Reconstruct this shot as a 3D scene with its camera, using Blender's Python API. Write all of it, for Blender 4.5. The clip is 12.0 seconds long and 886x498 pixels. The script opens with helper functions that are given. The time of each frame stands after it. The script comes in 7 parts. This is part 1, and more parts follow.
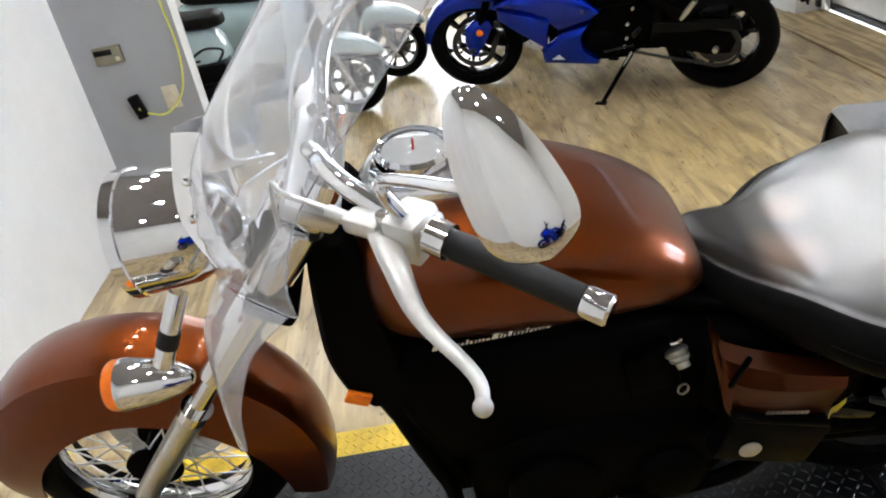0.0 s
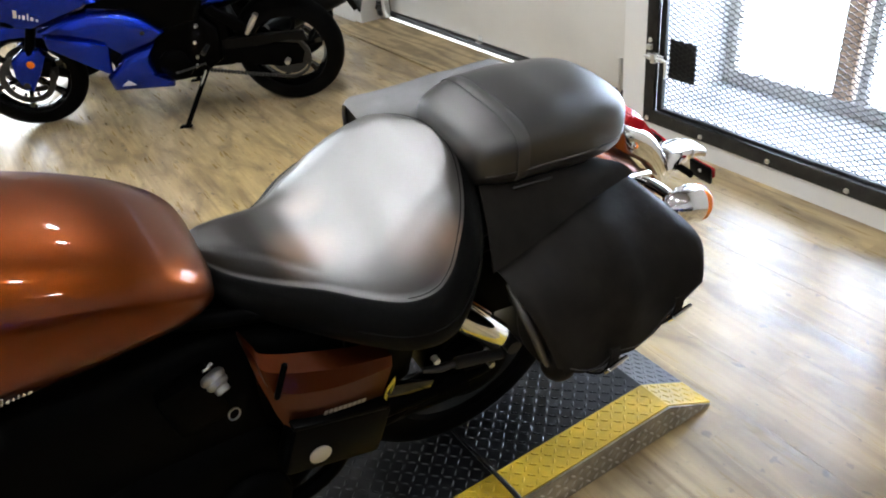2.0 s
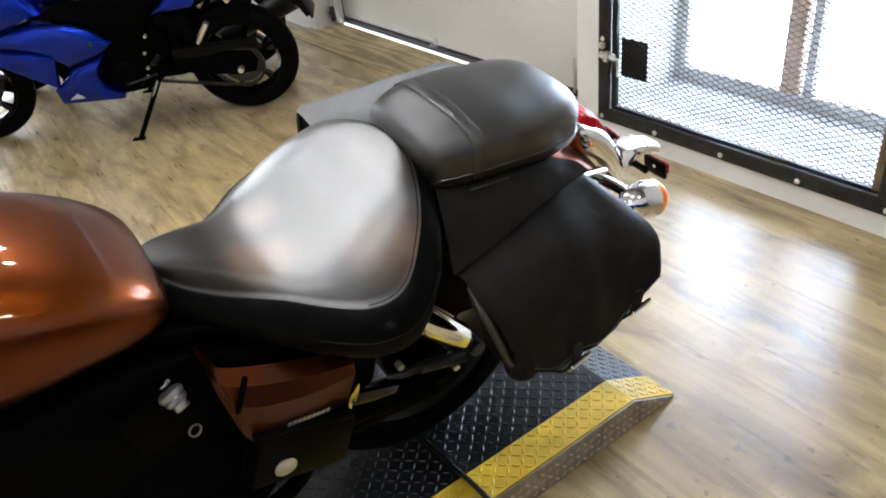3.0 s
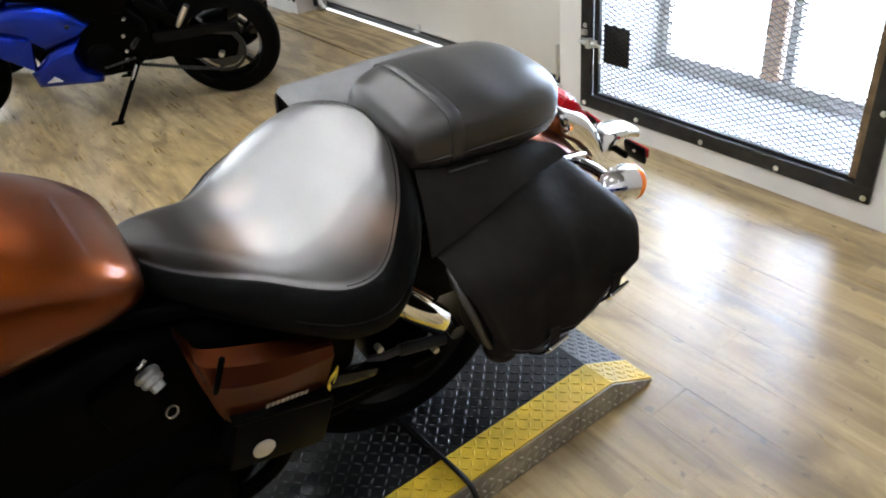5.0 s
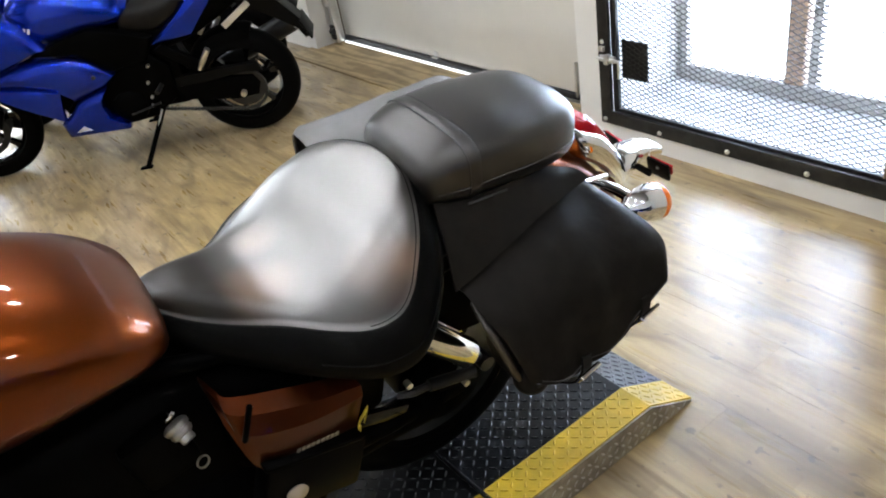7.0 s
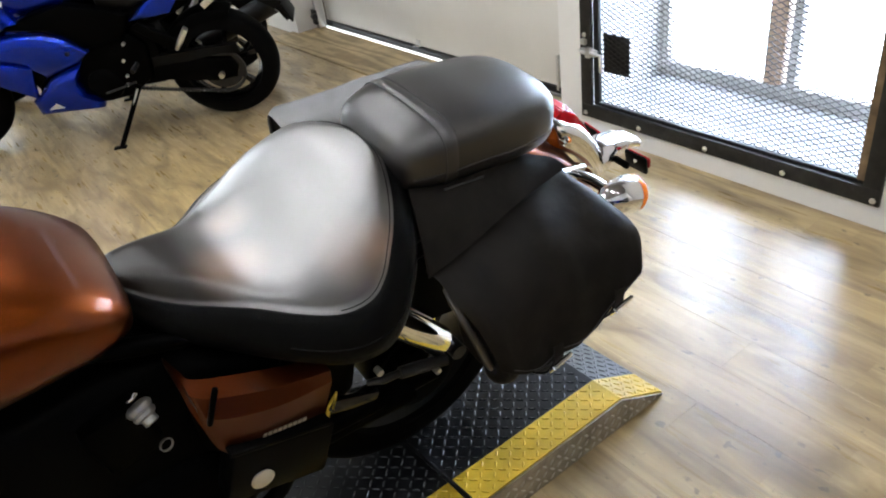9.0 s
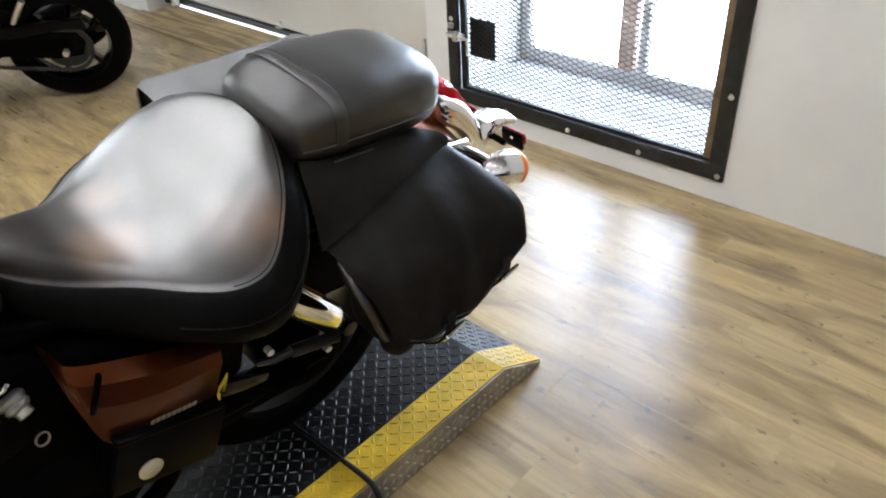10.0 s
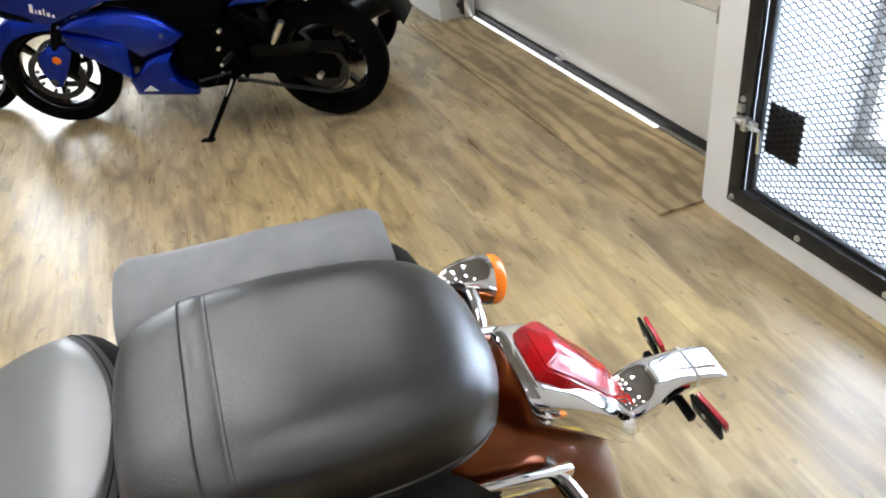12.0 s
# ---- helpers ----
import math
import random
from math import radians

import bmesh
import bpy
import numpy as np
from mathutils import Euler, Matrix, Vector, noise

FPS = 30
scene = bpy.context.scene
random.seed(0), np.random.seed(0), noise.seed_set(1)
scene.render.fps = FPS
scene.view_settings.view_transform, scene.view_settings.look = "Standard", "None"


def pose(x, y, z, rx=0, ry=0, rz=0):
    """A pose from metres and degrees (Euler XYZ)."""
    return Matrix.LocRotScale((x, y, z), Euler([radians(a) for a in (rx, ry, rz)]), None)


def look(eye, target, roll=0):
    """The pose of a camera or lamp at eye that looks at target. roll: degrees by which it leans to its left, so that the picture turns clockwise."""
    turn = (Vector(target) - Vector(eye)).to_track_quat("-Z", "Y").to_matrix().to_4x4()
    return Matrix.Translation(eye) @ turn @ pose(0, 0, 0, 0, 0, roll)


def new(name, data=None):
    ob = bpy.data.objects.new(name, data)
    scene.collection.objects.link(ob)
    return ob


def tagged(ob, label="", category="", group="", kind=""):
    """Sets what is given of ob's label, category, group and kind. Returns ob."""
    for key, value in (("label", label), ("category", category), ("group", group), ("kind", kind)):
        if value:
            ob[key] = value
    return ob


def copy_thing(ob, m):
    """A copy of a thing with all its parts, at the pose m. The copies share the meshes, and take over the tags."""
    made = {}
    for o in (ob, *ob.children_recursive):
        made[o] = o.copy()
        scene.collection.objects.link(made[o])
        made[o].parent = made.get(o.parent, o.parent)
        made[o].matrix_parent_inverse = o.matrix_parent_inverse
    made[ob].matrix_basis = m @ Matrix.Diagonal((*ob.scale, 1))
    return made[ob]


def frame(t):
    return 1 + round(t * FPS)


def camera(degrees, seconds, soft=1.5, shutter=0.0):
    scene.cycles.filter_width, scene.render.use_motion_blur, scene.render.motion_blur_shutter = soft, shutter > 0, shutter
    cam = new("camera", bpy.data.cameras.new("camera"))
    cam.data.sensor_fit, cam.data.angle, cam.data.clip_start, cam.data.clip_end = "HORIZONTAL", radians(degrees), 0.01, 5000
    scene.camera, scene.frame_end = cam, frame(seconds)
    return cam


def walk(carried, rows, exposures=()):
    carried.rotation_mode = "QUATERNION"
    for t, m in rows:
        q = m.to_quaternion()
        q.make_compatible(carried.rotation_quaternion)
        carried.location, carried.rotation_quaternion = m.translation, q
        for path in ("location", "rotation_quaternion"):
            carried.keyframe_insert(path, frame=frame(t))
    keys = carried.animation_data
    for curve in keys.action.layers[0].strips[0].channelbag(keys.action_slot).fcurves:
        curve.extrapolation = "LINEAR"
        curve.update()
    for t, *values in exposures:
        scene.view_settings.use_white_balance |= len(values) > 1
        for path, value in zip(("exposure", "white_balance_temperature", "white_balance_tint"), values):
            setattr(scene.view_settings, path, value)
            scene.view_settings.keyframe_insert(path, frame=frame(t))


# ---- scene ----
cam = camera(62.0, 12.0, soft=2.0)
PATH = [
    (0, (0.223, 0.404, 1.609), (0.188, 2.137, 0.613), -10.6),
    (0.5, (0.302, 0.429, 1.584), (0.592, 2.146, 0.601), -10.4),
    (1, (0.372, 0.439, 1.546), (0.958, 2.022, 0.473), -9.6),
    (1.5, (0.433, 0.438, 1.532), (1.195, 1.953, 0.472), -8.8),
    (2, (0.476, 0.418, 1.51), (1.298, 1.897, 0.443), -6.8),
    (2.5, (0.493, 0.422, 1.511), (1.397, 1.859, 0.454), -8.3),
    (3, (0.487, 0.417, 1.507), (1.391, 1.845, 0.438), -7.3),
    (5, (0.489, 0.407, 1.495), (1.416, 1.797, 0.397), -6.4),
    (5.5, (0.489, 0.41, 1.496), (1.401, 1.821, 0.411), -7.4),
    (6, (0.486, 0.417, 1.498), (1.363, 1.857, 0.422), -7.2),
    (6.5, (0.495, 0.418, 1.502), (1.325, 1.9, 0.447), -9.8),
    (7, (0.519, 0.416, 1.504), (1.401, 1.879, 0.464), -11.0),
    (9, (0.527, 0.42, 1.486), (1.447, 1.839, 0.419), -8.5),
    (9.5, (0.506, 0.429, 1.485), (1.508, 1.8, 0.429), -8.1),
    (10, (0.472, 0.441, 1.468), (1.652, 1.6, 0.345), -3.3),
    (10.5, (0.586, 0.48, 1.489), (1.555, 1.918, 0.492), -5.0),
    (11, (0.79, 0.528, 1.516), (1.458, 2.09, 0.46), -2.4),
    (11.5, (0.987, 0.684, 1.486), (1.629, 2.253, 0.424), -1.5),
    (12, (1.278, 0.891, 1.483), (1.76, 2.49, 0.382), -7.5),
]
walk(cam, [(t, look(eye, target, roll)) for t, eye, target, roll in PATH])

# world: pale daylight outside, seen only through the openings
world = bpy.data.worlds.new("world")
scene.world = world
world.use_nodes = True
sky = world.node_tree.nodes.new("ShaderNodeTexSky")
sky.sky_type, sky.sun_disc = "NISHITA", False
sky.sun_elevation, sky.sun_rotation = radians(38), radians(70)
world.node_tree.links.new(sky.outputs[0], world.node_tree.nodes["Background"].inputs[0])
world.node_tree.nodes["Background"].inputs[1].default_value = 0.15


# ---- materials ----
def material(name, colour, rough=0.5, metal=0.0, vary=0.0, scale=20.0, bump=0.0, bump_scale=80.0, coat=0.0, random_vary=0.0, wear=0.0, wear_scale=4.0, stretch=(1, 1, 1), spec=0.5):
    m = bpy.data.materials.new(name)
    m.use_nodes = True
    nt = m.node_tree
    b = nt.nodes["Principled BSDF"]
    b.inputs["Base Color"].default_value = (*colour, 1)
    b.inputs["Roughness"].default_value = rough
    b.inputs["Metallic"].default_value = metal
    b.inputs["Coat Weight"].default_value = coat
    b.inputs["Coat Roughness"].default_value = 0.04
    b.inputs["Specular IOR Level"].default_value = spec
    tc = nt.nodes.new("ShaderNodeTexCoord")
    mp = nt.nodes.new("ShaderNodeMapping")
    mp.inputs["Scale"].default_value = stretch
    nt.links.new(tc.outputs["Object"], mp.inputs[0])
    if vary or wear or random_vary:
        n1 = nt.nodes.new("ShaderNodeTexNoise")
        n1.inputs["Scale"].default_value, n1.inputs["Detail"].default_value = scale, 6
        n2 = nt.nodes.new("ShaderNodeTexNoise")
        n2.inputs["Scale"].default_value, n2.inputs["Detail"].default_value = wear_scale, 4
        nt.links.new(mp.outputs[0], n1.inputs[0])
        nt.links.new(mp.outputs[0], n2.inputs[0])
        r1 = nt.nodes.new("ShaderNodeMapRange")
        r1.inputs[1].default_value, r1.inputs[2].default_value = 0.3, 0.7
        r1.inputs[3].default_value, r1.inputs[4].default_value = 1 - vary, 1 + vary
        r2 = nt.nodes.new("ShaderNodeMapRange")
        r2.inputs[1].default_value, r2.inputs[2].default_value = 0.35, 0.65
        r2.inputs[3].default_value, r2.inputs[4].default_value = 1 - wear, 1 + wear
        nt.links.new(n1.outputs[0], r1.inputs[0])
        nt.links.new(n2.outputs[0], r2.inputs[0])
        mul = nt.nodes.new("ShaderNodeMath")
        mul.operation = "MULTIPLY"
        nt.links.new(r1.outputs[0], mul.inputs[0])
        nt.links.new(r2.outputs[0], mul.inputs[1])
        last = mul.outputs[0]
        if random_vary:
            oi = nt.nodes.new("ShaderNodeObjectInfo")
            r3 = nt.nodes.new("ShaderNodeMapRange")
            r3.inputs[3].default_value, r3.inputs[4].default_value = 1 - random_vary, 1 + random_vary
            nt.links.new(oi.outputs["Random"], r3.inputs[0])
            m3 = nt.nodes.new("ShaderNodeMath")
            m3.operation = "MULTIPLY"
            nt.links.new(last, m3.inputs[0])
            nt.links.new(r3.outputs[0], m3.inputs[1])
            last = m3.outputs[0]
        vm = nt.nodes.new("ShaderNodeVectorMath")
        vm.operation = "SCALE"
        vm.inputs[0].default_value = colour
        nt.links.new(last, vm.inputs["Scale"])
        nt.links.new(vm.outputs[0], b.inputs["Base Color"])
        rr = nt.nodes.new("ShaderNodeMapRange")
        rr.inputs[1].default_value, rr.inputs[2].default_value = 0.3, 0.7
        rr.inputs[3].default_value, rr.inputs[4].default_value = max(rough - 0.4 * vary * rough, 0.02), min(rough + 0.4 * vary * rough, 1)
        nt.links.new(n2.outputs[0], rr.inputs[0])
        nt.links.new(rr.outputs[0], b.inputs["Roughness"])
    if bump:
        n3 = nt.nodes.new("ShaderNodeTexNoise")
        n3.inputs["Scale"].default_value, n3.inputs["Detail"].default_value = bump_scale, 5
        nt.links.new(mp.outputs[0], n3.inputs[0])
        bp = nt.nodes.new("ShaderNodeBump")
        bp.inputs["Strength"].default_value, bp.inputs["Distance"].default_value = 1.0, bump
        nt.links.new(n3.outputs[0], bp.inputs["Height"])
        nt.links.new(bp.outputs[0], b.inputs["Normal"])
    return m


def wood_floor_material():
    """Printed wood planks: pale straw boards with brown smoky grain, running along y."""
    m = bpy.data.materials.new("vinyl_plank")
    m.use_nodes = True
    nt = m.node_tree
    b = nt.nodes["Principled BSDF"]
    tc = nt.nodes.new("ShaderNodeTexCoord")
    oi = nt.nodes.new("ShaderNodeObjectInfo")
    off = nt.nodes.new("ShaderNodeVectorMath")
    off.operation = "MULTIPLY_ADD"
    off.inputs[1].default_value, off.inputs[2].default_value = (37, 61, 13), (0, 0, 0)
    comb = nt.nodes.new("ShaderNodeCombineXYZ")
    for k in range(3):
        nt.links.new(oi.outputs["Random"], comb.inputs[k])
    nt.links.new(comb.outputs[0], off.inputs[0])
    add = nt.nodes.new("ShaderNodeVectorMath")
    nt.links.new(tc.outputs["Object"], add.inputs[0])
    nt.links.new(off.outputs[0], add.inputs[1])

    def layer(sx, sy, scale, detail, lo, hi, distortion=0.0):
        mp = nt.nodes.new("ShaderNodeMapping")
        mp.inputs["Scale"].default_value = (sx, sy, 1)
        nt.links.new(add.outputs[0], mp.inputs[0])
        n = nt.nodes.new("ShaderNodeTexNoise")
        n.inputs["Scale"].default_value, n.inputs["Detail"].default_value, n.inputs["Distortion"].default_value = scale, detail, distortion
        nt.links.new(mp.outputs[0], n.inputs[0])
        r = nt.nodes.new("ShaderNodeMapRange")
        r.inputs[1].default_value, r.inputs[2].default_value = lo, hi
        nt.links.new(n.outputs[0], r.inputs[0])
        return r.outputs[0]

    place = nt.nodes.new("ShaderNodeNewGeometry")

    def cloud(sx, sy, scale, detail, lo, hi, distortion=0.0):
        """Stains that run on across the boards."""
        mp = nt.nodes.new("ShaderNodeMapping")
        mp.inputs["Scale"].default_value = (sx, sy, 1)
        nt.links.new(place.outputs["Position"], mp.inputs[0])
        n = nt.nodes.new("ShaderNodeTexNoise")
        n.inputs["Scale"].default_value, n.inputs["Detail"].default_value, n.inputs["Distortion"].default_value = scale, detail, distortion
        nt.links.new(mp.outputs[0], n.inputs[0])
        r = nt.nodes.new("ShaderNodeMapRange")
        r.inputs[1].default_value, r.inputs[2].default_value = lo, hi
        nt.links.new(n.outputs[0], r.inputs[0])
        return r.outputs[0]

    smoke = cloud(7.0, 1.9, 1.15, 7, 0.46, 0.66, 0.9)
    grain = layer(26, 2.0, 2.2, 6, 0.35, 0.7)
    grey = cloud(2.2, 1.3, 0.8, 4, 0.40, 0.66, 0.5)

    def mix(fac, a, c, amount):
        x = nt.nodes.new("ShaderNodeMix")
        x.data_type = "RGBA"
        mu = nt.nodes.new("ShaderNodeMath")
        mu.operation = "MULTIPLY"
        mu.inputs[1].default_value = amount
        nt.links.new(fac, mu.inputs[0])
        nt.links.new(mu.outputs[0], x.inputs[0])
        for s, v in ((x.inputs[6], a), (x.inputs[7], c)):
            if isinstance(v, tuple):
                s.default_value = (*v, 1)
            else:
                nt.links.new(v, s)
        return x.outputs[2]

    brick = nt.nodes.new("ShaderNodeTexBrick")
    turn = nt.nodes.new("ShaderNodeMapping")
    turn.inputs["Rotation"].default_value = (0, 0, radians(90))
    nt.links.new(add.outputs[0], turn.inputs[0])
    nt.links.new(turn.outputs[0], brick.inputs[0])
    brick.inputs["Color1"].default_value, brick.inputs["Color2"].default_value = (0, 0, 0, 1), (1, 1, 1, 1)
    brick.inputs["Scale"].default_value, brick.inputs["Mortar Size"].default_value = 1.0, 0.0
    brick.inputs["Brick Width"].default_value, brick.inputs["Row Height"].default_value = 0.31, 0.051
    brick.offset, brick.offset_frequency = 0.37, 2
    c = mix(grey, (0.58, 0.43, 0.20), (0.47, 0.39, 0.27), 0.55)
    c = mix(brick.outputs["Color"], c, (0.30, 0.20, 0.085), 0.40)
    c = mix(smoke, c, (0.120, 0.080, 0.036), 0.70)
    c = mix(grain, c, (0.27, 0.18, 0.085), 0.40)
    streak = layer(15, 1.1, 1.1, 5, 0.56, 0.70, 0.4)
    c = mix(streak, c, (0.13, 0.088, 0.045), 0.50)
    speck = layer(9, 5, 3.4, 3, 0.66, 0.71, 0.2)
    c = mix(speck, c, (0.06, 0.045, 0.03), 0.55)
    rnd = nt.nodes.new("ShaderNodeMapRange")
    rnd.inputs[3].default_value, rnd.inputs[4].default_value = 0.95, 1.05
    nt.links.new(oi.outputs["Random"], rnd.inputs[0])
    vm = nt.nodes.new("ShaderNodeVectorMath")
    vm.operation = "SCALE"
    nt.links.new(c, vm.inputs[0])
    nt.links.new(rnd.outputs[0], vm.inputs["Scale"])
    nt.links.new(vm.outputs[0], b.inputs["Base Color"])
    rr = nt.nodes.new("ShaderNodeMapRange")
    rr.inputs[3].default_value, rr.inputs[4].default_value = 0.27, 0.42
    b.inputs["Coat Weight"].default_value, b.inputs["Coat Roughness"].default_value = 0.6, 0.24
    nt.links.new(grain, rr.inputs[0])
    nt.links.new(rr.outputs[0], b.inputs["Roughness"])
    bp = nt.nodes.new("ShaderNodeBump")
    bp.inputs["Strength"].default_value, bp.inputs["Distance"].default_value = 0.4, 0.0006
    nt.links.new(grain, bp.inputs["Height"])
    nt.links.new(bp.outputs[0], b.inputs["Normal"])
    return m


def plywood_material():
    """Rotary-cut plywood: wavy brown figure drawn out along the board."""
    m = material("plywood", (0.46, 0.345, 0.185), 0.5, vary=0.15, scale=14, bump=0.0004, bump_scale=60, wear=0.2, wear_scale=1.6)
    nt = m.node_tree
    b = nt.nodes["Principled BSDF"]
    tc = nt.nodes.new("ShaderNodeTexCoord")
    mp = nt.nodes.new("ShaderNodeMapping")
    mp.inputs["Scale"].default_value = (2.6, 0.42, 1)
    nt.links.new(tc.outputs["Object"], mp.inputs[0])
    wv = nt.nodes.new("ShaderNodeTexWave")
    wv.inputs["Scale"].default_value, wv.inputs["Distortion"].default_value, wv.inputs["Detail"].default_value, wv.inputs["Detail Scale"].default_value = 1.1, 14.0, 5.0, 1.8
    nt.links.new(mp.outputs[0], wv.inputs[0])
    old = b.inputs["Base Color"].links[0].from_socket
    mx = nt.nodes.new("ShaderNodeMix")
    mx.data_type = "RGBA"
    mx.blend_type = "MULTIPLY"
    ramp = nt.nodes.new("ShaderNodeMapRange")
    ramp.inputs[1].default_value, ramp.inputs[2].default_value, ramp.inputs[3].default_value, ramp.inputs[4].default_value = 0.35, 0.95, 0.0, 0.75
    nt.links.new(wv.outputs[1], ramp.inputs[0])
    nt.links.new(ramp.outputs[0], mx.inputs[0])
    nt.links.new(old, mx.inputs[6])
    mx.inputs[7].default_value = (0.42, 0.39, 0.33, 1)
    nt.links.new(mx.outputs[2], b.inputs["Base Color"])
    return m


def glass_material(name, colour=(1, 1, 1), rough=0.0, ior=1.45):
    m = bpy.data.materials.new(name)
    m.use_nodes = True
    b = m.node_tree.nodes["Principled BSDF"]
    b.inputs["Base Color"].default_value = (*colour, 1)
    b.inputs["Roughness"].default_value = rough
    b.inputs["Transmission Weight"].default_value = 1.0
    b.inputs["IOR"].default_value = ior
    return m


def hazed_material(name, clear):
    """Worn clear plastic: glass with a share of white haze, which also paints in reflections."""
    m = glass_material(name, (0.93, 0.935, 0.95), 0.02)
    m.node_tree.nodes["Principled BSDF"].inputs["Transmission Weight"].default_value = clear
    return m


def glow_material(name, colour, strength):
    m = bpy.data.materials.new(name)
    m.use_nodes = True
    b = m.node_tree.nodes["Principled BSDF"]
    b.inputs["Base Color"].default_value = (0.8, 0.8, 0.8, 1)
    b.inputs["Emission Color"].default_value = (*colour, 1)
    b.inputs["Emission Strength"].default_value = strength
    return m


M = {}
M["wall"] = material("painted_wall", (0.80, 0.79, 0.76), 0.55, vary=0.02, scale=8, bump=0.0006, bump_scale=140, wear=0.03, wear_scale=1.5)
# grey darkened to hold the shade on the partition
M["partition_shade"] = material("shaded_partition", (0.27, 0.27, 0.275), 0.6, vary=0.02, scale=8, bump=0.0005, bump_scale=140, wear=0.04, wear_scale=1.3)
M["scooter_grey"] = material("pale_grey_plastic", (0.55, 0.55, 0.54), 0.45, vary=0.03, scale=20)
M["ceiling"] = material("ceiling_paint", (0.25, 0.228, 0.205), 0.8, vary=0.03, scale=6)
M["door_white"] = material("door_enamel", (0.72, 0.70, 0.645), 0.35, vary=0.02, scale=5, bump=0.0003, bump_scale=220, wear=0.03, wear_scale=1.2)
M["plank"] = wood_floor_material()
M["subfloor"] = material("subfloor", (0.10, 0.075, 0.05), 0.8, vary=0.1)
M["plywood"] = plywood_material()
M["chrome"] = material("chrome", (0.86, 0.86, 0.87), 0.055, 1.0, vary=0.01, scale=30)
M["fitting"] = material("weathered_alloy", (0.40, 0.40, 0.39), 0.34, 0.8, vary=0.2, scale=60)
M["brushed"] = material("satin_alloy", (0.74, 0.74, 0.73), 0.30, 1.0, vary=0.04, scale=60)
M["alloy_dull"] = material("dull_alloy", (0.62, 0.61, 0.58), 0.42, 0.9, vary=0.06, scale=50)
M["steel_dark"] = material("oiled_steel", (0.030, 0.030, 0.030), 0.38, 0.6, vary=0.25, scale=25, wear=0.2, wear_scale=7, bump=0.0003)
M["steel_mesh"] = material("mesh_steel", (0.022, 0.021, 0.020), 0.5, 0.2, vary=0.2, scale=30)
M["rust"] = material("brown_painted_steel", (0.20, 0.135, 0.075), 0.55, 0.2, vary=0.25, scale=30, wear=0.3, wear_scale=8)
M["black_gloss"] = material("black_gloss", (0.006, 0.006, 0.006), 0.16, 0.0, vary=0.1, scale=30, coat=0.5, spec=0.10)
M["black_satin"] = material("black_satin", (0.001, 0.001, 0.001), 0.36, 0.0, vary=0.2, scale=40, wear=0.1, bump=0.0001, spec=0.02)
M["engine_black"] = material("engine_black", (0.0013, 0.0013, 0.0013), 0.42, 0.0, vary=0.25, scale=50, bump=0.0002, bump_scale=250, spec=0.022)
M["rubber"] = material("rubber", (0.007, 0.007, 0.007), 0.5, spec=0.3, vary=0.15, scale=60, bump=0.0003, bump_scale=300, wear=0.12)
M["tyre"] = material("tyre_rubber", (0.002, 0.002, 0.002), 0.6, spec=0.04, vary=0.2, scale=40, bump=0.0004, bump_scale=200, wear=0.2)
M["leather"] = material("smooth_vinyl_leather", (0.014, 0.012, 0.010), 0.32, spec=0.66, vary=0.04, scale=35, bump=0.00035, bump_scale=420, wear=0.08, wear_scale=9)
M["leather_seat"] = material("worn_saddle_leather", (0.012, 0.009, 0.007), 0.34, spec=1.0, vary=0.07, scale=35, bump=0.0003, bump_scale=420, wear=0.12, wear_scale=9)
for name, weight in (("leather_seat", 0.9), ("leather", 0.0)):
    sheen = M[name].node_tree.nodes["Principled BSDF"].inputs
    sheen["IOR"].default_value = 1.6
    sheen["Coat Weight"].default_value, sheen["Coat Roughness"].default_value, sheen["Coat IOR"].default_value = weight, 0.36, 2.15
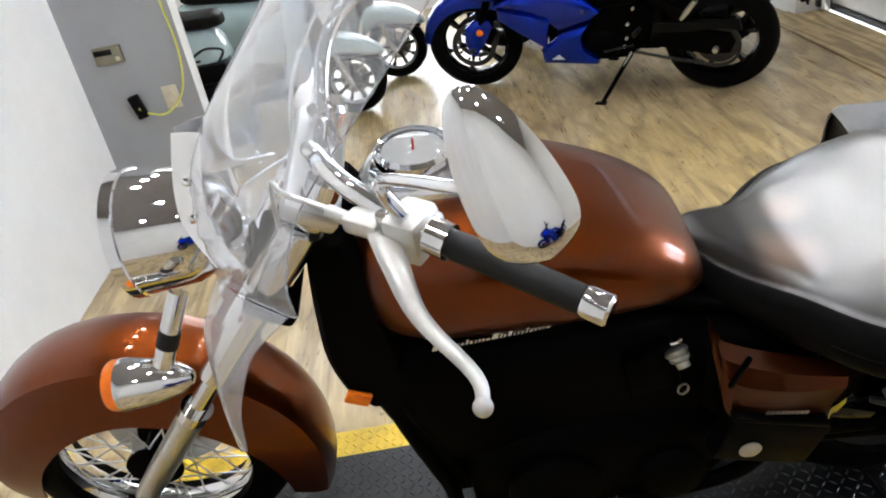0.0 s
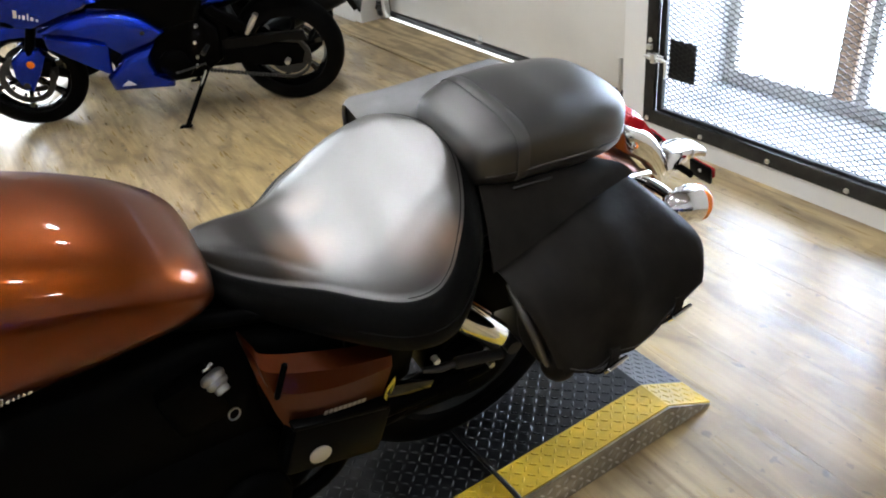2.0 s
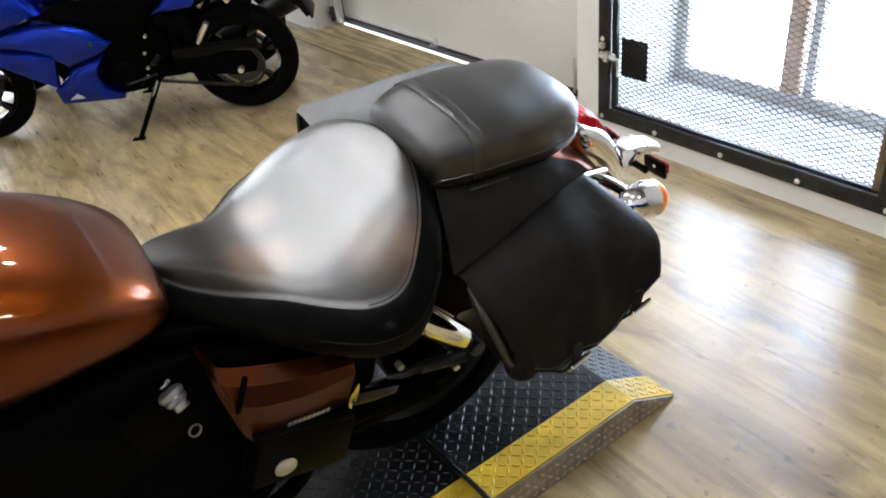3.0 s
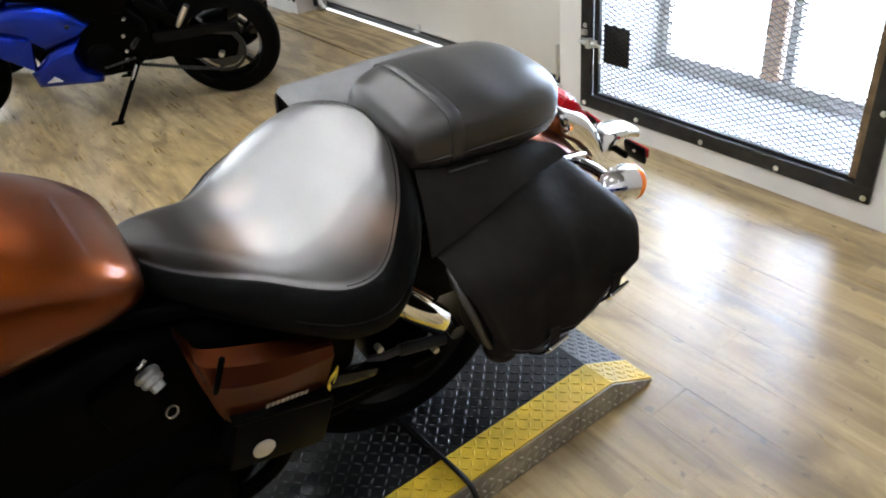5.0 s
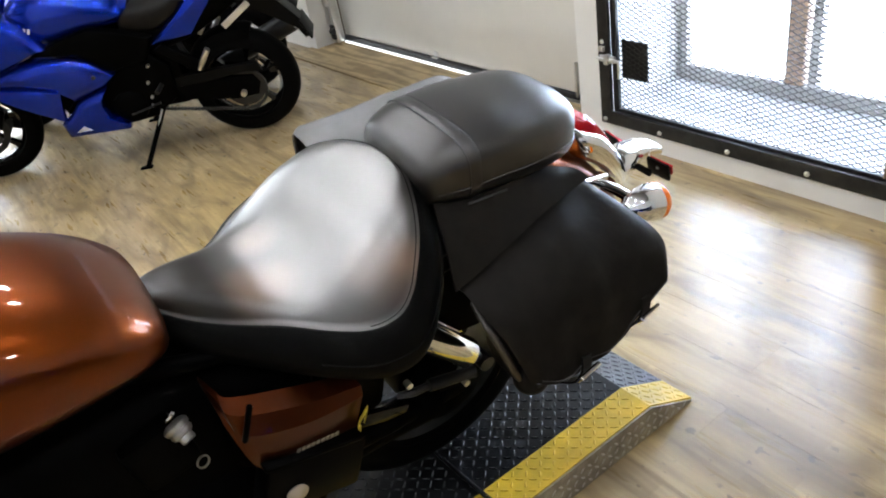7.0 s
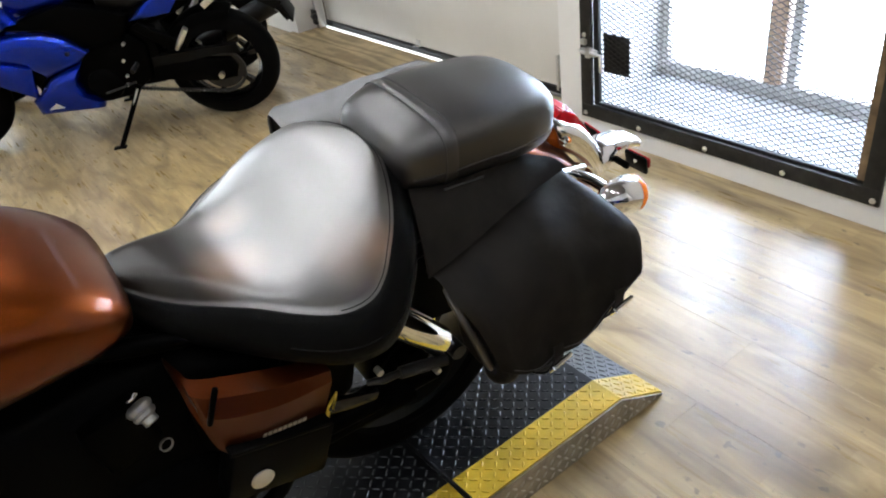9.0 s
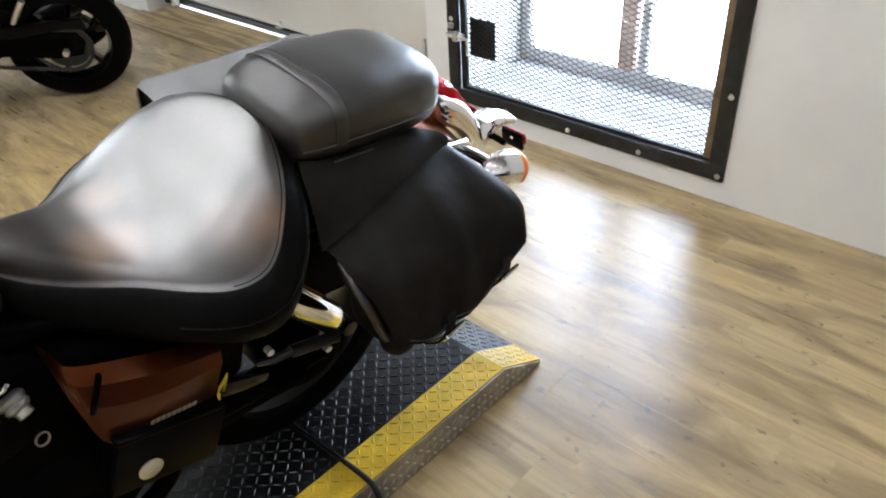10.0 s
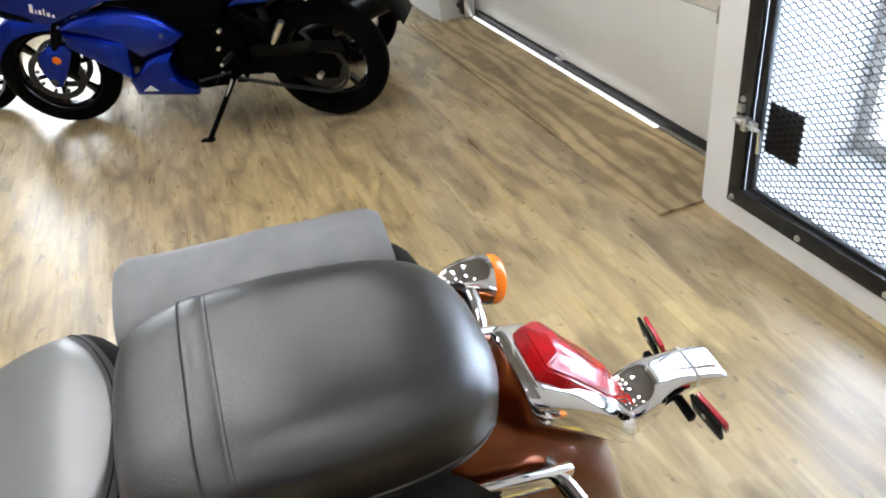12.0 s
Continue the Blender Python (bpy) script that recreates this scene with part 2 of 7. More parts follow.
def patchy(m, spots, colour, rough):
    """Saddle finish: cloudy gloss, tan patches at the given places, and sheen painted onto the dish and out of the
    nose.
    """
    nt = m.node_tree
    b = nt.nodes["Principled BSDF"]
    tc = nt.nodes.new("ShaderNodeTexCoord")
    n = nt.nodes.new("ShaderNodeTexNoise")
    n.inputs["Scale"].default_value, n.inputs["Detail"].default_value, n.inputs["Distortion"].default_value = 8, 2, 0.0
    nt.links.new(tc.outputs["Object"], n.inputs[0])
    r = nt.nodes.new("ShaderNodeMapRange")
    r.inputs[1].default_value, r.inputs[2].default_value = 0.32, 0.68
    r.inputs[3].default_value, r.inputs[4].default_value = rough
    nt.links.new(n.outputs[0], r.inputs[0])
    nt.links.new(r.outputs[0], b.inputs["Roughness"])
    old = b.inputs["Base Color"].links[0].from_socket
    # tan colour mixed in round each given spot
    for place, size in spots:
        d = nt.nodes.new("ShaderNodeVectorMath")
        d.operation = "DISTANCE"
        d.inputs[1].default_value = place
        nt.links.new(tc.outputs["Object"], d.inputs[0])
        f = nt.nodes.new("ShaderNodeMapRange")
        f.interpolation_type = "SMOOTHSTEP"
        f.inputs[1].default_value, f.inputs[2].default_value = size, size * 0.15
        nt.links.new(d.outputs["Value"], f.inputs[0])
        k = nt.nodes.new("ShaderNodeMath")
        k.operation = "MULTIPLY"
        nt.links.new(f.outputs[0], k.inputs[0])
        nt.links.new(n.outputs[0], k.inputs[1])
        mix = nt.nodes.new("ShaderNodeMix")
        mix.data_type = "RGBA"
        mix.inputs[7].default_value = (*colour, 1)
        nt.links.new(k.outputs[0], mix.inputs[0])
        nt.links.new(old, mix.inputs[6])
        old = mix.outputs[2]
    nt.links.new(old, b.inputs["Base Color"])
    # rubbed gloss, confined to the dish to paint in where reflections fall
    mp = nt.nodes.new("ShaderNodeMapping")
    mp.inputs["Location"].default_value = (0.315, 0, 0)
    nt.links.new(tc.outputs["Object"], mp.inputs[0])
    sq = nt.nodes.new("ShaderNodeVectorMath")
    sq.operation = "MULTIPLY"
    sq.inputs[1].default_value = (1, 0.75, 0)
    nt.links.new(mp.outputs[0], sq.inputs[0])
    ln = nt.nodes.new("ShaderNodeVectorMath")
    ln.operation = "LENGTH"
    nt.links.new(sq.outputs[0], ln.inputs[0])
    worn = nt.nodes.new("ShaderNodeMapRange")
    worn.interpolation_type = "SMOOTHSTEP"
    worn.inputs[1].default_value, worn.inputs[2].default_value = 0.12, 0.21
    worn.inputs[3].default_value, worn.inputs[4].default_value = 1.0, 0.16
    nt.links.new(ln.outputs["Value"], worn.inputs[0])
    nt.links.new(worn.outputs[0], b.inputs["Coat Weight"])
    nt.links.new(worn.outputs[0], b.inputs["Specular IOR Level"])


patchy(M["leather_seat"], (((-0.445, -0.06, 0.758), 0.085), ((-0.27, -0.175, 0.775), 0.085), ((-0.40, 0.06, 0.760), 0.06), ((-0.235, -0.19, 0.79), 0.05)), (0.30, 0.17, 0.10), (0.28, 0.40))
# darker, duller copy of the saddle leather: shade painted onto the seat sides
M["seat_shade"] = material("shaded_seat_leather", (0.003, 0.003, 0.003), 0.42, spec=0.055, vary=0.1, scale=35, bump=0.0004, bump_scale=420)
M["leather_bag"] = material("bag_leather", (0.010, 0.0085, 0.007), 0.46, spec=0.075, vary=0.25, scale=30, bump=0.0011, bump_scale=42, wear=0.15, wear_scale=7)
M["leather_grey"] = material("pale_grey_leather", (0.15, 0.148, 0.148), 0.42, spec=0.55, vary=0.10, scale=30, bump=0.0004, bump_scale=380, wear=0.14, wear_scale=6)
M["thread"] = material("thread", (0.035, 0.035, 0.035), 0.7)
M["bronze"] = material("copper_paint", (0.16, 0.033, 0.0038), 0.33, 1.0, vary=0.10, scale=900, coat=0.5, wear=0.06, wear_scale=5)
M["brown_dark"] = material("dark_brown_paint", (0.085, 0.019, 0.004), 0.34, 0.9, vary=0.08, scale=900, coat=0.35, wear=0.06, wear_scale=5)
M["pinstripe"] = material("pinstripe", (0.60, 0.50, 0.36), 0.3, 0.3, coat=0.5)
M["blue"] = material("blue_paint", (0.0006, 0.022, 0.33), 0.24, 0.85, spec=0.2, vary=0.06, scale=700, coat=0.4, wear=0.05, wear_scale=5)
M["mint"] = material("mint_paint", (0.42, 0.52, 0.52), 0.22, 0.0, vary=0.03, scale=20, coat=0.8, wear=0.03)
M["amber"] = material("amber_lens", (0.90, 0.19, 0.008), 0.2, spec=0.3, coat=0.25, vary=0.1, scale=60)
M["red"] = material("red_lens", (0.42, 0.006, 0.008), 0.16, spec=0.3, coat=0.25, vary=0.25, scale=40)
M["reflector_red"] = material("red_reflector", (0.45, 0.02, 0.03), 0.2, coat=0.8, vary=0.2, scale=200)
M["yellow"] = material("yellow_deck_paint", (0.68, 0.45, 0.03), 0.42, vary=0.12, scale=25, wear=0.16, wear_scale=9, bump=0.0002)
M["deck"] = material("worn_deck_paint", (0.008, 0.0083, 0.009), 0.40, 0.2, vary=0.3, scale=30, wear=0.35, wear_scale=6, bump=0.0002)
M["deck_side"] = material("bare_tread_plate", (0.30, 0.27, 0.22), 0.42, 0.7, vary=0.25, scale=28, wear=0.3, wear_scale=8)
M["deck_bar"] = material("rubbed_tread_bar", (0.045, 0.046, 0.050), 0.36, 0.6, vary=0.3, scale=40, wear=0.45, wear_scale=6)
M["plastic_black"] = material("black_plastic", (0.004, 0.004, 0.004), 0.4, vary=0.1, scale=60, spec=0.06)
M["plastic_beige"] = material("beige_plastic", (0.52, 0.46, 0.34), 0.45, vary=0.04, scale=30)
M["thermo"] = material("thermostat_plastic", (0.16, 0.14, 0.095), 0.4, vary=0.08, scale=30)
M["cord_yellow"] = material("yellow_cord", (0.55, 0.52, 0.10), 0.5, vary=0.06, scale=60)
M["tag_yellow"] = material("yellow_tag", (0.75, 0.58, 0.05), 0.5, vary=0.05, scale=60)
M["clear"] = glass_material("clear_polycarbonate", (0.97, 0.975, 0.98), 0.0, 1.45)
# the wing's white share stands in for the wall it reflects
M["clear_edge"] = hazed_material("reflection_polycarbonate", 0.78)
M["screen"] = hazed_material("hazed_polycarbonate", 0.90)
M["polished"] = material("polished_steel", (0.90, 0.90, 0.90), 0.22, 0.9, vary=0.03, scale=40)
M["smoked"] = glass_material("tinted_plastic", (0.25, 0.25, 0.25), 0.05, 1.4)
M["white_plastic"] = material("white_enamel", (0.8, 0.8, 0.79), 0.3, vary=0.02, scale=20, coat=0.3)
M["ledge"] = material("window_ledge_paint", (0.58, 0.585, 0.60), 0.5, vary=0.12, scale=12, wear=0.12, wear_scale=6)
M["frame_grey"] = material("window_frame_grey", (0.42, 0.39, 0.36), 0.45, 0.3, vary=0.1, scale=15)
M["mullion"] = material("mullion_brown", (0.36, 0.22, 0.13), 0.5, vary=0.15, scale=20)
M["daylight"] = glow_material("overcast_daylight", (0.78, 0.95, 1.20), 20.0)
M["daylight_north"] = glow_material("overcast_daylight_north", (0.90, 0.95, 1.0), 6.0)
M["daylight_gap"] = glow_material("daylight_in_the_gap", (0.90, 0.95, 1.0), 2.5)
M["lamp"] = glow_material("lamp_diffuser", (0.88, 0.96, 1.03), 11.0)
M["downlight"] = glow_material("downlight_lens", (0.955, 0.965, 0.99), 188.0)
M["seal"] = material("black_seal", (0.012, 0.012, 0.014), 0.5, vary=0.1, scale=40)
M["cover_plastic"] = material("grained_black_cover", (0.002, 0.002, 0.002), 0.34, vary=0.15, scale=40, spec=0.04, bump=0.0003, bump_scale=350)
M["gold_letter"] = material("dull_gold_lettering", (0.55, 0.47, 0.36), 0.4, 0.5)
M["letter"] = material("cream_lettering", (0.72, 0.68, 0.60), 0.4, 0.2)
M["silver_letter"] = material("silver_lettering", (0.72, 0.73, 0.75), 0.25, 0.8)
M["headlens"] = glass_material("lamp_glass", (0.98, 0.98, 0.98), 0.03, 1.45)


# ---- building helpers ----
def thing(name, m, label, category, group="", kind=""):
    e = new(name)
    e.empty_display_size = 0.05
    e.matrix_basis = m
    return tagged(e, label, category, group, kind)


def finish(bm, mat, name, smooth=38):
    bmesh.ops.recalc_face_normals(bm, faces=bm.faces[:])
    me = bpy.data.meshes.new(name)
    bm.to_mesh(me)
    bm.free()
    for p in me.polygons:
        p.use_smooth = True
    me.set_sharp_from_angle(angle=radians(smooth))
    me.materials.append(M[mat])
    return me


def part(name, bm, mat, parent, label="", smooth=38):
    ob = new(name, finish(bm, mat, name, smooth))
    ob.parent = parent
    if label:
        ob["label"] = label
    return ob


def solid(name, bm, mat, label, category, group="", kind="", smooth=38):
    """A top-level thing that is one mesh."""
    return tagged(new(name, finish(bm, mat, name, smooth)), label, category, group, kind)


def BM():
    return bmesh.new()


def box(bm, c, s, bevel=0.0, rot=None, seg=2):
    r = bmesh.ops.create_cube(bm, size=1.0)
    vs = r["verts"]
    m = Matrix.Translation(c) @ (rot.to_4x4() if rot else Matrix()) @ Matrix.Diagonal((*s, 1))
    bmesh.ops.transform(bm, matrix=m, verts=vs)
    if bevel:
        es = list({e for v in vs for e in v.link_edges})
        bmesh.ops.bevel(bm, geom=es, offset=bevel, segments=seg, affect="EDGES", profile=0.5)
    return bm


def span(bm, a, b, bevel=0.0):
    """A box from corner a to corner b."""
    return box(bm, [(p + q) / 2 for p, q in zip(a, b)], [abs(q - p) for p, q in zip(a, b)], bevel)


def rot(rx=0, ry=0, rz=0):
    return Euler([radians(v) for v in (rx, ry, rz)]).to_matrix()


def spline(pts, n):
    """Catmull-Rom through tuples of numbers, n steps a stretch."""
    out = []
    P = [pts[0], *pts, pts[-1]]
    for i in range(1, len(P) - 2):
        for k in range(n):
            t = k / n
            out.append(tuple(0.5 * (2 * b + (c - a) * t + (2 * a - 5 * b + 4 * c - d) * t * t + (3 * b - a - 3 * c + d) * t ** 3)
                             for a, b, c, d in zip(P[i - 1], P[i], P[i + 1], P[i + 2])))
    out.append(tuple(pts[-1]))
    return out


def loft(bm, rings, cap=True, closed=True):
    vs = [[bm.verts.new(p) for p in r] for r in rings]
    n = len(rings[0])
    for a, b in zip(vs, vs[1:]):
        for k in range(n if closed else n - 1):
            bm.faces.new((a[k], a[(k + 1) % n], b[(k + 1) % n], b[k]))
    if cap and closed:
        bm.faces.new(vs[0][::-1])
        bm.faces.new(vs[-1])
    return bm


def sup(x, y0, zb, zt, w, n=2.4, m=28):
    """A superellipse ring in the plane x."""
    zc, h = (zb + zt) / 2, (zt - zb) / 2
    ring = []
    for k in range(m):
        a = 2 * math.pi * k / m
        c, s = math.cos(a), math.sin(a)
        ring.append((x, y0 + w * math.copysign(abs(c) ** (2 / n), c), zc + h * math.copysign(abs(s) ** (2 / n), s)))
    return ring


def body(bm, rows, steps=5, m=28):
    """A smooth hull along x. rows: (x, y0, zb, zt, half width, exponent)."""
    return loft(bm, [sup(*r, m=m) for r in spline(rows, steps)])


def tube(bm, pts, r, seg=10, steps=0, cap=True):
    """A round bar along points; r may be a list, one for each point."""
    rs = list(r) if isinstance(r, (list, tuple)) else [r] * len(pts)
    rows = [(*p, q) for p, q in zip(pts, rs)]
    if steps:
        rows = spline(rows, steps)
    P = [Vector(q[:3]) for q in rows]
    rings = []
    up = None
    for i, p in enumerate(P):
        d = (P[min(i + 1, len(P) - 1)] - P[max(i - 1, 0)]).normalized()
        if up is None:
            up = d.orthogonal().normalized()
        up = (up - d * up.dot(d)).normalized()
        side = d.cross(up)
        rings.append([p + (up * math.cos(2 * math.pi * k / seg) + side * math.sin(2 * math.pi * k / seg)) * max(rows[i][3], 1e-4) for k in range(seg)])
    return loft(bm, rings, cap)


def lathe(bm, profile, seg=32, m=None, closed=False):
    """Turns (radius, height) about z, then moves by m."""
    m = m or Matrix()
    rings = [[m @ Vector((r * math.cos(2 * math.pi * k / seg), r * math.sin(2 * math.pi * k / seg), h)) for k in range(seg)] for r, h in profile]
    if closed:
        rings.append(rings[0])
        vs = [[bm.verts.new(p) for p in r] for r in rings[:-1]]
        vs.append(vs[0])
        for a, b in zip(vs, vs[1:]):
            for k in range(seg):
                bm.faces.new((a[k], a[(k + 1) % seg], b[(k + 1) % seg], b[k]))
        return bm
    return loft(bm, rings, True)


def sheet(bm, rows, thick):
    """A curved sheet through a grid of points, given a thickness."""
    vs = [[bm.verts.new(p) for p in r] for r in rows]
    fs = []
    for a, b in zip(vs, vs[1:]):
        for k in range(len(a) - 1):
            fs.append(bm.faces.new((a[k], a[k + 1], b[k + 1], b[k])))
    bmesh.ops.recalc_face_normals(bm, faces=fs)
    bmesh.ops.solidify(bm, geom=fs, thickness=thick)
    return bm


def plate(bm, outline, depth, m=None, bevel=0.0):
    """A flat outline in xy, drawn up by depth."""
    m = m or Matrix()
    vs = [bm.verts.new(m @ Vector((x, y, 0))) for x, y in outline]
    f = bm.faces.new(vs)
    r = bmesh.ops.extrude_face_region(bm, geom=[f])
    up = [v for v in r["geom"] if isinstance(v, bmesh.types.BMVert)]
    d = m.to_3x3() @ Vector((0, 0, depth))
    bmesh.ops.translate(bm, vec=d, verts=up)
    if bevel:
        es = list({e for v in vs + up for e in v.link_edges})
        bmesh.ops.bevel(bm, geom=es, offset=bevel, segments=2, affect="EDGES")
    return bm


def ball(bm, c, s, rotm=None, seg=20, rings=12):
    r = bmesh.ops.create_uvsphere(bm, u_segments=seg, v_segments=rings, radius=1.0)
    m = Matrix.Translation(c) @ (rotm.to_4x4() if rotm else Matrix()) @ Matrix.Diagonal((*s, 1))
    bmesh.ops.transform(bm, matrix=m, verts=r["verts"])
    return bm


AXIS_Y = rot(90).to_4x4()  # turns a lathe's z to -y


# ---- the room ----
def wall(name, spans, mat="wall", label="plain white painted wall"):
    bm = BM()
    for a, b in spans:
        span(bm, a, b)
    return solid(name, bm, mat, label, "wall", kind="structure")


GATE_Y0, GATE_Y1 = 1.35, 2.705
wall("wall_east", [((2.9, -1.55, 0), (3.15, GATE_Y0, 3.0)), ((2.9, GATE_Y0, 0), (3.15, GATE_Y1, 0.10)), ((2.9, GATE_Y0, 2.05), (3.15, GATE_Y1, 2.30)),
                   ((2.9, GATE_Y1, 0), (3.15, 2.85, 3.0)), ((2.9, 5.62, 0), (3.15, 8.2, 3.0))],
     label="white painted wall with a door bay and a caged window")
# unseen dark band over both openings, added to darken what the bike reflects
wall("dark_header", [((2.9, 2.85, 2.45), (3.15, 5.62, 3.0)), ((2.9, GATE_Y0, 2.30), (3.15, GATE_Y1, 3.0))], "ceiling", "unseen dark header added over the openings to darken reflections")
wall("wall_west", [((-1.60, -1.55, 0), (-1.44, 4.05, 3.0))])
wall("wall_west_far", [((-2.75, 4.15, 0), (-2.6, 8.2, 3.0))])
# shade on this face is painted in as grey; the end stays white
wall("partition", [((-2.75, 4.05, 0), (-0.904, 4.15, 3.0))], "partition_shade", "partition wall, its shade painted in grey, with a white end")
wall("partition_end", [((-0.904, 4.046, 0), (-0.90, 4.154, 3.0))], "wall", "white painted end of the partition wall")
wall("wall_south", [((-1.60, -1.70, 0), (3.15, -1.55, 3.0))], "wall", "white painted back wall")
wall("wall_north", [((-2.6, 8.05, 0), (-1.2, 8.2, 3.0)), ((1.0, 8.05, 0), (2.9, 8.2, 3.0)), ((-1.2, 8.05, 0), (1.0, 8.2, 0.35)), ((-1.2, 8.05, 2.7), (1.0, 8.2, 3.0))],
     label="white wall with a wide shop window")
ceiling_bm = BM()
span(ceiling_bm, (-2.75, -1.70, 3.0), (3.15, 8.2, 3.12))
solid("ceiling", ceiling_bm, "ceiling", "plain brownish grey ceiling", "ceiling", kind="structure")


def shop_window():
    w = thing("window_1", pose(-0.1, 8.12, 0.35), "wide bright shop window in the end wall", "window", kind="structure")
    for k in range(4):
        x = -1.1 + 2.2 * k / 3
        part("window_frame", span(BM(), (x - 0.03, -0.04, 0), (x + 0.03, 0.04, 2.35), 0.004), "frame_grey", w)
    for k in range(3):
        x = -1.1 + 2.2 * k / 3
        pane = part("pane", span(BM(), (x + 0.03, -0.004, 0.0), (x + 0.703, 0.004, 2.35)), "clear", w)
        pane.visible_shadow = False
    return w


shop_window()


def backdrop(name, a, b, mat="daylight"):
    return solid(name, span(BM(), a, b), mat, "bright overcast daylight outside the window", "backdrop", kind="structure")


backdrop("backdrop_north", (-1.6, 8.9, -0.2), (1.4, 8.95, 3.2), "daylight_north")
backdrop("backdrop_east", (4.3, 0.6, -0.3), (4.35, 3.6, 2.8))


def cage_window():
    """The display window behind the mesh gate: a deep ledge, a glazed front with a brown mullion."""
    w = thing("window_2", pose(3.15, 2.03, 0.10), "glazed shop window behind a steel mesh gate", "window", kind="structure")
    part("window_sill", span(BM(), (0, -0.80, -0.10), (0.40, 0.80, 0.0), 0.006), "ledge", w, "scuffed pale grey ledge")
    part("window_frame", span(BM(), (0.33, -0.80, 0.0), (0.40, 0.80, 0.07), 0.004), "frame_grey", w)
    part("window_frame", span(BM(), (0.33, 0.66, 0.07), (0.39, 0.715, 1.95), 0.004), "frame_grey", w)
    part("window_frame", span(BM(), (0.33, -0.80, 0.07), (0.39, -0.72, 1.95), 0.004), "frame_grey", w)
    part("mullion", span(BM(), (0.32, 0.055, 0.07), (0.38, 0.135, 1.95), 0.004), "mullion", w, "brown painted mullion")
    part("mullion", span(BM(), (0.325, -0.010, 0.07), (0.375, 0.030, 1.95), 0.004), "frame_grey", w)
    for y0, y1 in ((-0.72, -0.010), (0.135, 0.66)):
        pane = part("pane", span(BM(), (0.352, y0, 0.07), (0.358, y1, 1.95)), "clear", w)
        pane.visible_shadow = False
    part("jamb", span(BM(), (0, 0.72, 0.0), (0.40, 0.80, 1.95)), "wall", w)
    part("jamb", span(BM(), (0, -0.80, 0.0), (0.40, -0.70, 1.95)), "wall", w)
    part("head", span(BM(), (0, -0.80, 1.95), (0.40, 0.80, 2.05)), "wall", w)


cage_window()


def mesh_gate():
    """A bolted steel frame over the window with an expanded-metal door, latch and guard plate."""
    g = thing("mesh_gate", pose(2.9, 0, 0), "dark steel security gate of expanded mesh, bolted to the wall", "gate")
    y0, y1, z0, z1 = GATE_Y0, GATE_Y1, 0.10, 2.05
    fw, t = 0.062, 0.014
    part("frame_bottom", span(BM(), (-t, y0, z0 - 0.012), (0.004, y1, z0 + 0.05), 0.002), "steel_dark", g)
    part("frame_top", span(BM(), (-t, y0, z1 - fw), (0.004, y1, z1), 0.002), "steel_dark", g)
    part("frame_post", span(BM(), (-t, y1 - fw, z0 + 0.05), (0.004, y1, z1 - fw), 0.002), "steel_dark", g)
    part("frame_post", span(BM(), (-t, y0, z0 + 0.05), (0.004, y0 + fw, z1 - fw), 0.002), "steel_dark", g)
    # the door's own angle-iron frame, rusty at the hinge side
    part("door_stile", span(BM(), (0.006, y0 + fw - 0.002, z0 + 0.055), (0.03, y0 + fw + 0.034, z1 - fw), 0.002), "rust", g, "rust-brown hinge stile")
    part("door_stile", span(BM(), (0.006, y1 - fw - 0.026, z0 + 0.055), (0.03, y1 - fw + 0.002, z1 - fw), 0.002), "steel_dark", g)
    part("door_rail", span(BM(), (0.006, y0 + fw, z0 + 0.045), (0.03, y1 - fw, z0 + 0.062), 0.002), "steel_dark", g)
    # expanded mesh: zigzag strands that meet at their knuckles
    bm = BM()
    my0, my1, mz0, mz1 = y0 + fw + 0.01, y1 - fw - 0.01, z0 + 0.05, 1.42
    py, pz = 0.0475, 0.0215
    ny, nz = int((my1 - my0) / py), int((mz1 - mz0) / pz)
    hw = 0.0017
    for j in range(nz):
        zb = mz0 + j * pz
        for i in range(ny):
            ya = my0 + i * py
            for s in (0, 1):
                a = Vector((0.017, ya + s * py / 2, zb + (0 if s == 0 else pz / 2)))
                b = Vector((0.021, ya + (s + 1) * py / 2, zb + (pz / 2 if s == 0 else 0)))
                for a2, b2 in ((a, b), (Vector((a.x, a.y, 2 * zb + pz - a.z + 0)), Vector((b.x, b.y, 2 * zb + pz - b.z + 0)))):
                    u = Vector((0, 0, hw))
                    f = Vector((0.0035, 0, 0))
                    q = [bm.verts.new(p) for p in (a2 - u, b2 - u, b2 + u, a2 + u, a2 - u + f, b2 - u + f, b2 + u + f, a2 + u + f)]
                    bm.faces.new((q[3], q[2], q[1], q[0]))
                    bm.faces.new((q[0], q[1], q[5], q[4]))
                    bm.faces.new((q[2], q[3], q[7], q[6]))
                    bm.faces.new((q[4], q[5], q[6], q[7]))
    mesh = part("expanded_mesh", bm, "steel_mesh", g, "diamond-pattern expanded steel mesh")
    mesh["kind"] = "stuff"
    # bolts along the frame
    spots = [(y, z0 + 0.008) for y in (2.68, 2.37, 2.035, 1.70, 1.372)] + [(1.372, z) for z in (0.42, 0.78, 1.2)] + [(2.68, z) for z in (0.47, 0.95, 1.4)]
    for y, z in spots:
        b = lathe(BM(), [(0.0, 0.0), (0.011, 0.0), (0.011, 0.002), (0.0075, 0.003), (0.007, 0.008), (0.0, 0.009)], 12, pose(-t, y, z, 0, -90))
        part("bolt", b, "brushed", g)
    # latch, hasp and plate behind the mesh
    part("guard_plate", span(BM(), (0.026, 2.46, 0.305), (0.030, 2.605, 0.478), 0.002), "steel_dark", g, "square dark steel guard plate")
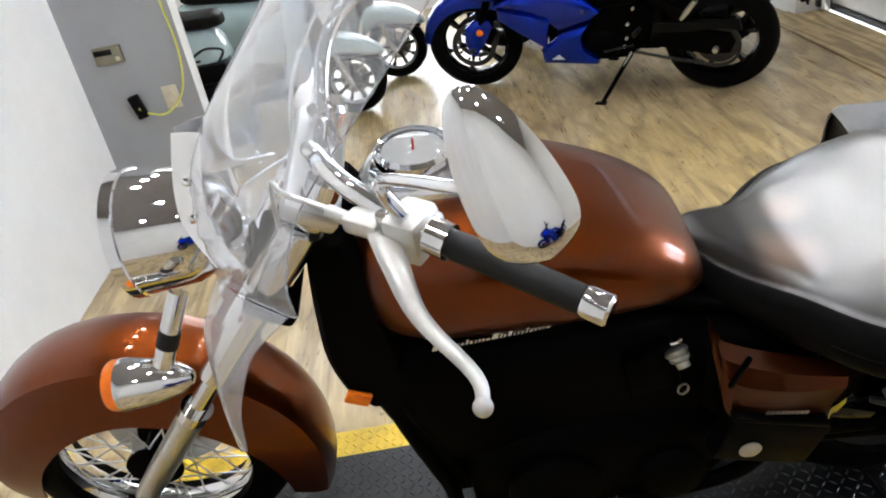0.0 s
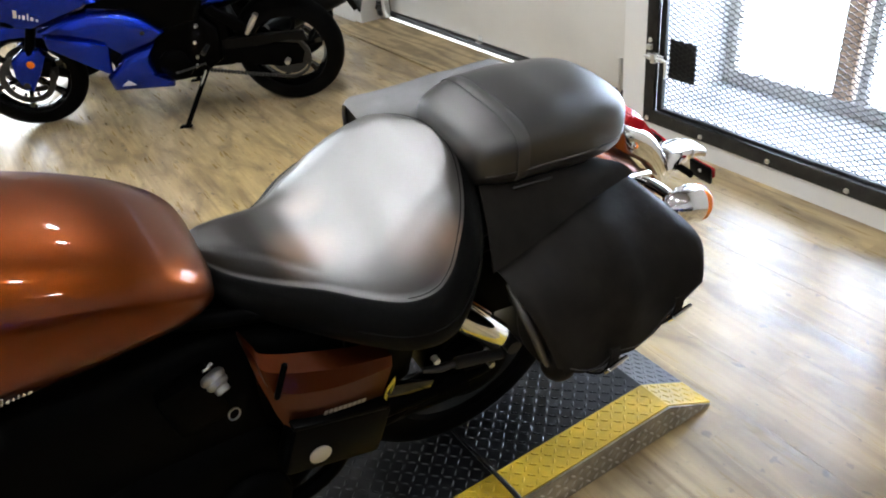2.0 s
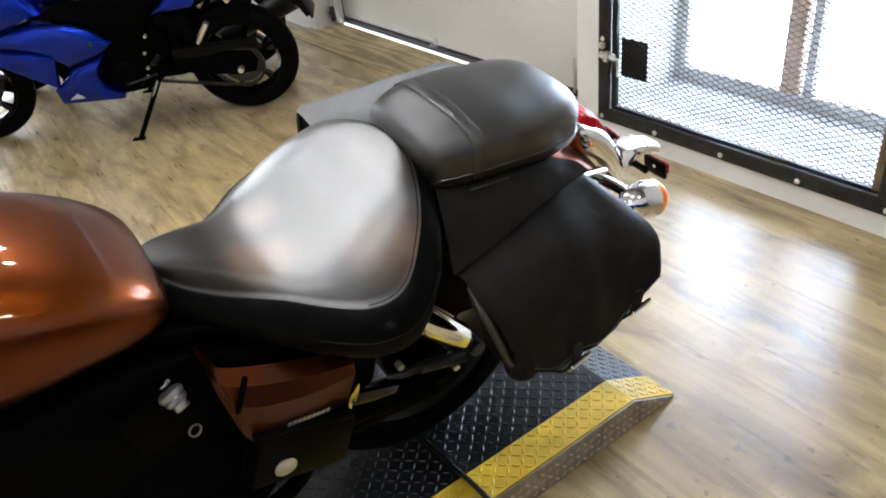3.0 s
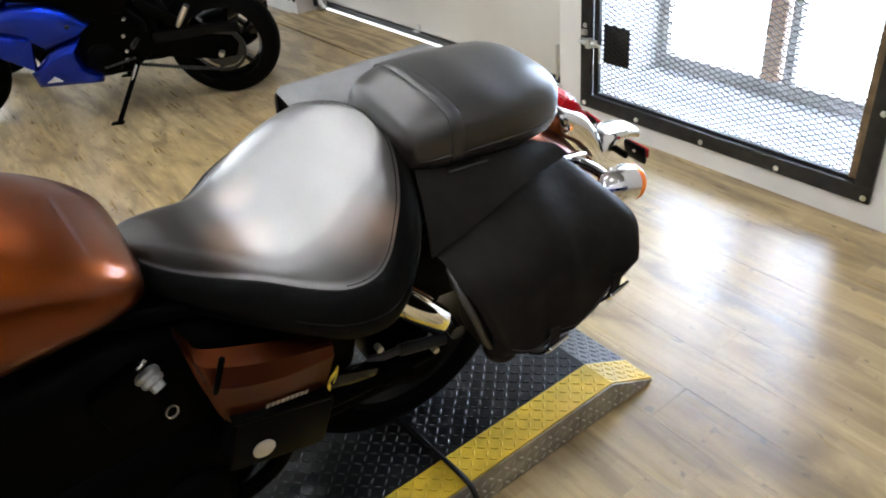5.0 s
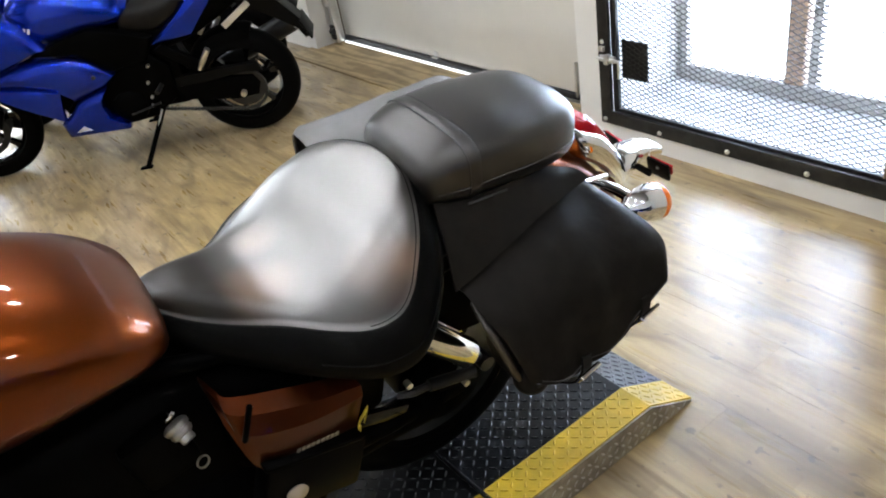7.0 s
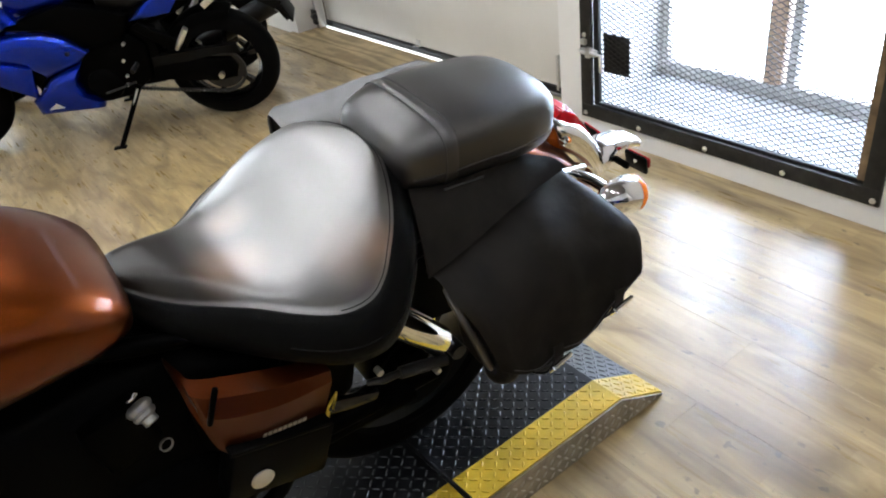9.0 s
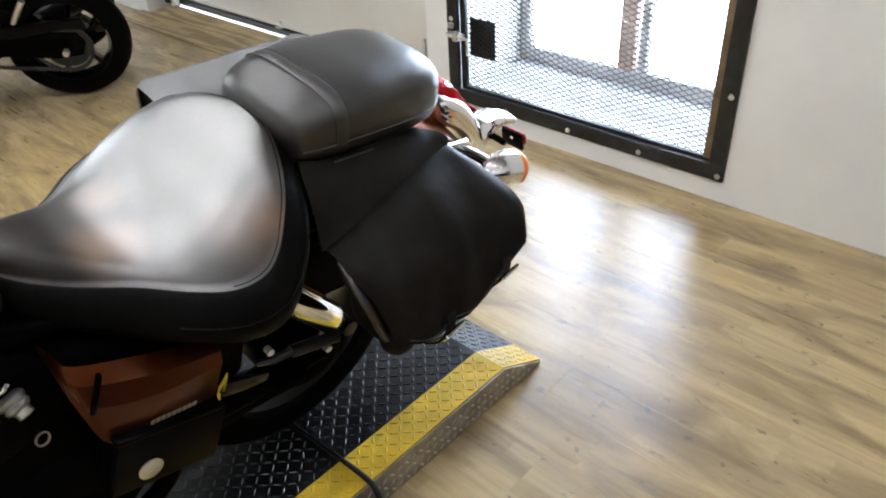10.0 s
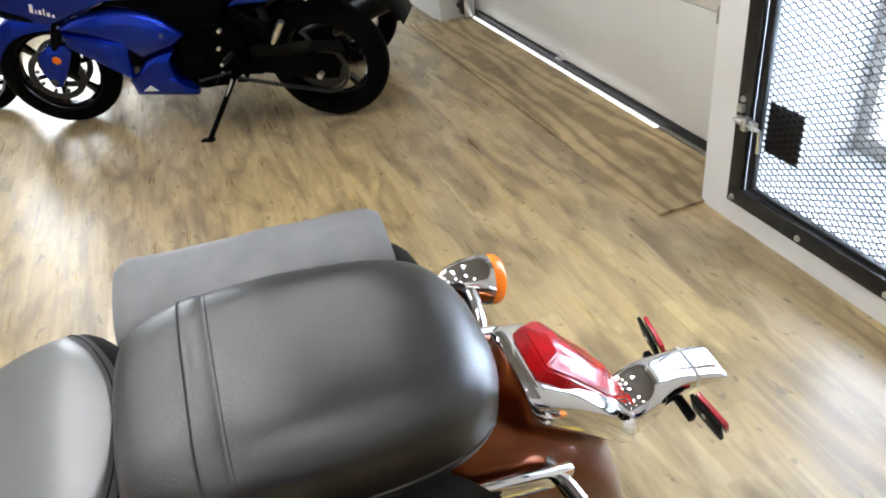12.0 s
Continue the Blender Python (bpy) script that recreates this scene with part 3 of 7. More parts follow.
    latch = part("latch", span(BM(), (-t - 0.012, 2.60, 0.385), (-t, 2.69, 0.415), 0.003), "brushed", g)
    part("bolt_bar", tube(BM(), [(-0.03, 2.70, 0.40), (-0.03, 2.59, 0.40), (-0.03, 2.575, 0.385), (-0.03, 2.573, 0.325)], 0.0065, 10, 4), "brushed", latch)
    part("staple", span(BM(), (-0.040, 2.63, 0.378), (-t, 2.655, 0.422), 0.004), "alloy_dull", latch)
    part("keeper", span(BM(), (-0.032, 2.662, 0.43), (-t, 2.69, 0.455), 0.004), "alloy_dull", latch)


mesh_gate()


def garage_door():
    d = thing("door_1", pose(3.15, 0, 0), "closed white sectional garage door with a black bottom seal", "garage door", kind="structure")
    y0, y1 = 2.85, 5.60
    z = 0.055
    for k in range(4):
        h = 0.53 if k == 0 else 0.58
        part("door_panel", span(BM(), (0.0, y0, z), (0.045, y1, z + h - 0.004), 0.003), "door_white", d)
        part("panel_joint", span(BM(), (0.012, y0, z + h - 0.004), (0.04, y1, z + h), 0.0), "seal", d)
        z += h
    part("bottom_seal", span(BM(), (-0.014, y0 + 0.03, 0.018), (0.03, y1, 0.053), 0.006), "seal", d, "black rubber bottom seal")
    part("bottom_rail", span(BM(), (-0.020, y0 + 0.03, 0.004), (0.03, y1, 0.0175), 0.002), "brushed", d, "bright aluminium rail")
    for y in (4.39, 3.0):
        br = part("hinge", span(BM(), (-0.03, y - 0.03, 0.054), (-0.0, y + 0.03, 0.060), 0.002), "brushed", d)
        part("leaf", span(BM(), (-0.006, y - 0.022, 0.06), (-0.002, y + 0.022, 0.095), 0.002), "brushed", br)
    for zz in (0.585, 1.165):
        for y in (3.125, 4.36):
            part("hinge", span(BM(), (-0.022, y - 0.02, zz - 0.035), (-0.002, y + 0.02, zz + 0.03), 0.005), "alloy_dull", d)
    return d


garage_door()


def door_track(y, side):
    t = thing("door_track", pose(3.08, y, 0), "galvanised steel garage door track with roller bracket", "door track", kind="structure")
    part("rail", span(BM(), (-0.03, -0.018, 0.02), (0.03, 0.018, 2.4), 0.003), "alloy_dull", t)
    part("bracket", span(BM(), (-0.05, -0.03, 0.05), (-0.031, 0.03, 0.16), 0.004), "steel_dark", t)
    part("roller", lathe(BM(), [(0, -0.015), (0.022, -0.015), (0.024, 0), (0.022, 0.015), (0, 0.015)], 16, pose(-0.06, -side * 0.03, 0.12, 90)), "steel_dark", t)
    part("bracket", span(BM(), (-0.055, -0.035, 0.30), (-0.031, 0.035, 0.36), 0.004), "alloy_dull", t)


door_track(5.575, 1)
stripe = solid("wall_strip", span(BM(), (3.134, 3.105, 0.035), (3.149, 3.122, 0.225), 0.002), "alloy_dull", "thin grey metal strip beside the garage door", "strip")

ply = solid("plywood_board", span(BM(), (2.705, 2.835, 0.001), (3.115, 5.72, 0.014), 0.002), "plywood", "worn plywood threshold board along the garage door", "plywood board", smooth=20)

solid("backdrop_gap", span(BM(), (3.104, 3.45, 0.0145), (3.122, 5.55, 0.020), 0.002), "daylight_gap", "daylight showing through the gap under the garage door", "backdrop", kind="structure")


# ---- ceiling lamps ----
# unseen glowing panel, added as fill light for the far end
def panel_lamp(x, y):
    lamp = thing("panel_lamp", pose(x, y, 3.0), "unseen ceiling panel added to light the far floor", "panel lamp", "ceiling panel lamps")
    for a, b in (((-0.62, -0.32, -0.05), (0.62, -0.30, 0)), ((-0.62, 0.30, -0.05), (0.62, 0.32, 0)), ((-0.62, -0.30, -0.05), (-0.60, 0.30, 0)), ((0.60, -0.30, -0.05), (0.62, 0.30, 0))):
        part("frame", span(BM(), a, b, 0.002), "white_plastic", lamp)
    part("diffuser", span(BM(), (-0.60, -0.30, -0.04), (0.60, 0.30, -0.02)), "lamp", lamp, "glowing flat diffuser")
    return lamp


first_lamp = panel_lamp(0.2, 5.8)
for x, y in ((0.2, 7.0), (-1.6, 6.2)):
    copy_thing(first_lamp, pose(x, y, 3.0))


def downlight(x, y):
    d = thing("downlight", pose(x, y, 3.0), "small round ceiling downlight", "downlight", "ceiling downlights")
    part("ring", lathe(BM(), [(0.062, 0), (0.08, 0), (0.08, -0.010), (0.062, -0.016)], 24, closed=True), "white_plastic", d)
    part("lens", lathe(BM(), [(0, -0.004), (0.061, -0.004), (0.061, -0.010), (0, -0.012)], 24), "downlight", d, "glowing lens")
    return d


first_downlight = downlight(-0.70, 2.20)
for x, y in [(x, y) for y in (2.20, 2.90, 3.60) for x in (-0.70, 0.15, 1.00, 1.85) if x < 1.8 or y > 2.5][1:] + [(-0.20, 0.9), (0.65, 0.9), (1.50, 0.9), (-0.60, -0.5), (0.65, -0.5), (1.90, -0.5)]:
    copy_thing(first_downlight, pose(x, y, 3.0))


# ---- fittings on the partition ----
def thermostat():
    t = thing("thermostat", pose(-1.255, 4.05, 0.895), "beige wall thermostat with a dark display", "thermostat")
    part("body", box(BM(), (0, -0.014, 0), (0.135, 0.028, 0.085), 0.005), "thermo", t)
    part("display", box(BM(), (-0.018, -0.029, 0.018), (0.085, 0.004, 0.026), 0.001), "plastic_black", t, "dark display window")
    part("dial", box(BM(), (0.045, -0.030, -0.018), (0.02, 0.006, 0.02), 0.002), "plastic_beige", t)


thermostat()


def socket_plate():
    s = thing("wall_socket", pose(-1.035, 4.05, 0.645), "cream wall socket plate with a yellow cord plugged in", "wall socket")
    part("cover", box(BM(), (0, -0.003, 0), (0.075, 0.006, 0.115), 0.002), "plastic_beige", s)
    for z in (0.025, -0.025):
        part("outlet", box(BM(), (0, -0.0075, z), (0.034, 0.004, 0.028), 0.002), "plastic_beige", s)


socket_plate()
adapter_bm = box(BM(), (-1.205, 4.030, 0.628), (0.055, 0.036, 0.12), 0.008, rot(0, -12, 0))
solid("power_adapter", adapter_bm, "plastic_black", "black plug-in power adapter on the wall", "power adapter")
cord_pts = [(-0.945, 4.04, 1.6), (-0.935, 4.038, 1.1), (-0.925, 4.036, 0.88), (-0.965, 4.034, 0.68), (-1.07, 4.03, 0.575), (-1.17, 4.026, 0.59), (-1.20, 4.012, 0.625)]
solid("extension_cord", tube(BM(), cord_pts, 0.0055, 8, 8), "cord_yellow", "yellow-green extension cord hanging down the wall", "cord")


# ---- the lift deck ----
DX0, DX1, DX2 = -0.85, 1.60, 1.765
DY0, DY1, DZ = 1.345, 2.06, 0.098


def lift_deck():
    d = thing("lift_platform", pose(0, 0, 0), "low lift platform of black tread plate with yellow edges", "lift platform")
    b = 0.10

    def slab(ya, yb, mat, name, label=""):
        bm = BM()
        prof = [(DX0, 0.02), (DX0, DZ), (DX1, DZ), (DX2, 0.012), (DX2, 0.002), (DX1, 0.02)]
        A = [bm.verts.new((x, ya, z)) for x, z in prof]
        B = [bm.verts.new((x, yb, z)) for x, z in prof]
        bm.faces.new(A)
        bm.faces.new(B[::-1])
        for k in range(len(prof)):
            bm.faces.new((A[k], B[k], B[(k + 1) % len(prof)], A[(k + 1) % len(prof)]))
        return part(name, bm, mat, d, label, smooth=20)

    slab(DY0 + b, DY1 - b, "deck", "deck_plate", "dark worn tread plate")
    slab(DY0 + 0.004, DY0 + b, "yellow", "edge_band", "yellow painted edge")
    slab(DY1 - b, DY1, "yellow", "edge_band", "yellow painted edge")
    bm = BM()
    A = [bm.verts.new((x, DY0 - 0.002, z)) for x, z in ((DX0, 0.004), (DX0, DZ - 0.004), (DX1, DZ - 0.004), (DX2, 0.006), (DX2 - 0.03, 0.002))]
    B = [bm.verts.new((v.co.x, DY0 + 0.0035, v.co.z)) for v in A]
    bm.faces.new(A)
    bm.faces.new(B[::-1])
    for k in range(5):
        bm.faces.new((A[k], B[k], B[(k + 1) % 5], A[(k + 1) % 5]))
    part("side_skirt", bm, "deck_side", d, "bare steel tread-plate skirt", smooth=20)

    def bars(mat, name, ya, yb):
        bm = BM()
        pitch = 0.0232

        def lozenge(c, u, v, n):
            L, Wd, H = 0.0108, 0.0029, 0.0022
            base = [bm.verts.new(c + u * (L * a) + v * (Wd * s)) for a, s in ((-1, 0), (-0.3, -1), (0.3, -1), (1, 0), (0.3, 1), (-0.3, 1))]
            t0 = bm.verts.new(c - u * (0.55 * L) + n * H)
            t1 = bm.verts.new(c + u * (0.55 * L) + n * H)
            bm.faces.new((base[0], base[1], t0))
            bm.faces.new((base[1], base[2], t1, t0))
            bm.faces.new((base[2], base[3], t1))
            bm.faces.new((base[3], base[4], t1))
            bm.faces.new((base[4], base[5], t0, t1))
            bm.faces.new((base[5], base[0], t0))

        s = math.sqrt(0.5)
        ny = int((yb - ya) / pitch)
        nx = int((DX1 - DX0) / pitch)
        for i in range(nx):
            for j in range(ny):
                u = Vector((s, s if (i + j) % 2 else -s, 0))
                lozenge(Vector((DX0 + (i + 0.5) * pitch, ya + (j + 0.5) * pitch, DZ + 0.0002)), u, Vector((-u.y, u.x, 0)), Vector((0, 0, 1)))
        along = Vector((DX2 - DX1, 0, 0.012 - DZ))
        ln = along.length
        along.normalize()
        n = Vector((-along.z, 0, along.x))
        for i in range(int(ln / pitch)):
            for j in range(ny):
                u = (along + Vector((0, 1 if (i + j) % 2 else -1, 0))).normalized()
                lozenge(Vector((DX1, ya + (j + 0.5) * pitch, DZ)) + along * ((i + 0.5) * pitch) + n * 0.0002, u, n.cross(u), n)
        p = part(name, bm, mat, d, "", smooth=15)
        p["kind"] = "stuff"
        return p

    bars("deck_bar", "tread_pattern", DY0 + b, DY1 - b)
    bars("yellow", "tread_pattern", DY0 + 0.006, DY0 + b)
    bars("yellow", "tread_pattern", DY1 - b, DY1 - 0.006)
    bm = BM()
    s = math.sqrt(0.5)
    for i in range(int((DX2 - DX0) / 0.024)):
        for j in range(4):
            x, z = DX0 + (i + 0.5) * 0.024, 0.016 + j * 0.025
            top = DZ - 0.012 if x < DX1 else DZ - 0.012 - (x - DX1) / (DX2 - DX1) * 0.086
            if z > top:
                continue
            u = Vector((s, 0, s if (i + j) % 2 else -s))
            v = Vector((-u.z, 0, u.x))
            c = Vector((x, DY0 - 0.0022, z))
            base = [bm.verts.new(c + u * (0.0112 * a) + v * (0.0034 * q)) for a, q in ((-1, 0), (-0.3, -1), (0.3, -1), (1, 0), (0.3, 1), (-0.3, 1))]
            t = bm.verts.new(c + Vector((0, -0.0022, 0)))
            for k in range(6):
                bm.faces.new((base[k], base[(k + 1) % 6], t))
    p = part("tread_pattern", bm, "alloy_dull", d, "", smooth=15)
    p["kind"] = "stuff"


lift_deck()


# ---- the cruiser motorcycle: x to its rear, y to its right, leaning on its side stand ----
BIKE = Matrix.Translation((1.25, 1.665, 0.118)) @ rot(0, 0, -2).to_4x4() @ rot(10).to_4x4()
RA, FA = Vector((-0.12, 0, 0.300)), Vector((-1.785, 0.075, 0.300))  # axles


def ring_tyre(bm, c, r_out, half, r_in, seg=48):
    """A tyre about the y axis through c."""
    prof = []
    for k in range(13):
        a = math.pi * k / 12
        prof.append((r_in + (r_out - r_in) * math.sin(a) ** 0.7, half * math.cos(a)))
    prof += [(r_in - 0.004, -half * 0.7), (r_in - 0.004, half * 0.7)]
    return lathe(bm, prof, seg, Matrix.Translation(c) @ AXIS_Y, closed=True)


def rim_ring(bm, c, r, half, depth, seg=48):
    prof = [(r + 0.006, half), (r + 0.006, half - 0.006), (r - 0.008, half - 0.012), (r - depth, half * 0.5), (r - depth, -half * 0.5), (r - 0.008, -half + 0.012), (r + 0.006, -half + 0.006), (r + 0.006, -half),
            (r - 0.003, -half), (r - depth - 0.005, -half * 0.45), (r - depth - 0.005, half * 0.45), (r - 0.003, half)]
    return lathe(bm, prof, seg, Matrix.Translation(c) @ AXIS_Y, closed=True)


def cyl(bm, a, b, r, seg=16):
    return tube(bm, [a, b], r, seg)


def arc_fender(bm, c, rows, half, steps=3, thick=0.004, m=13, flat=0.55):
    """A fender over the wheel. rows: (angle from the front in degrees, radius, half width, skirt depth)."""
    grid = []
    for ang, r, w, skirt in spline(rows, steps):
        a = radians(ang)
        d = Vector((-math.cos(a), 0, math.sin(a)))
        line = []
        for k in range(m):
            t = -1 + 2 * k / (m - 1)
            s = abs(t)
            if s < 0.6:
                y, drop = t / 0.6 * w * 0.80, 0.16 * w * (s / 0.6) ** 2
            else:
                q = (s - 0.6) / 0.4
                y = math.copysign(w * (0.80 + 0.20 * math.sin(q * math.pi / 2)), t)
                drop = 0.16 * w + (1 - math.cos(q * math.pi / 2)) * skirt
            line.append(c + d * (r - drop) + Vector((0, y, 0)))
        grid.append(line)
    return sheet(bm, grid, thick)


def signal_lamp(name, parent, c, direction, r=0.042, ln=0.085):
    """A bullet turn signal: chrome pod and amber lens on a short stem."""
    d = Vector(direction).normalized()
    q = d.to_track_quat("Z", "Y").to_matrix().to_4x4()
    m = Matrix.Translation(c) @ q
    pod = part(name, lathe(BM(), [(0, -ln), (0.012, -ln * 0.98), (0.026, -ln * 0.80), (0.037, -ln * 0.45), (r, -0.005), (r, 0.004), (0, 0.004)], 28, m), "chrome", parent, "chrome bullet turn signal")
    part("lens", lathe(BM(), [(0, 0.004), (r - 0.001, 0.004), (r - 0.001, 0.018), (r * 0.9, 0.024), (r * 0.5, 0.029), (0, 0.030)], 28, m), "amber", pod, "amber lens")
    return pod


def script_bars(name, parent, start, along, up, normal, widths, h, mat):
    """Writing too small to read: slanted raised strokes."""
    bm = BM()
    along, up, normal = Vector(along).normalized(), Vector(up).normalized(), Vector(normal).normalized()
    p = Vector(start)
    for w, hh in widths:
        lean = along * (0.35 * h * hh)
        a, b = p, p + along * w
        q = [bm.verts.new(v) for v in (a, b, b + up * h * hh + lean, a + up * h * hh + lean)]
        t = [bm.verts.new(v.co + normal * 0.0016) for v in q]
        bm.faces.new(t)
        for k in range(4):
            bm.faces.new((q[k], q[(k + 1) % 4], t[(k + 1) % 4], t[k]))
        p = b + along * (0.35 * h)
    return part(name, bm, mat, parent, "", 20)


def spoked_wheel(bike, name, c, r_tyre, r_rim, half, spokes):
    w = part(name, rim_ring(BM(), c, r_rim, half * 0.62, 0.012), "chrome", bike, "chrome laced wheel rim")
    part("tyre", ring_tyre(BM(), c, r_tyre, half, r_rim), "tyre", w, "black road tyre")
    part("hub", lathe(BM(), [(0, -0.06), (0.03, -0.06), (0.065, -0.052), (0.065, -0.044), (0.035, -0.036), (0.035, 0.036), (0.065, 0.044), (0.065, 0.052), (0.03, 0.06), (0, 0.06)], 28, Matrix.Translation(c) @ AXIS_Y), "engine_black", w, "black hub")
    for k in range(spokes):
        a = 2 * math.pi * k / spokes
        side = 1 if k % 2 else -1
        b = a + (0.55 if (k // 2) % 2 else -0.55)
        p = c + Vector((0.06 * math.cos(b), 0.046 * side, 0.06 * math.sin(b)))
        q = c + Vector(((r_rim - 0.012) * math.cos(a), 0.008 * side, (r_rim - 0.012) * math.sin(a)))
        part("spoke", tube(BM(), [p, q], 0.0022, 6), "brushed", w)
    return w


def cruiser():
    bike = thing("cruiser_motorcycle", BIKE, "copper cruiser motorcycle with windshield and black saddlebags on the lift", "motorcycle")

    # wheels
    front = spoked_wheel(bike, "front_wheel", FA, 0.322, 0.225, 0.058, 40)
    part("brake_disc", lathe(BM(), [(0.05, -0.002), (0.145, -0.002), (0.145, 0.002), (0.05, 0.002)], 40, Matrix.Translation(FA + Vector((0, 0.072, 0))) @ AXIS_Y, closed=True), "brushed", front)
    rear = part("rear_wheel", rim_ring(BM(), RA, 0.20, 0.062, 0.014), "steel_dark", bike, "dark rear wheel rim")
    part("tyre", ring_tyre(BM(), RA, 0.318, 0.08, 0.20), "tyre", rear, "wide black road tyre")
    part("drum", lathe(BM(), [(0, -0.075), (0.09, -0.075), (0.10, -0.06), (0.10, 0.06), (0, 0.07)], 30, Matrix.Translation(RA) @ AXIS_Y), "engine_black", rear)

    part("drive_housing", lathe(BM(), [(0, 0), (0.085, 0), (0.095, 0.015), (0.085, 0.045), (0.05, 0.06), (0, 0.064)], 32, Matrix.Translation(RA + Vector((0, -0.075, 0))) @ rot(90).to_4x4()), "black_satin", rear)
    part("drive_shaft", tube(BM(), [(-0.52, -0.105, 0.30), (-0.30, -0.11, 0.295), (-0.16, -0.115, 0.30)], [0.038, 0.036, 0.045], 18), "black_satin", bike)
    for side in (-1, 1):
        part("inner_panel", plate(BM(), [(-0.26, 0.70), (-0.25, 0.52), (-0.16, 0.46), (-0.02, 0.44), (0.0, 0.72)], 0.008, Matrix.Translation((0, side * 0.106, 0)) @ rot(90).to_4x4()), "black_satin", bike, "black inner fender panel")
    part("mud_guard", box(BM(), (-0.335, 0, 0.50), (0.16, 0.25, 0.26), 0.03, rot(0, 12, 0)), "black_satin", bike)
    # front fender, copper with darker flanks
    rows = [(-12, 0.352, 0.045, 0.04), (5, 0.360, 0.076, 0.09), (35, 0.376, 0.094, 0.14), (65, 0.388, 0.100, 0.16), (95, 0.394, 0.102, 0.16), (125, 0.402, 0.102, 0.16), (155, 0.412, 0.100, 0.15), (182, 0.418, 0.094, 0.12), (203, 0.422, 0.086, 0.08)]
    fender = part("front_fender", arc_fender(BM(), FA, rows, 0.09, 4), "bronze", bike, "glossy copper front fender")
    # fork: two legs, dark shrouds, lower sliders
    top = Vector((-1.175, 0, 1.08))
    for side in (-1, 1):
        lo = FA + Vector((0, side * 0.112, 0))
        hi = top + Vector((0, side * 0.112, 0))
        d = (hi - lo)
        leg = part("fork_leg", tube(BM(), [lo - d * 0.02, lo + d * 0.10, lo + d * 0.36], [0.026, 0.029, 0.029], 18), "brushed", bike, "satin alloy fork slider")
        part("fork_tube", tube(BM(), [lo + d * 0.36, lo + d * 0.52], 0.021, 16), "chrome", leg)
        part("fork_shroud", tube(BM(), [lo + d * 0.50, lo + d * 0.52, lo + d * 0.93], [0.034, 0.036, 0.036], 20), "chrome", leg)
        part("seal_cap", tube(BM(), [lo + d * 0.345, lo + d * 0.375], 0.033, 18), "chrome", leg)
        part("axle_nut", cyl(BM(), lo + Vector((0, side * 0.005, 0)), lo + Vector((0, side * 0.045, 0)), 0.014, 12), "chrome", leg)
    part("triple_clamp", box(BM(), top + Vector((-0.02, 0, -0.02)), (0.09, 0.30, 0.035), 0.012, rot(0, 34, 0)), "brushed", bike)
    part("triple_clamp", box(BM(), top + Vector((-0.135, 0, -0.20)), (0.09, 0.29, 0.04), 0.012, rot(0, 34, 0)), "engine_black", bike)

    # headlight
    hm = Matrix.Translation((-1.475, 0, 0.985)) @ rot(0, -90, 0).to_4x4()
    head = part("headlight", lathe(BM(), [(0, -0.13), (0.03, -0.127), (0.075, -0.10), (0.10, -0.045), (0.106, 0.02), (0.108, 0.04), (0.112, 0.042), (0.112, 0.062), (0.100, 0.066), (0, 0.066)], 40, hm), "chrome", bike, "chrome round headlight")
    part("lens", lathe(BM(), [(0, 0.067), (0.098, 0.067), (0.085, 0.076), (0.04, 0.083), (0, 0.084)], 40, hm), "headlens", head, "clear headlight lens")
    part("headlight_bracket", box(BM(), (-1.40, 0, 0.93), (0.12, 0.10, 0.05), 0.012), "chrome", bike)
    for s in (-1, 1):
        stem = part("signal_stem", tube(BM(), [(-1.430, s * 0.15, 0.965), (-1.452, s * 0.172, 0.925), (-1.490, s * 0.193, 0.855)], 0.0165, 16), "chrome", bike, "chrome signal stem with a black band")
        part("band", tube(BM(), [(-1.459, s * 0.176, 0.912), (-1.473, s * 0.184, 0.886)], 0.0178, 16), "rubber", stem)
    signal_lamp("turn_signal", bike, (-1.565, -0.195, 0.825), (-1, 0, 0.05), 0.044, 0.115)
    signal_lamp("turn_signal", bike, (-1.565, 0.195, 0.825), (-1, 0, 0.05), 0.044, 0.115)

    # windshield: a clear curved screen, pointed lower wings, polished clamp strips
    grid = []
    for z, xc, hw in spline([(0.96, -1.447, 0.245), (1.03, -1.442, 0.245), (1.15, -1.388, 0.245), (1.30, -1.258, 0.243), (1.45, -1.13, 0.238), (1.60, -1.02, 0.20), (1.66, -0.975, 0.12)], 4):
        grid.append([(xc + 0.185 * t * t, hw * t, z) for t in [-1 + 2 * k / 24 for k in range(25)]])
    bm = BM()
    vs = [[bm.verts.new(p) for p in r] for r in grid]
    fs = []
    for i, (a, b) in enumerate(zip(vs, vs[1:])):
        for k in range(24):
            zc, yc = (a[k].co.z + b[k].co.z) / 2, (a[k].co.y + a[k + 1].co.y) / 2
            if zc < 1.09 and abs(yc) < 0.13 - max(0, zc - 1.0) * 0.6:
                continue
            fs.append(bm.faces.new((a[k], a[k + 1], b[k + 1], b[k])))
    for v in [v for v in bm.verts if not v.link_faces]:
        bm.verts.remove(v)
    bmesh.ops.recalc_face_normals(bm, faces=fs)
    bmesh.ops.solidify(bm, geom=fs, thickness=0.0045)
    ws = part("windshield", bm, "screen", bike, "clear curved windshield", 60)
    ws.visible_shadow = False
    for side in (-1, 1):
        inner = spline([(-1.402, 0.128, 0.962), (-1.440, 0.165, 0.89), (-1.452, 0.188, 0.80), (-1.452, 0.203, 0.72), (-1.450, 0.213, 0.630)], 4)
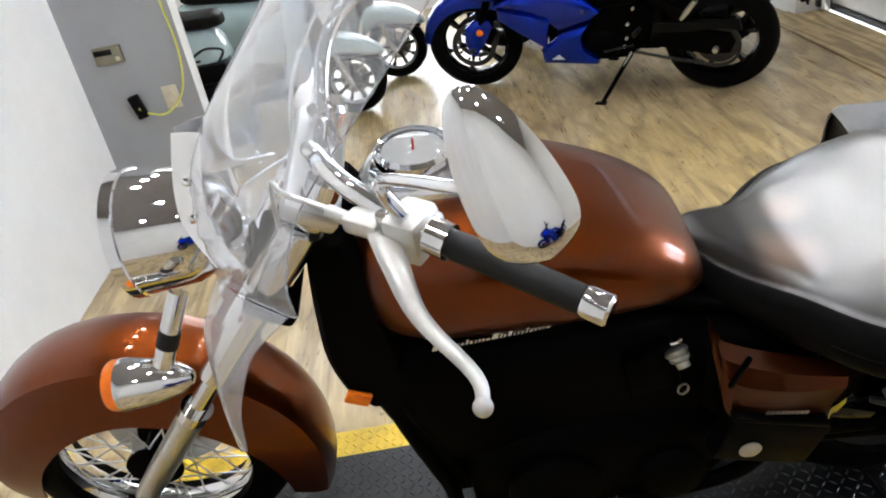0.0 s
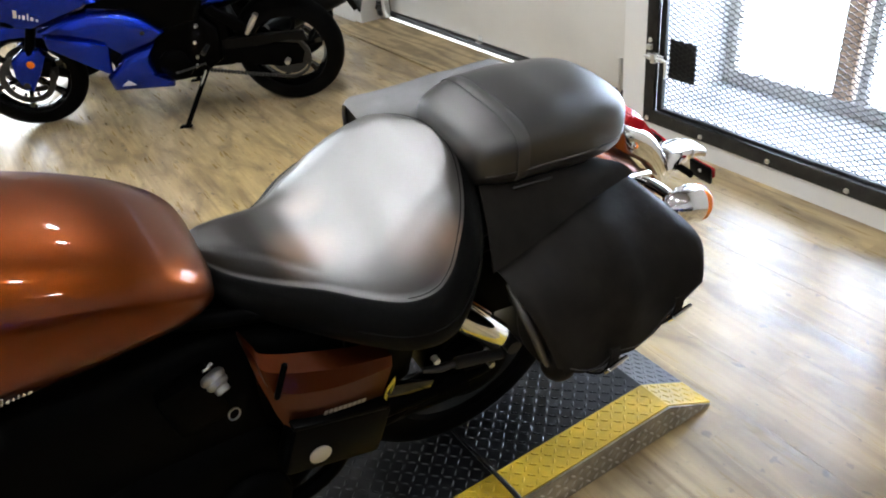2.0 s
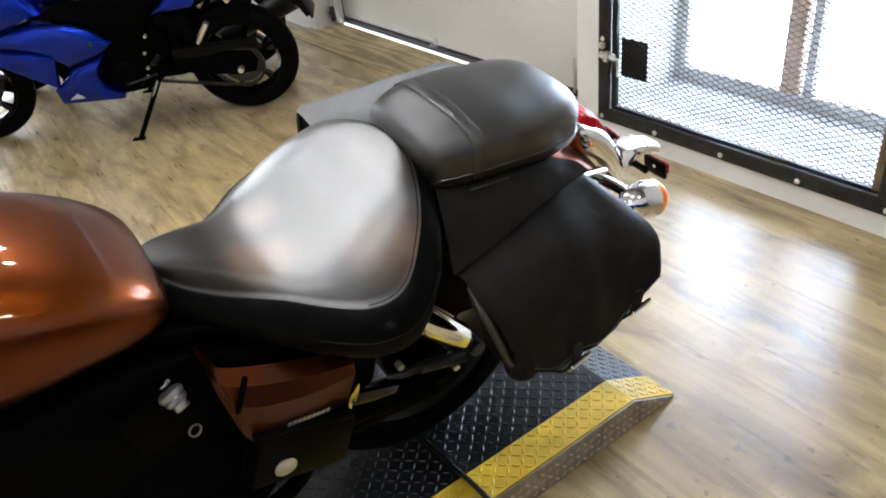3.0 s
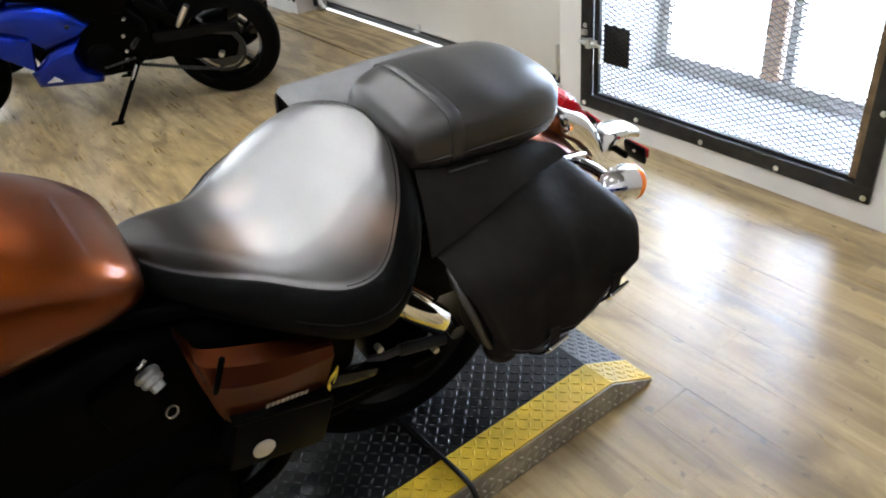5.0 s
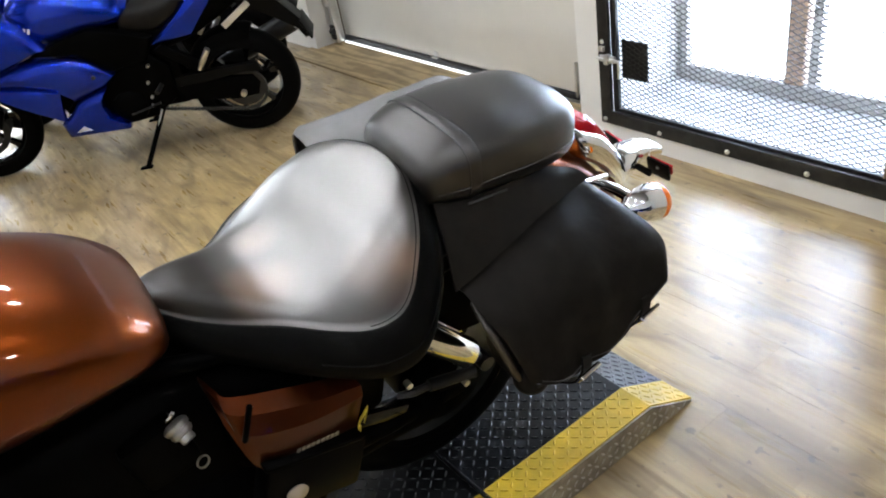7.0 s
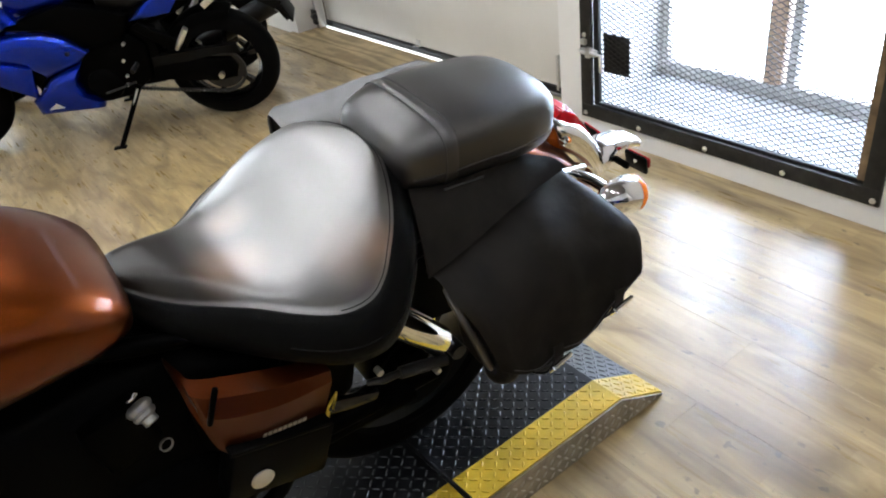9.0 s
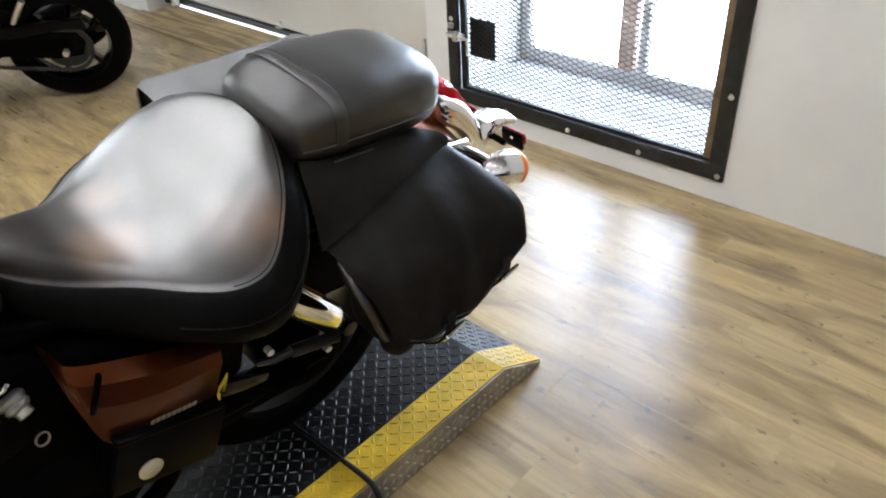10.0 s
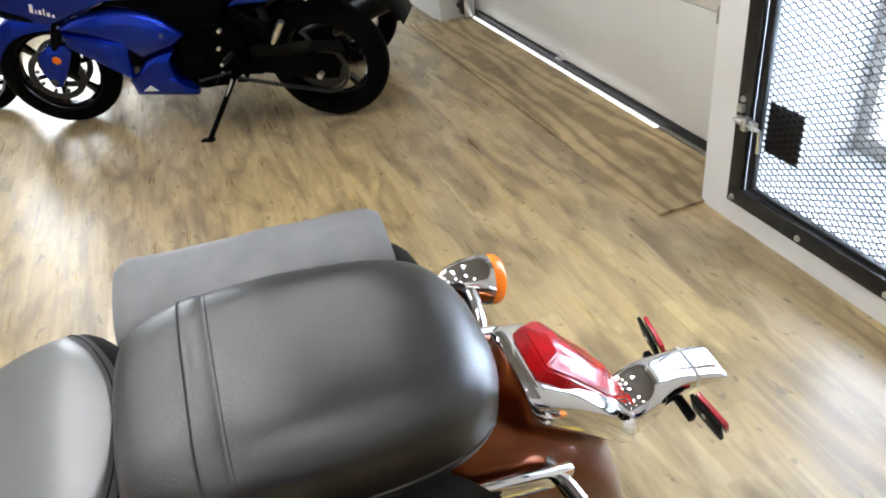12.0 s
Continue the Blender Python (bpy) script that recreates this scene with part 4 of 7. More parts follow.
        outer = spline([(-1.275, 0.244, 0.962), (-1.350, 0.238, 0.89), (-1.398, 0.231, 0.80), (-1.428, 0.224, 0.72), (-1.448, 0.215, 0.627)], 4)
        rows = []
        for p, q in zip(inner, outer):
            rows.append([(p[0] + (q[0] - p[0]) * t - 0.012 * math.sin(math.pi * t), side * (p[1] + (q[1] - p[1]) * t), p[2] + (q[2] - p[2]) * t) for t in (0, 0.2, 0.4, 0.6, 0.8, 1)])
        wing = part("lower_wing", sheet(BM(), rows, 0.0045), "clear_edge", ws, "pointed clear lower wing", 60)
        wing.visible_shadow = False
        strip = [(-1.389, side * 0.01, 1.165), (-1.406, side * 0.04, 1.098), (-1.407, side * 0.07, 1.049), (-1.389, side * 0.10, 1.022), (-1.352, side * 0.145, 0.998)]
        bm = BM()
        sheet(bm, [[(x - 0.006, y, z), (x + 0.022, y + side * 0.010, z + 0.003), (x + 0.048, y + side * 0.020, z + 0.002)] for x, y, z in spline(strip, 4)], 0.003)
        st = part("clamp_strip", bm, "polished", bike, "polished clamp strip with bolts")
        for x, y, z in strip[1:]:
            part("bolt", lathe(BM(), [(0, 0), (0.008, 0), (0.007, 0.005), (0, 0.006)], 12, Matrix.Translation((x + 0.020, y + side * 0.013, z + 0.003)) @ rot(90 if side < 0 else -90, 0, side * 20).to_4x4()), "chrome", st)
        # fork clamps and screen bracket tubes behind the screen
        part("screen_clamp", lathe(BM(), [(0, -0.03), (0.026, -0.03), (0.029, -0.022), (0.029, 0.022), (0.026, 0.03), (0, 0.03)], 24, Matrix.Translation((-1.205, side * 0.112, 1.055)) @ rot(0, -34, 0).to_4x4()), "chrome", bike, "polished screen clamp on the fork")
        part("fork_cap", tube(BM(), [(-1.178, side * 0.112, 1.075), (-1.160, side * 0.112, 1.105), (-1.155, side * 0.112, 1.112)], [0.027, 0.027, 0.018], 20), "chrome", bike)

    # handlebar with both ends, left lever, mirrors
    bars = [(-0.86, -0.505, 1.168), (-1.00, -0.405, 1.20), (-1.10, -0.30, 1.215), (-1.155, -0.17, 1.19), (-1.175, -0.075, 1.12), (-1.175, 0.0, 1.115), (-1.175, 0.075, 1.12), (-1.155, 0.17, 1.19), (-1.10, 0.30, 1.215), (-1.00, 0.405, 1.20), (-0.86, 0.505, 1.168)]
    bar = part("handlebar", tube(BM(), bars, 0.0135, 14, 6), "chrome", bike, "chrome pullback handlebar")
    for side in (-1, 1):
        part("riser", tube(BM(), [(-1.175, side * 0.06, 1.06), (-1.175, side * 0.06, 1.13)], 0.022, 16), "chrome", bar)
        a, b = Vector((-0.985, side * 0.415, 1.196)), Vector((-0.862, side * 0.503, 1.1695))
        d = b - a
        part("grip", tube(BM(), [a, a + d * 0.06, a + d * 0.94, b], [0.0155, 0.0168, 0.0160, 0.0152], 18), "rubber", bar, "black rubber grip")
        part("grip_end", tube(BM(), [b, b + d * 0.03, b + d * 0.17, b + d * 0.19], [0.016, 0.0175, 0.0175, 0.014], 18), "chrome", bar, "chrome grip end")
        part("grip_collar", tube(BM(), [a - d * 0.16, a], [0.021, 0.021], 18), "chrome", bar)
        sw = box(BM(), a - d * 0.32, (0.045, 0.055, 0.042), 0.008, rot(0, 0, side * 35))
        box(sw, a - d * 0.32 + Vector((0.0, side * 0.006, -0.028)), (0.026, 0.028, 0.026), 0.005, rot(0, 0, side * 35))
        part("switch_housing", sw, "alloy_dull", bar, "silver switch housing")
        pv = a + Vector((-0.055, side * -0.035, 0.008))
        br = box(BM(), pv + Vector((0.012, 0, 0)), (0.075, 0.04, 0.026), 0.006, rot(0, 0, side * 35))
        box(br, pv + Vector((-0.035, side * -0.012, 0)), (0.05, 0.03, 0.022), 0.006, rot(0, 0, side * 35))
        part("lever_perch", br, "alloy_dull", bar, "silver lever perch")
        part("pivot_bolt", lathe(BM(), [(0, 0), (0.010, 0), (0.009, 0.006), (0, 0.007)], 14, Matrix.Translation(pv + Vector((-0.012, 0, 0.013)))), "chrome", bar)
        tip = Vector((-0.976, side * 0.575, 1.12))
        lp = [pv + Vector((-0.02, 0, 0)), pv + Vector((-0.005, side * 0.055, -0.008)), (pv + tip) / 2 + Vector((-0.018, side * 0.012, 0.006)), tip + Vector((-0.003, side * -0.03, 0.012)), tip]
        rings = []
        rows2 = spline([(*p, w) for p, w in zip(lp, (0.016, 0.015, 0.0105, 0.008, 0.007))], 5)
        for i, (x, y, z, w) in enumerate(rows2):
            p = Vector((x, y, z))
            q = Vector(rows2[min(i + 1, len(rows2) - 1)][:3]) - Vector(rows2[max(i - 1, 0)][:3])
            q.normalize()
            s2 = q.cross(Vector((0, 0, 1))).normalized()
            u2 = s2.cross(q)
            rings.append([p + s2 * (w * math.cos(2 * math.pi * k / 12)) + u2 * (0.0055 * math.sin(2 * math.pi * k / 12)) for k in range(12)])
        lever = loft(BM(), rings)
        ball(lever, tip, (0.0105, 0.0105, 0.0105), None, 16, 10)
        part("lever", lever, "alloy_dull", bar, "silver hand lever with a ball end")
        cable = [pv + Vector((-0.05, side * -0.02, 0)), pv + Vector((-0.085, side * -0.05, 0.004)), pv + Vector((-0.14, side * -0.10, -0.002)), (-1.23, side * 0.15, 1.13), (-1.26, side * 0.11, 0.98)]
        part("cable", tube(BM(), cable, 0.0038, 8, 5), "brushed", bar)
        part("cable_adjuster", tube(BM(), [pv + Vector((-0.05, side * -0.02, 0)), pv + Vector((-0.078, side * -0.042, 0.003))], 0.0085, 12), "alloy_dull", bar)
        # mirror: a teardrop chrome shell on a stem
        mc = Vector((-0.928, side * 0.60, 1.390))
        stem = [a - d * 0.30 + Vector((-0.01, 0, 0.02)), a - d * 0.30 + Vector((-0.02, side * 0.012, 0.075)), mc + Vector((0.0, side * -0.03, -0.03))]
        part("mirror_stem", tube(BM(), stem, [0.010, 0.007, 0.007], 10, 5), "chrome", bar)
        nrm = Vector((-0.12, side * 0.92, 0.36)).normalized()
        ax = Vector((0.37, side * 0.05, -0.93))      # long axis of the teardrop
        ax = (ax - nrm * ax.dot(nrm)).normalized()
        wd = nrm.cross(ax)
        rings = []
        for u, w, h in spline([(-0.078, 0.003, 0.002), (-0.072, 0.013, 0.007), (-0.052, 0.024, 0.012), (-0.016, 0.034, 0.0145), (0.022, 0.0375, 0.015), (0.042, 0.033, 0.014), (0.054, 0.021, 0.010), (0.060, 0.003, 0.003)], 4):
            rings.append([mc + ax * u + wd * (w * math.cos(2 * math.pi * k / 24)) + nrm * (h * (1 - abs(math.cos(2 * math.pi * k / 24)) ** 2.8 if k <= 12 else -0.25 * math.sin(math.pi * (k - 12) / 12))) for k in range(24)])
        part("mirror", loft(BM(), rings), "chrome", bar, "chrome teardrop mirror shell")

    # tank, console, cap
    rows = [(-1.185, 0, 0.84, 0.95, 0.07, 2.4), (-1.168, 0, 0.765, 0.98, 0.14, 2.6), (-1.11, 0, 0.745, 1.003, 0.178, 2.8), (-1.02, 0, 0.738, 1.010, 0.192, 2.8), (-0.90, 0, 0.738, 0.992, 0.193, 2.8), (-0.82, 0, 0.740, 0.962, 0.188, 2.8), (-0.75, 0, 0.744, 0.930, 0.180, 2.8), (-0.69, 0, 0.748, 0.896, 0.168, 2.8), (-0.645, 0, 0.754, 0.862, 0.150, 2.7), (-0.618, 0, 0.765, 0.832, 0.125, 2.6), (-0.608, 0, 0.782, 0.812, 0.08, 2.4)]
    tank = part("fuel_tank", body(BM(), rows, 6, 40), "bronze", bike, "metallic copper fuel tank", 60)
    strokes = [(0.010, 1.3), (0.003, 0.9), (0.003, 0.6), (0.006, 1.2), (0.003, 0.6), (0.003, 0.7), (0.004, 0.6), (0.003, 1.2), (0.005, 0.6), (0.003, 0.6), (0.003, 0.7), (0.003, 0.6), (0.006, 0.5)]
    script_bars("lettering", tank, (-1.085, -0.1925, 0.790), (1, 0.02, 0.055), (0, -0.1, 1), (0, -1, -0.1), strokes * 2, 0.010, "silver_letter")
    script_bars("lettering", tank, (-0.86, 0.1905, 0.800), (-1, 0.02, -0.05), (0, 0.1, 1), (0, 1, -0.1), strokes * 2, 0.010, "silver_letter")
    rows = [(-1.17, 0, 0.96, 1.005, 0.03, 2.6), (-1.14, 0, 0.98, 1.035, 0.070, 3.2), (-1.06, 0, 0.99, 1.050, 0.090, 3.6), (-0.98, 0, 0.985, 1.045, 0.088, 4.0), (-0.91, 0, 0.975, 1.032, 0.070, 4.0), (-0.875, 0, 0.975, 1.020, 0.055, 4.0), (-0.868, 0, 0.98, 1.012, 0.048, 3.6)]
    cons = part("console", body(BM(), rows, 4, 28), "chrome", tank, "chrome tank console")
    part("speedometer", lathe(BM(), [(0, 0), (0.056, 0), (0.058, 0.010), (0.050, 0.014), (0, 0.014)], 32, Matrix.Translation((-1.062, 0, 1.052)) @ rot(0, 4, 0).to_4x4()), "headlens", cons, "round speedometer glass")
    part("dial", lathe(BM(), [(0, -0.001), (0.050, -0.001), (0.050, 0.0015), (0, 0.0015)], 32, Matrix.Translation((-1.062, 0, 1.0535)) @ rot(0, 4, 0).to_4x4()), "white_plastic", cons, "pale dial face")
    part("bezel", lathe(BM(), [(0.054, -0.004), (0.066, -0.004), (0.066, 0.010), (0.060, 0.017), (0.055, 0.014)], 36, Matrix.Translation((-1.062, 0, 1.052)) @ rot(0, 4, 0).to_4x4(), closed=True), "chrome", cons, "chrome bezel ring")
    part("needle", box(BM(), (-1.062, 0.012, 1.0565), (0.004, 0.034, 0.001)), "red", cons)
    part("fuel_cap", lathe(BM(), [(0, 0), (0.030, 0), (0.032, 0.006), (0.026, 0.012), (0, 0.014)], 28, Matrix.Translation((-0.955, 0, 1.040)) @ rot(0, 8, 0).to_4x4()), "chrome", cons, "round fuel cap")
    part("key_lock", lathe(BM(), [(0, 0), (0.011, 0), (0.011, 0.006), (0, 0.007)], 18, Matrix.Translation((-0.895, -0.02, 1.022)) @ rot(0, 20, 0).to_4x4()), "brushed", cons)

    # rider's saddle: a crowned top inside a welt, a soft bolster rolled round it
    half = spline([(-0.622, 0, 0.806, 0.06, 0.2), (-0.619, 0.022, 0.803, 0.06, 0.3), (-0.606, 0.040, 0.790, 0.07, 0.4), (-0.575, 0.062, 0.770, 0.09, 0.6), (-0.530, 0.088, 0.753, 0.10, 0.8), (-0.485, 0.112, 0.742, 0.11, 0.95), (-0.440, 0.143, 0.737, 0.12, 1.05), (-0.385, 0.195, 0.732, 0.12, 1.1), (-0.335, 0.230, 0.729, 0.125, 1.1),
                   (-0.290, 0.238, 0.735, 0.135, 1.1), (-0.258, 0.228, 0.754, 0.145, 1.05), (-0.234, 0.210, 0.784, 0.165, 1.05), (-0.206, 0.180, 0.820, 0.19, 1.1), (-0.176, 0.126, 0.847, 0.20, 1.15), (-0.152, 0.060, 0.861, 0.20, 1.25), (-0.146, 0, 0.865, 0.20, 1.25)], 5)
    ring = half + [(x, -y, z, d, o) for x, y, z, d, o in half[-2:0:-1]]
    n = len(ring)
    outs = []
    for k in range(n):
        a, b = ring[k - 1], ring[(k + 1) % n]
        t = Vector((b[0] - a[0], b[1] - a[1], 0)).normalized()
        outs.append(Vector((t.y, -t.x, 0)) * -1)
    if outs[len(half) // 2].y < 0:
        outs = [-v for v in outs]
    spine = spline([(-0.625, 0.808), (-0.60, 0.812), (-0.56, 0.803), (-0.51, 0.784), (-0.465, 0.765), (-0.425, 0.756), (-0.385, 0.763), (-0.345, 0.781), (-0.30, 0.808), (-0.255, 0.833), (-0.20, 0.855), (-0.14, 0.866)], 6)

    def spine_z(x):
        for (xa, za), (xb, zb) in zip(spine, spine[1:]):
            if x <= xb:
                return za + (zb - za) * max(0, min(1, (x - xa) / (xb - xa)))
        return spine[-1][1]

    rings = []
    for f in (0.0, 0.2, 0.4, 0.55, 0.67, 0.77, 0.84, 0.90, 0.95, 0.98, 1.0):
        rings.append([(x, y * f, max(spine_z(x), z) - (max(spine_z(x), z) - z) * f ** 6.0) for x, y, z, d, o in ring])
    for off, fall in ((0.0040, 0.012), (0.0090, 0.030), (0.016, 0.065), (0.025, 0.14), (0.034, 0.27), (0.039, 0.42), (0.040, 0.58), (0.035, 0.74), (0.020, 0.89), (-0.01, 0.98), (-0.06, 1.0)):
        rings.append([(p[0] + v.x * off * p[4], p[1] + v.y * off * p[4], p[2] - fall * p[3]) for p, v in zip(ring, outs)])
    bm = loft(BM(), rings, False)
    # faces below the rim take the shaded copy of the leather
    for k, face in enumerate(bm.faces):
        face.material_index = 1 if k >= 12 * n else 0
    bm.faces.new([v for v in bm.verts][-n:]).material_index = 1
    bmesh.ops.remove_doubles(bm, verts=bm.verts[:], dist=0.0006)
    seat = part("rider_seat", bm, "leather_seat", bike, "smooth black rider saddle, shiniest on the dish", 80)
    seat.data.materials.append(M["seat_shade"])
    rim = [(p[0] + v.x * 0.004, p[1] + v.y * 0.004, p[2] - 0.0015) for p, v in zip(ring, outs)]
    part("welt", tube(BM(), rim[40:-39], 0.0010, 6), "seat_shade", seat, "raised welt round the seat top")
    low = [(p[0] + v.x * 0.0395 * p[4], p[1] + v.y * 0.0395 * p[4], p[2] - 0.43 * p[3]) for p, v in zip(ring, outs)]
    part("welt", tube(BM(), low[34:-33], 0.0020, 6), "seat_shade", seat)
    part("tab", box(BM(), (-0.622, 0, 0.800), (0.014, 0.046, 0.030), 0.006, rot(0, 24, 0)), "leather", seat)

    # passenger pad with a stitched cross strap
    rows = [(-0.172, 0, 0.815, 0.858, 0.050, 2.6), (-0.166, 0, 0.802, 0.882, 0.092, 3.0), (-0.146, 0, 0.795, 0.903, 0.118, 3.4), (-0.088, 0, 0.788, 0.917, 0.134, 3.6), (0.0, 0, 0.780, 0.919, 0.139, 3.6), (0.07, 0, 0.772, 0.913, 0.137, 3.6), (0.13, 0, 0.768, 0.908, 0.130, 3.5), (0.172, 0, 0.766, 0.899, 0.116, 3.4), (0.200, 0, 0.768, 0.884, 0.093, 3.2), (0.218, 0, 0.776, 0.860, 0.060, 3.0), (0.226, 0, 0.79, 0.830, 0.022, 2.6)]
    pad = part("passenger_seat", body(BM(), rows, 6, 44), "leather", bike, "smooth black passenger pad with a stitched strap", 80)
    for x0, wd, tall in ((-0.074, 0.013, 0.0022),):
        ring = []
        bm = BM()
        strips = []
        for xx in (x0 - wd, x0 - wd * 0.6, x0 + wd * 0.6, x0 + wd):
            grow = tall if abs(xx - x0) < wd * 0.9 else 0.0004
            pts = sup(xx, 0, 0.787 - grow, 0.9178 + grow, 0.1352 + grow, 3.6, 60)
            strips.append([p for p in pts if p[2] > 0.80])
        n = min(len(s) for s in strips)
        strips = [sorted(s, key=lambda p: math.atan2(p[2] - 0.86, p[1]) if p[2] > 0.7 else 9)[:n] for s in strips]
        for s in strips:
            s.sort(key=lambda p: (math.atan2(p[2] - 0.76, p[1])))
        sheet(bm, strips, 0.0012)
        part("strap", bm, "leather", pad, "stitched cross strap", 60)
        for xx in (x0 - wd * 1.15, x0 + wd * 1.15):
            pts = [p for p in sup(xx, 0, 0.7865, 0.9186, 0.1356, 3.6, 60) if p[2] > 0.81]
            pts.sort(key=lambda p: math.atan2(p[2] - 0.76, p[1]))
            part("stitch_line", tube(BM(), pts, 0.0012, 5), "thread", pad)
    seam = []
    for x, y0, zb, zt, w, n in spline(rows[2:-2], 5):
        seam.append((x, -w * 0.995, zb + (zt - zb) * 0.36))
    part("welt", tube(BM(), seam, 0.0022, 6), "leather", pad)

    part("pad_base", body(BM(), [(-0.16, -0.015, 0.66, 0.79, 0.09, 4), (-0.12, -0.015, 0.64, 0.81, 0.105, 4), (0.0, -0.015, 0.70, 0.81, 0.112, 4), (0.14, -0.012, 0.73, 0.79, 0.10, 4)], 3, 24), "black_satin", bike, "black seat base")
    # rear fender, tail light, plate arm
    prof = spline([(-0.06, 0.748, 0.108), (0.0, 0.755, 0.108), (0.14, 0.762, 0.106), (0.26, 0.724, 0.104), (0.36, 0.640, 0.100), (0.435, 0.525, 0.096), (0.468, 0.40, 0.092), (0.474, 0.30, 0.088)], 4)
    grid = []
    for i, (x, z, w) in enumerate(prof):
        p, q = prof[max(i - 1, 0)], prof[min(i + 1, len(prof) - 1)]
        d = Vector((q[0] - p[0], 0, q[1] - p[1])).normalized()
        nrm = Vector((-d.z, 0, d.x))
        line = []
        for k in range(15):
            t = -1 + 2 * k / 14
            a = abs(t)
            y = math.copysign(w * (math.sin(min(a / 0.72, 1) * math.pi / 2) if a < 0.72 else 1.0), t)
            drop = w * 0.42 * (1 - math.cos(min(a / 0.72, 1) * math.pi / 2)) + (0.10 * (a - 0.72) / 0.28 if a > 0.72 else 0)
            line.append(Vector((x, y, z)) - nrm * drop)
        grid.append(line)
    fender = part("rear_fender", sheet(BM(), grid, 0.003), "bronze", bike, "glossy copper rear fender", 60)
    base = [(0.225, 0, 0.715, 0.770, 0.042, 3.0), (0.236, 0, 0.71, 0.782, 0.068, 3.4), (0.30, 0, 0.665, 0.752, 0.076, 3.8), (0.36, 0, 0.60, 0.687, 0.068, 3.6), (0.405, 0, 0.55, 0.620, 0.048, 3.2), (0.418, 0, 0.55, 0.592, 0.026, 3.0)]
    tail = part("tail_light", body(BM(), base, 4, 24), "chrome", bike, "chrome-based tail light")
    # a faceted red lens
    oc = [(0.244, 0.040), (0.244, -0.040), (0.275, -0.056), (0.345, -0.050), (0.402, -0.022), (0.402, 0.022), (0.345, 0.050), (0.275, 0.056)]

    def tz(x):
        return 0.788 - max(0, x - 0.262) * 1.12
    bm = BM()
    lo = [bm.verts.new((x, y, tz(x) - 0.018)) for x, y in oc]
    mid = [bm.verts.new((0.32 + (x - 0.32) * 0.90 + 0.010, y * 0.90, tz(x) + 0.003)) for x, y in oc]
    hi = [bm.verts.new((0.318 + (x - 0.32) * 0.52 + 0.012, y * 0.42, tz(0.318 + (x - 0.32) * 0.52) + 0.016)) for x, y in oc]
    for A, B in ((lo, mid), (mid, hi)):
        for k in range(8):
            bm.faces.new((A[k], A[(k + 1) % 8], B[(k + 1) % 8], B[k]))
    bm.faces.new(hi)
    bm.faces.new(lo[::-1])
    bmesh.ops.bevel(bm, geom=bm.edges[:], offset=0.003, segments=2, affect="EDGES")
    part("lens", bm, "red", tail, "faceted red tail lens", 30)
    arm = [(0.405, -0.022, 0.510, 0.570, 0.030, 2.6), (0.43, -0.020, 0.514, 0.594, 0.044, 2.6), (0.47, -0.014, 0.528, 0.602, 0.043, 2.8), (0.51, -0.006, 0.540, 0.594, 0.034, 3.4), (0.56, 0, 0.545, 0.575, 0.033, 4.0), (0.60, 0, 0.535, 0.560, 0.033, 4.0), (0.606, 0, 0.53, 0.552, 0.030, 4.0)]
    armo = part("plate_light", body(BM(), arm, 4, 24), "chrome", bike, "chrome plate light arm")
    part("seam_band", loft(BM(), [sup(x, 0, 0.5475, 0.5805, 0.0342, 4.0, 24) for x in (0.548, 0.553)]), "brushed", armo)
    for y, tilt in ((-0.047, 6), (0.113, -6)):
        pl = part("plate_bracket", box(BM(), (0.590, y, 0.530), (0.007, 0.064, 0.058), 0.006, rot(0, -20, tilt)), "plastic_black", bike, "black bracket tab")
        part("reflector", box(BM(), (0.599, y, 0.536), (0.008, 0.064, 0.030), 0.002, rot(0, -20, tilt)), "reflector_red", pl, "red reflector strip")
        part("screw", lathe(BM(), [(0, 0), (0.005, 0), (0.004, 0.003), (0, 0.004)], 10, Matrix.Translation((0.5855, y, 0.535)) @ rot(0, -110, 0).to_4x4()), "brushed", pl)
    part("bracket_bar", span(BM(), (0.572, -0.035, 0.506), (0.584, 0.101, 0.522), 0.003), "plastic_black", bike)
    for y in (-1, 1):
        part("signal_stem", tube(BM(), [(0.30, 0.015 + y * 0.10, 0.65), (0.315, 0.015 + y * 0.17, 0.652), (0.318, 0.015 + y * 0.231, 0.648)], 0.012, 12, 4), "chrome", bike)
        signal_lamp("turn_signal", bike, (0.352, 0.015 + y * 0.232, 0.636), (1, 0, -0.22), 0.042, 0.080)
        part("fender_strut", box(BM(), (0.155, y * 0.118, 0.692), (0.34, 0.016, 0.034), 0.006, rot(0, 12, 0)), "chrome", bike, "chrome fender strut")

    for ob in bike.children:
        if max(c[0] for c in ob.bound_box) < -0.8:
            ob.location.x = -0.026  # the whole front end
    tail.location, armo.location, pad.location = (0.058, -0.004, -0.022), (0.050, 0.030, -0.012), (0.026, -0.016, -0.004)
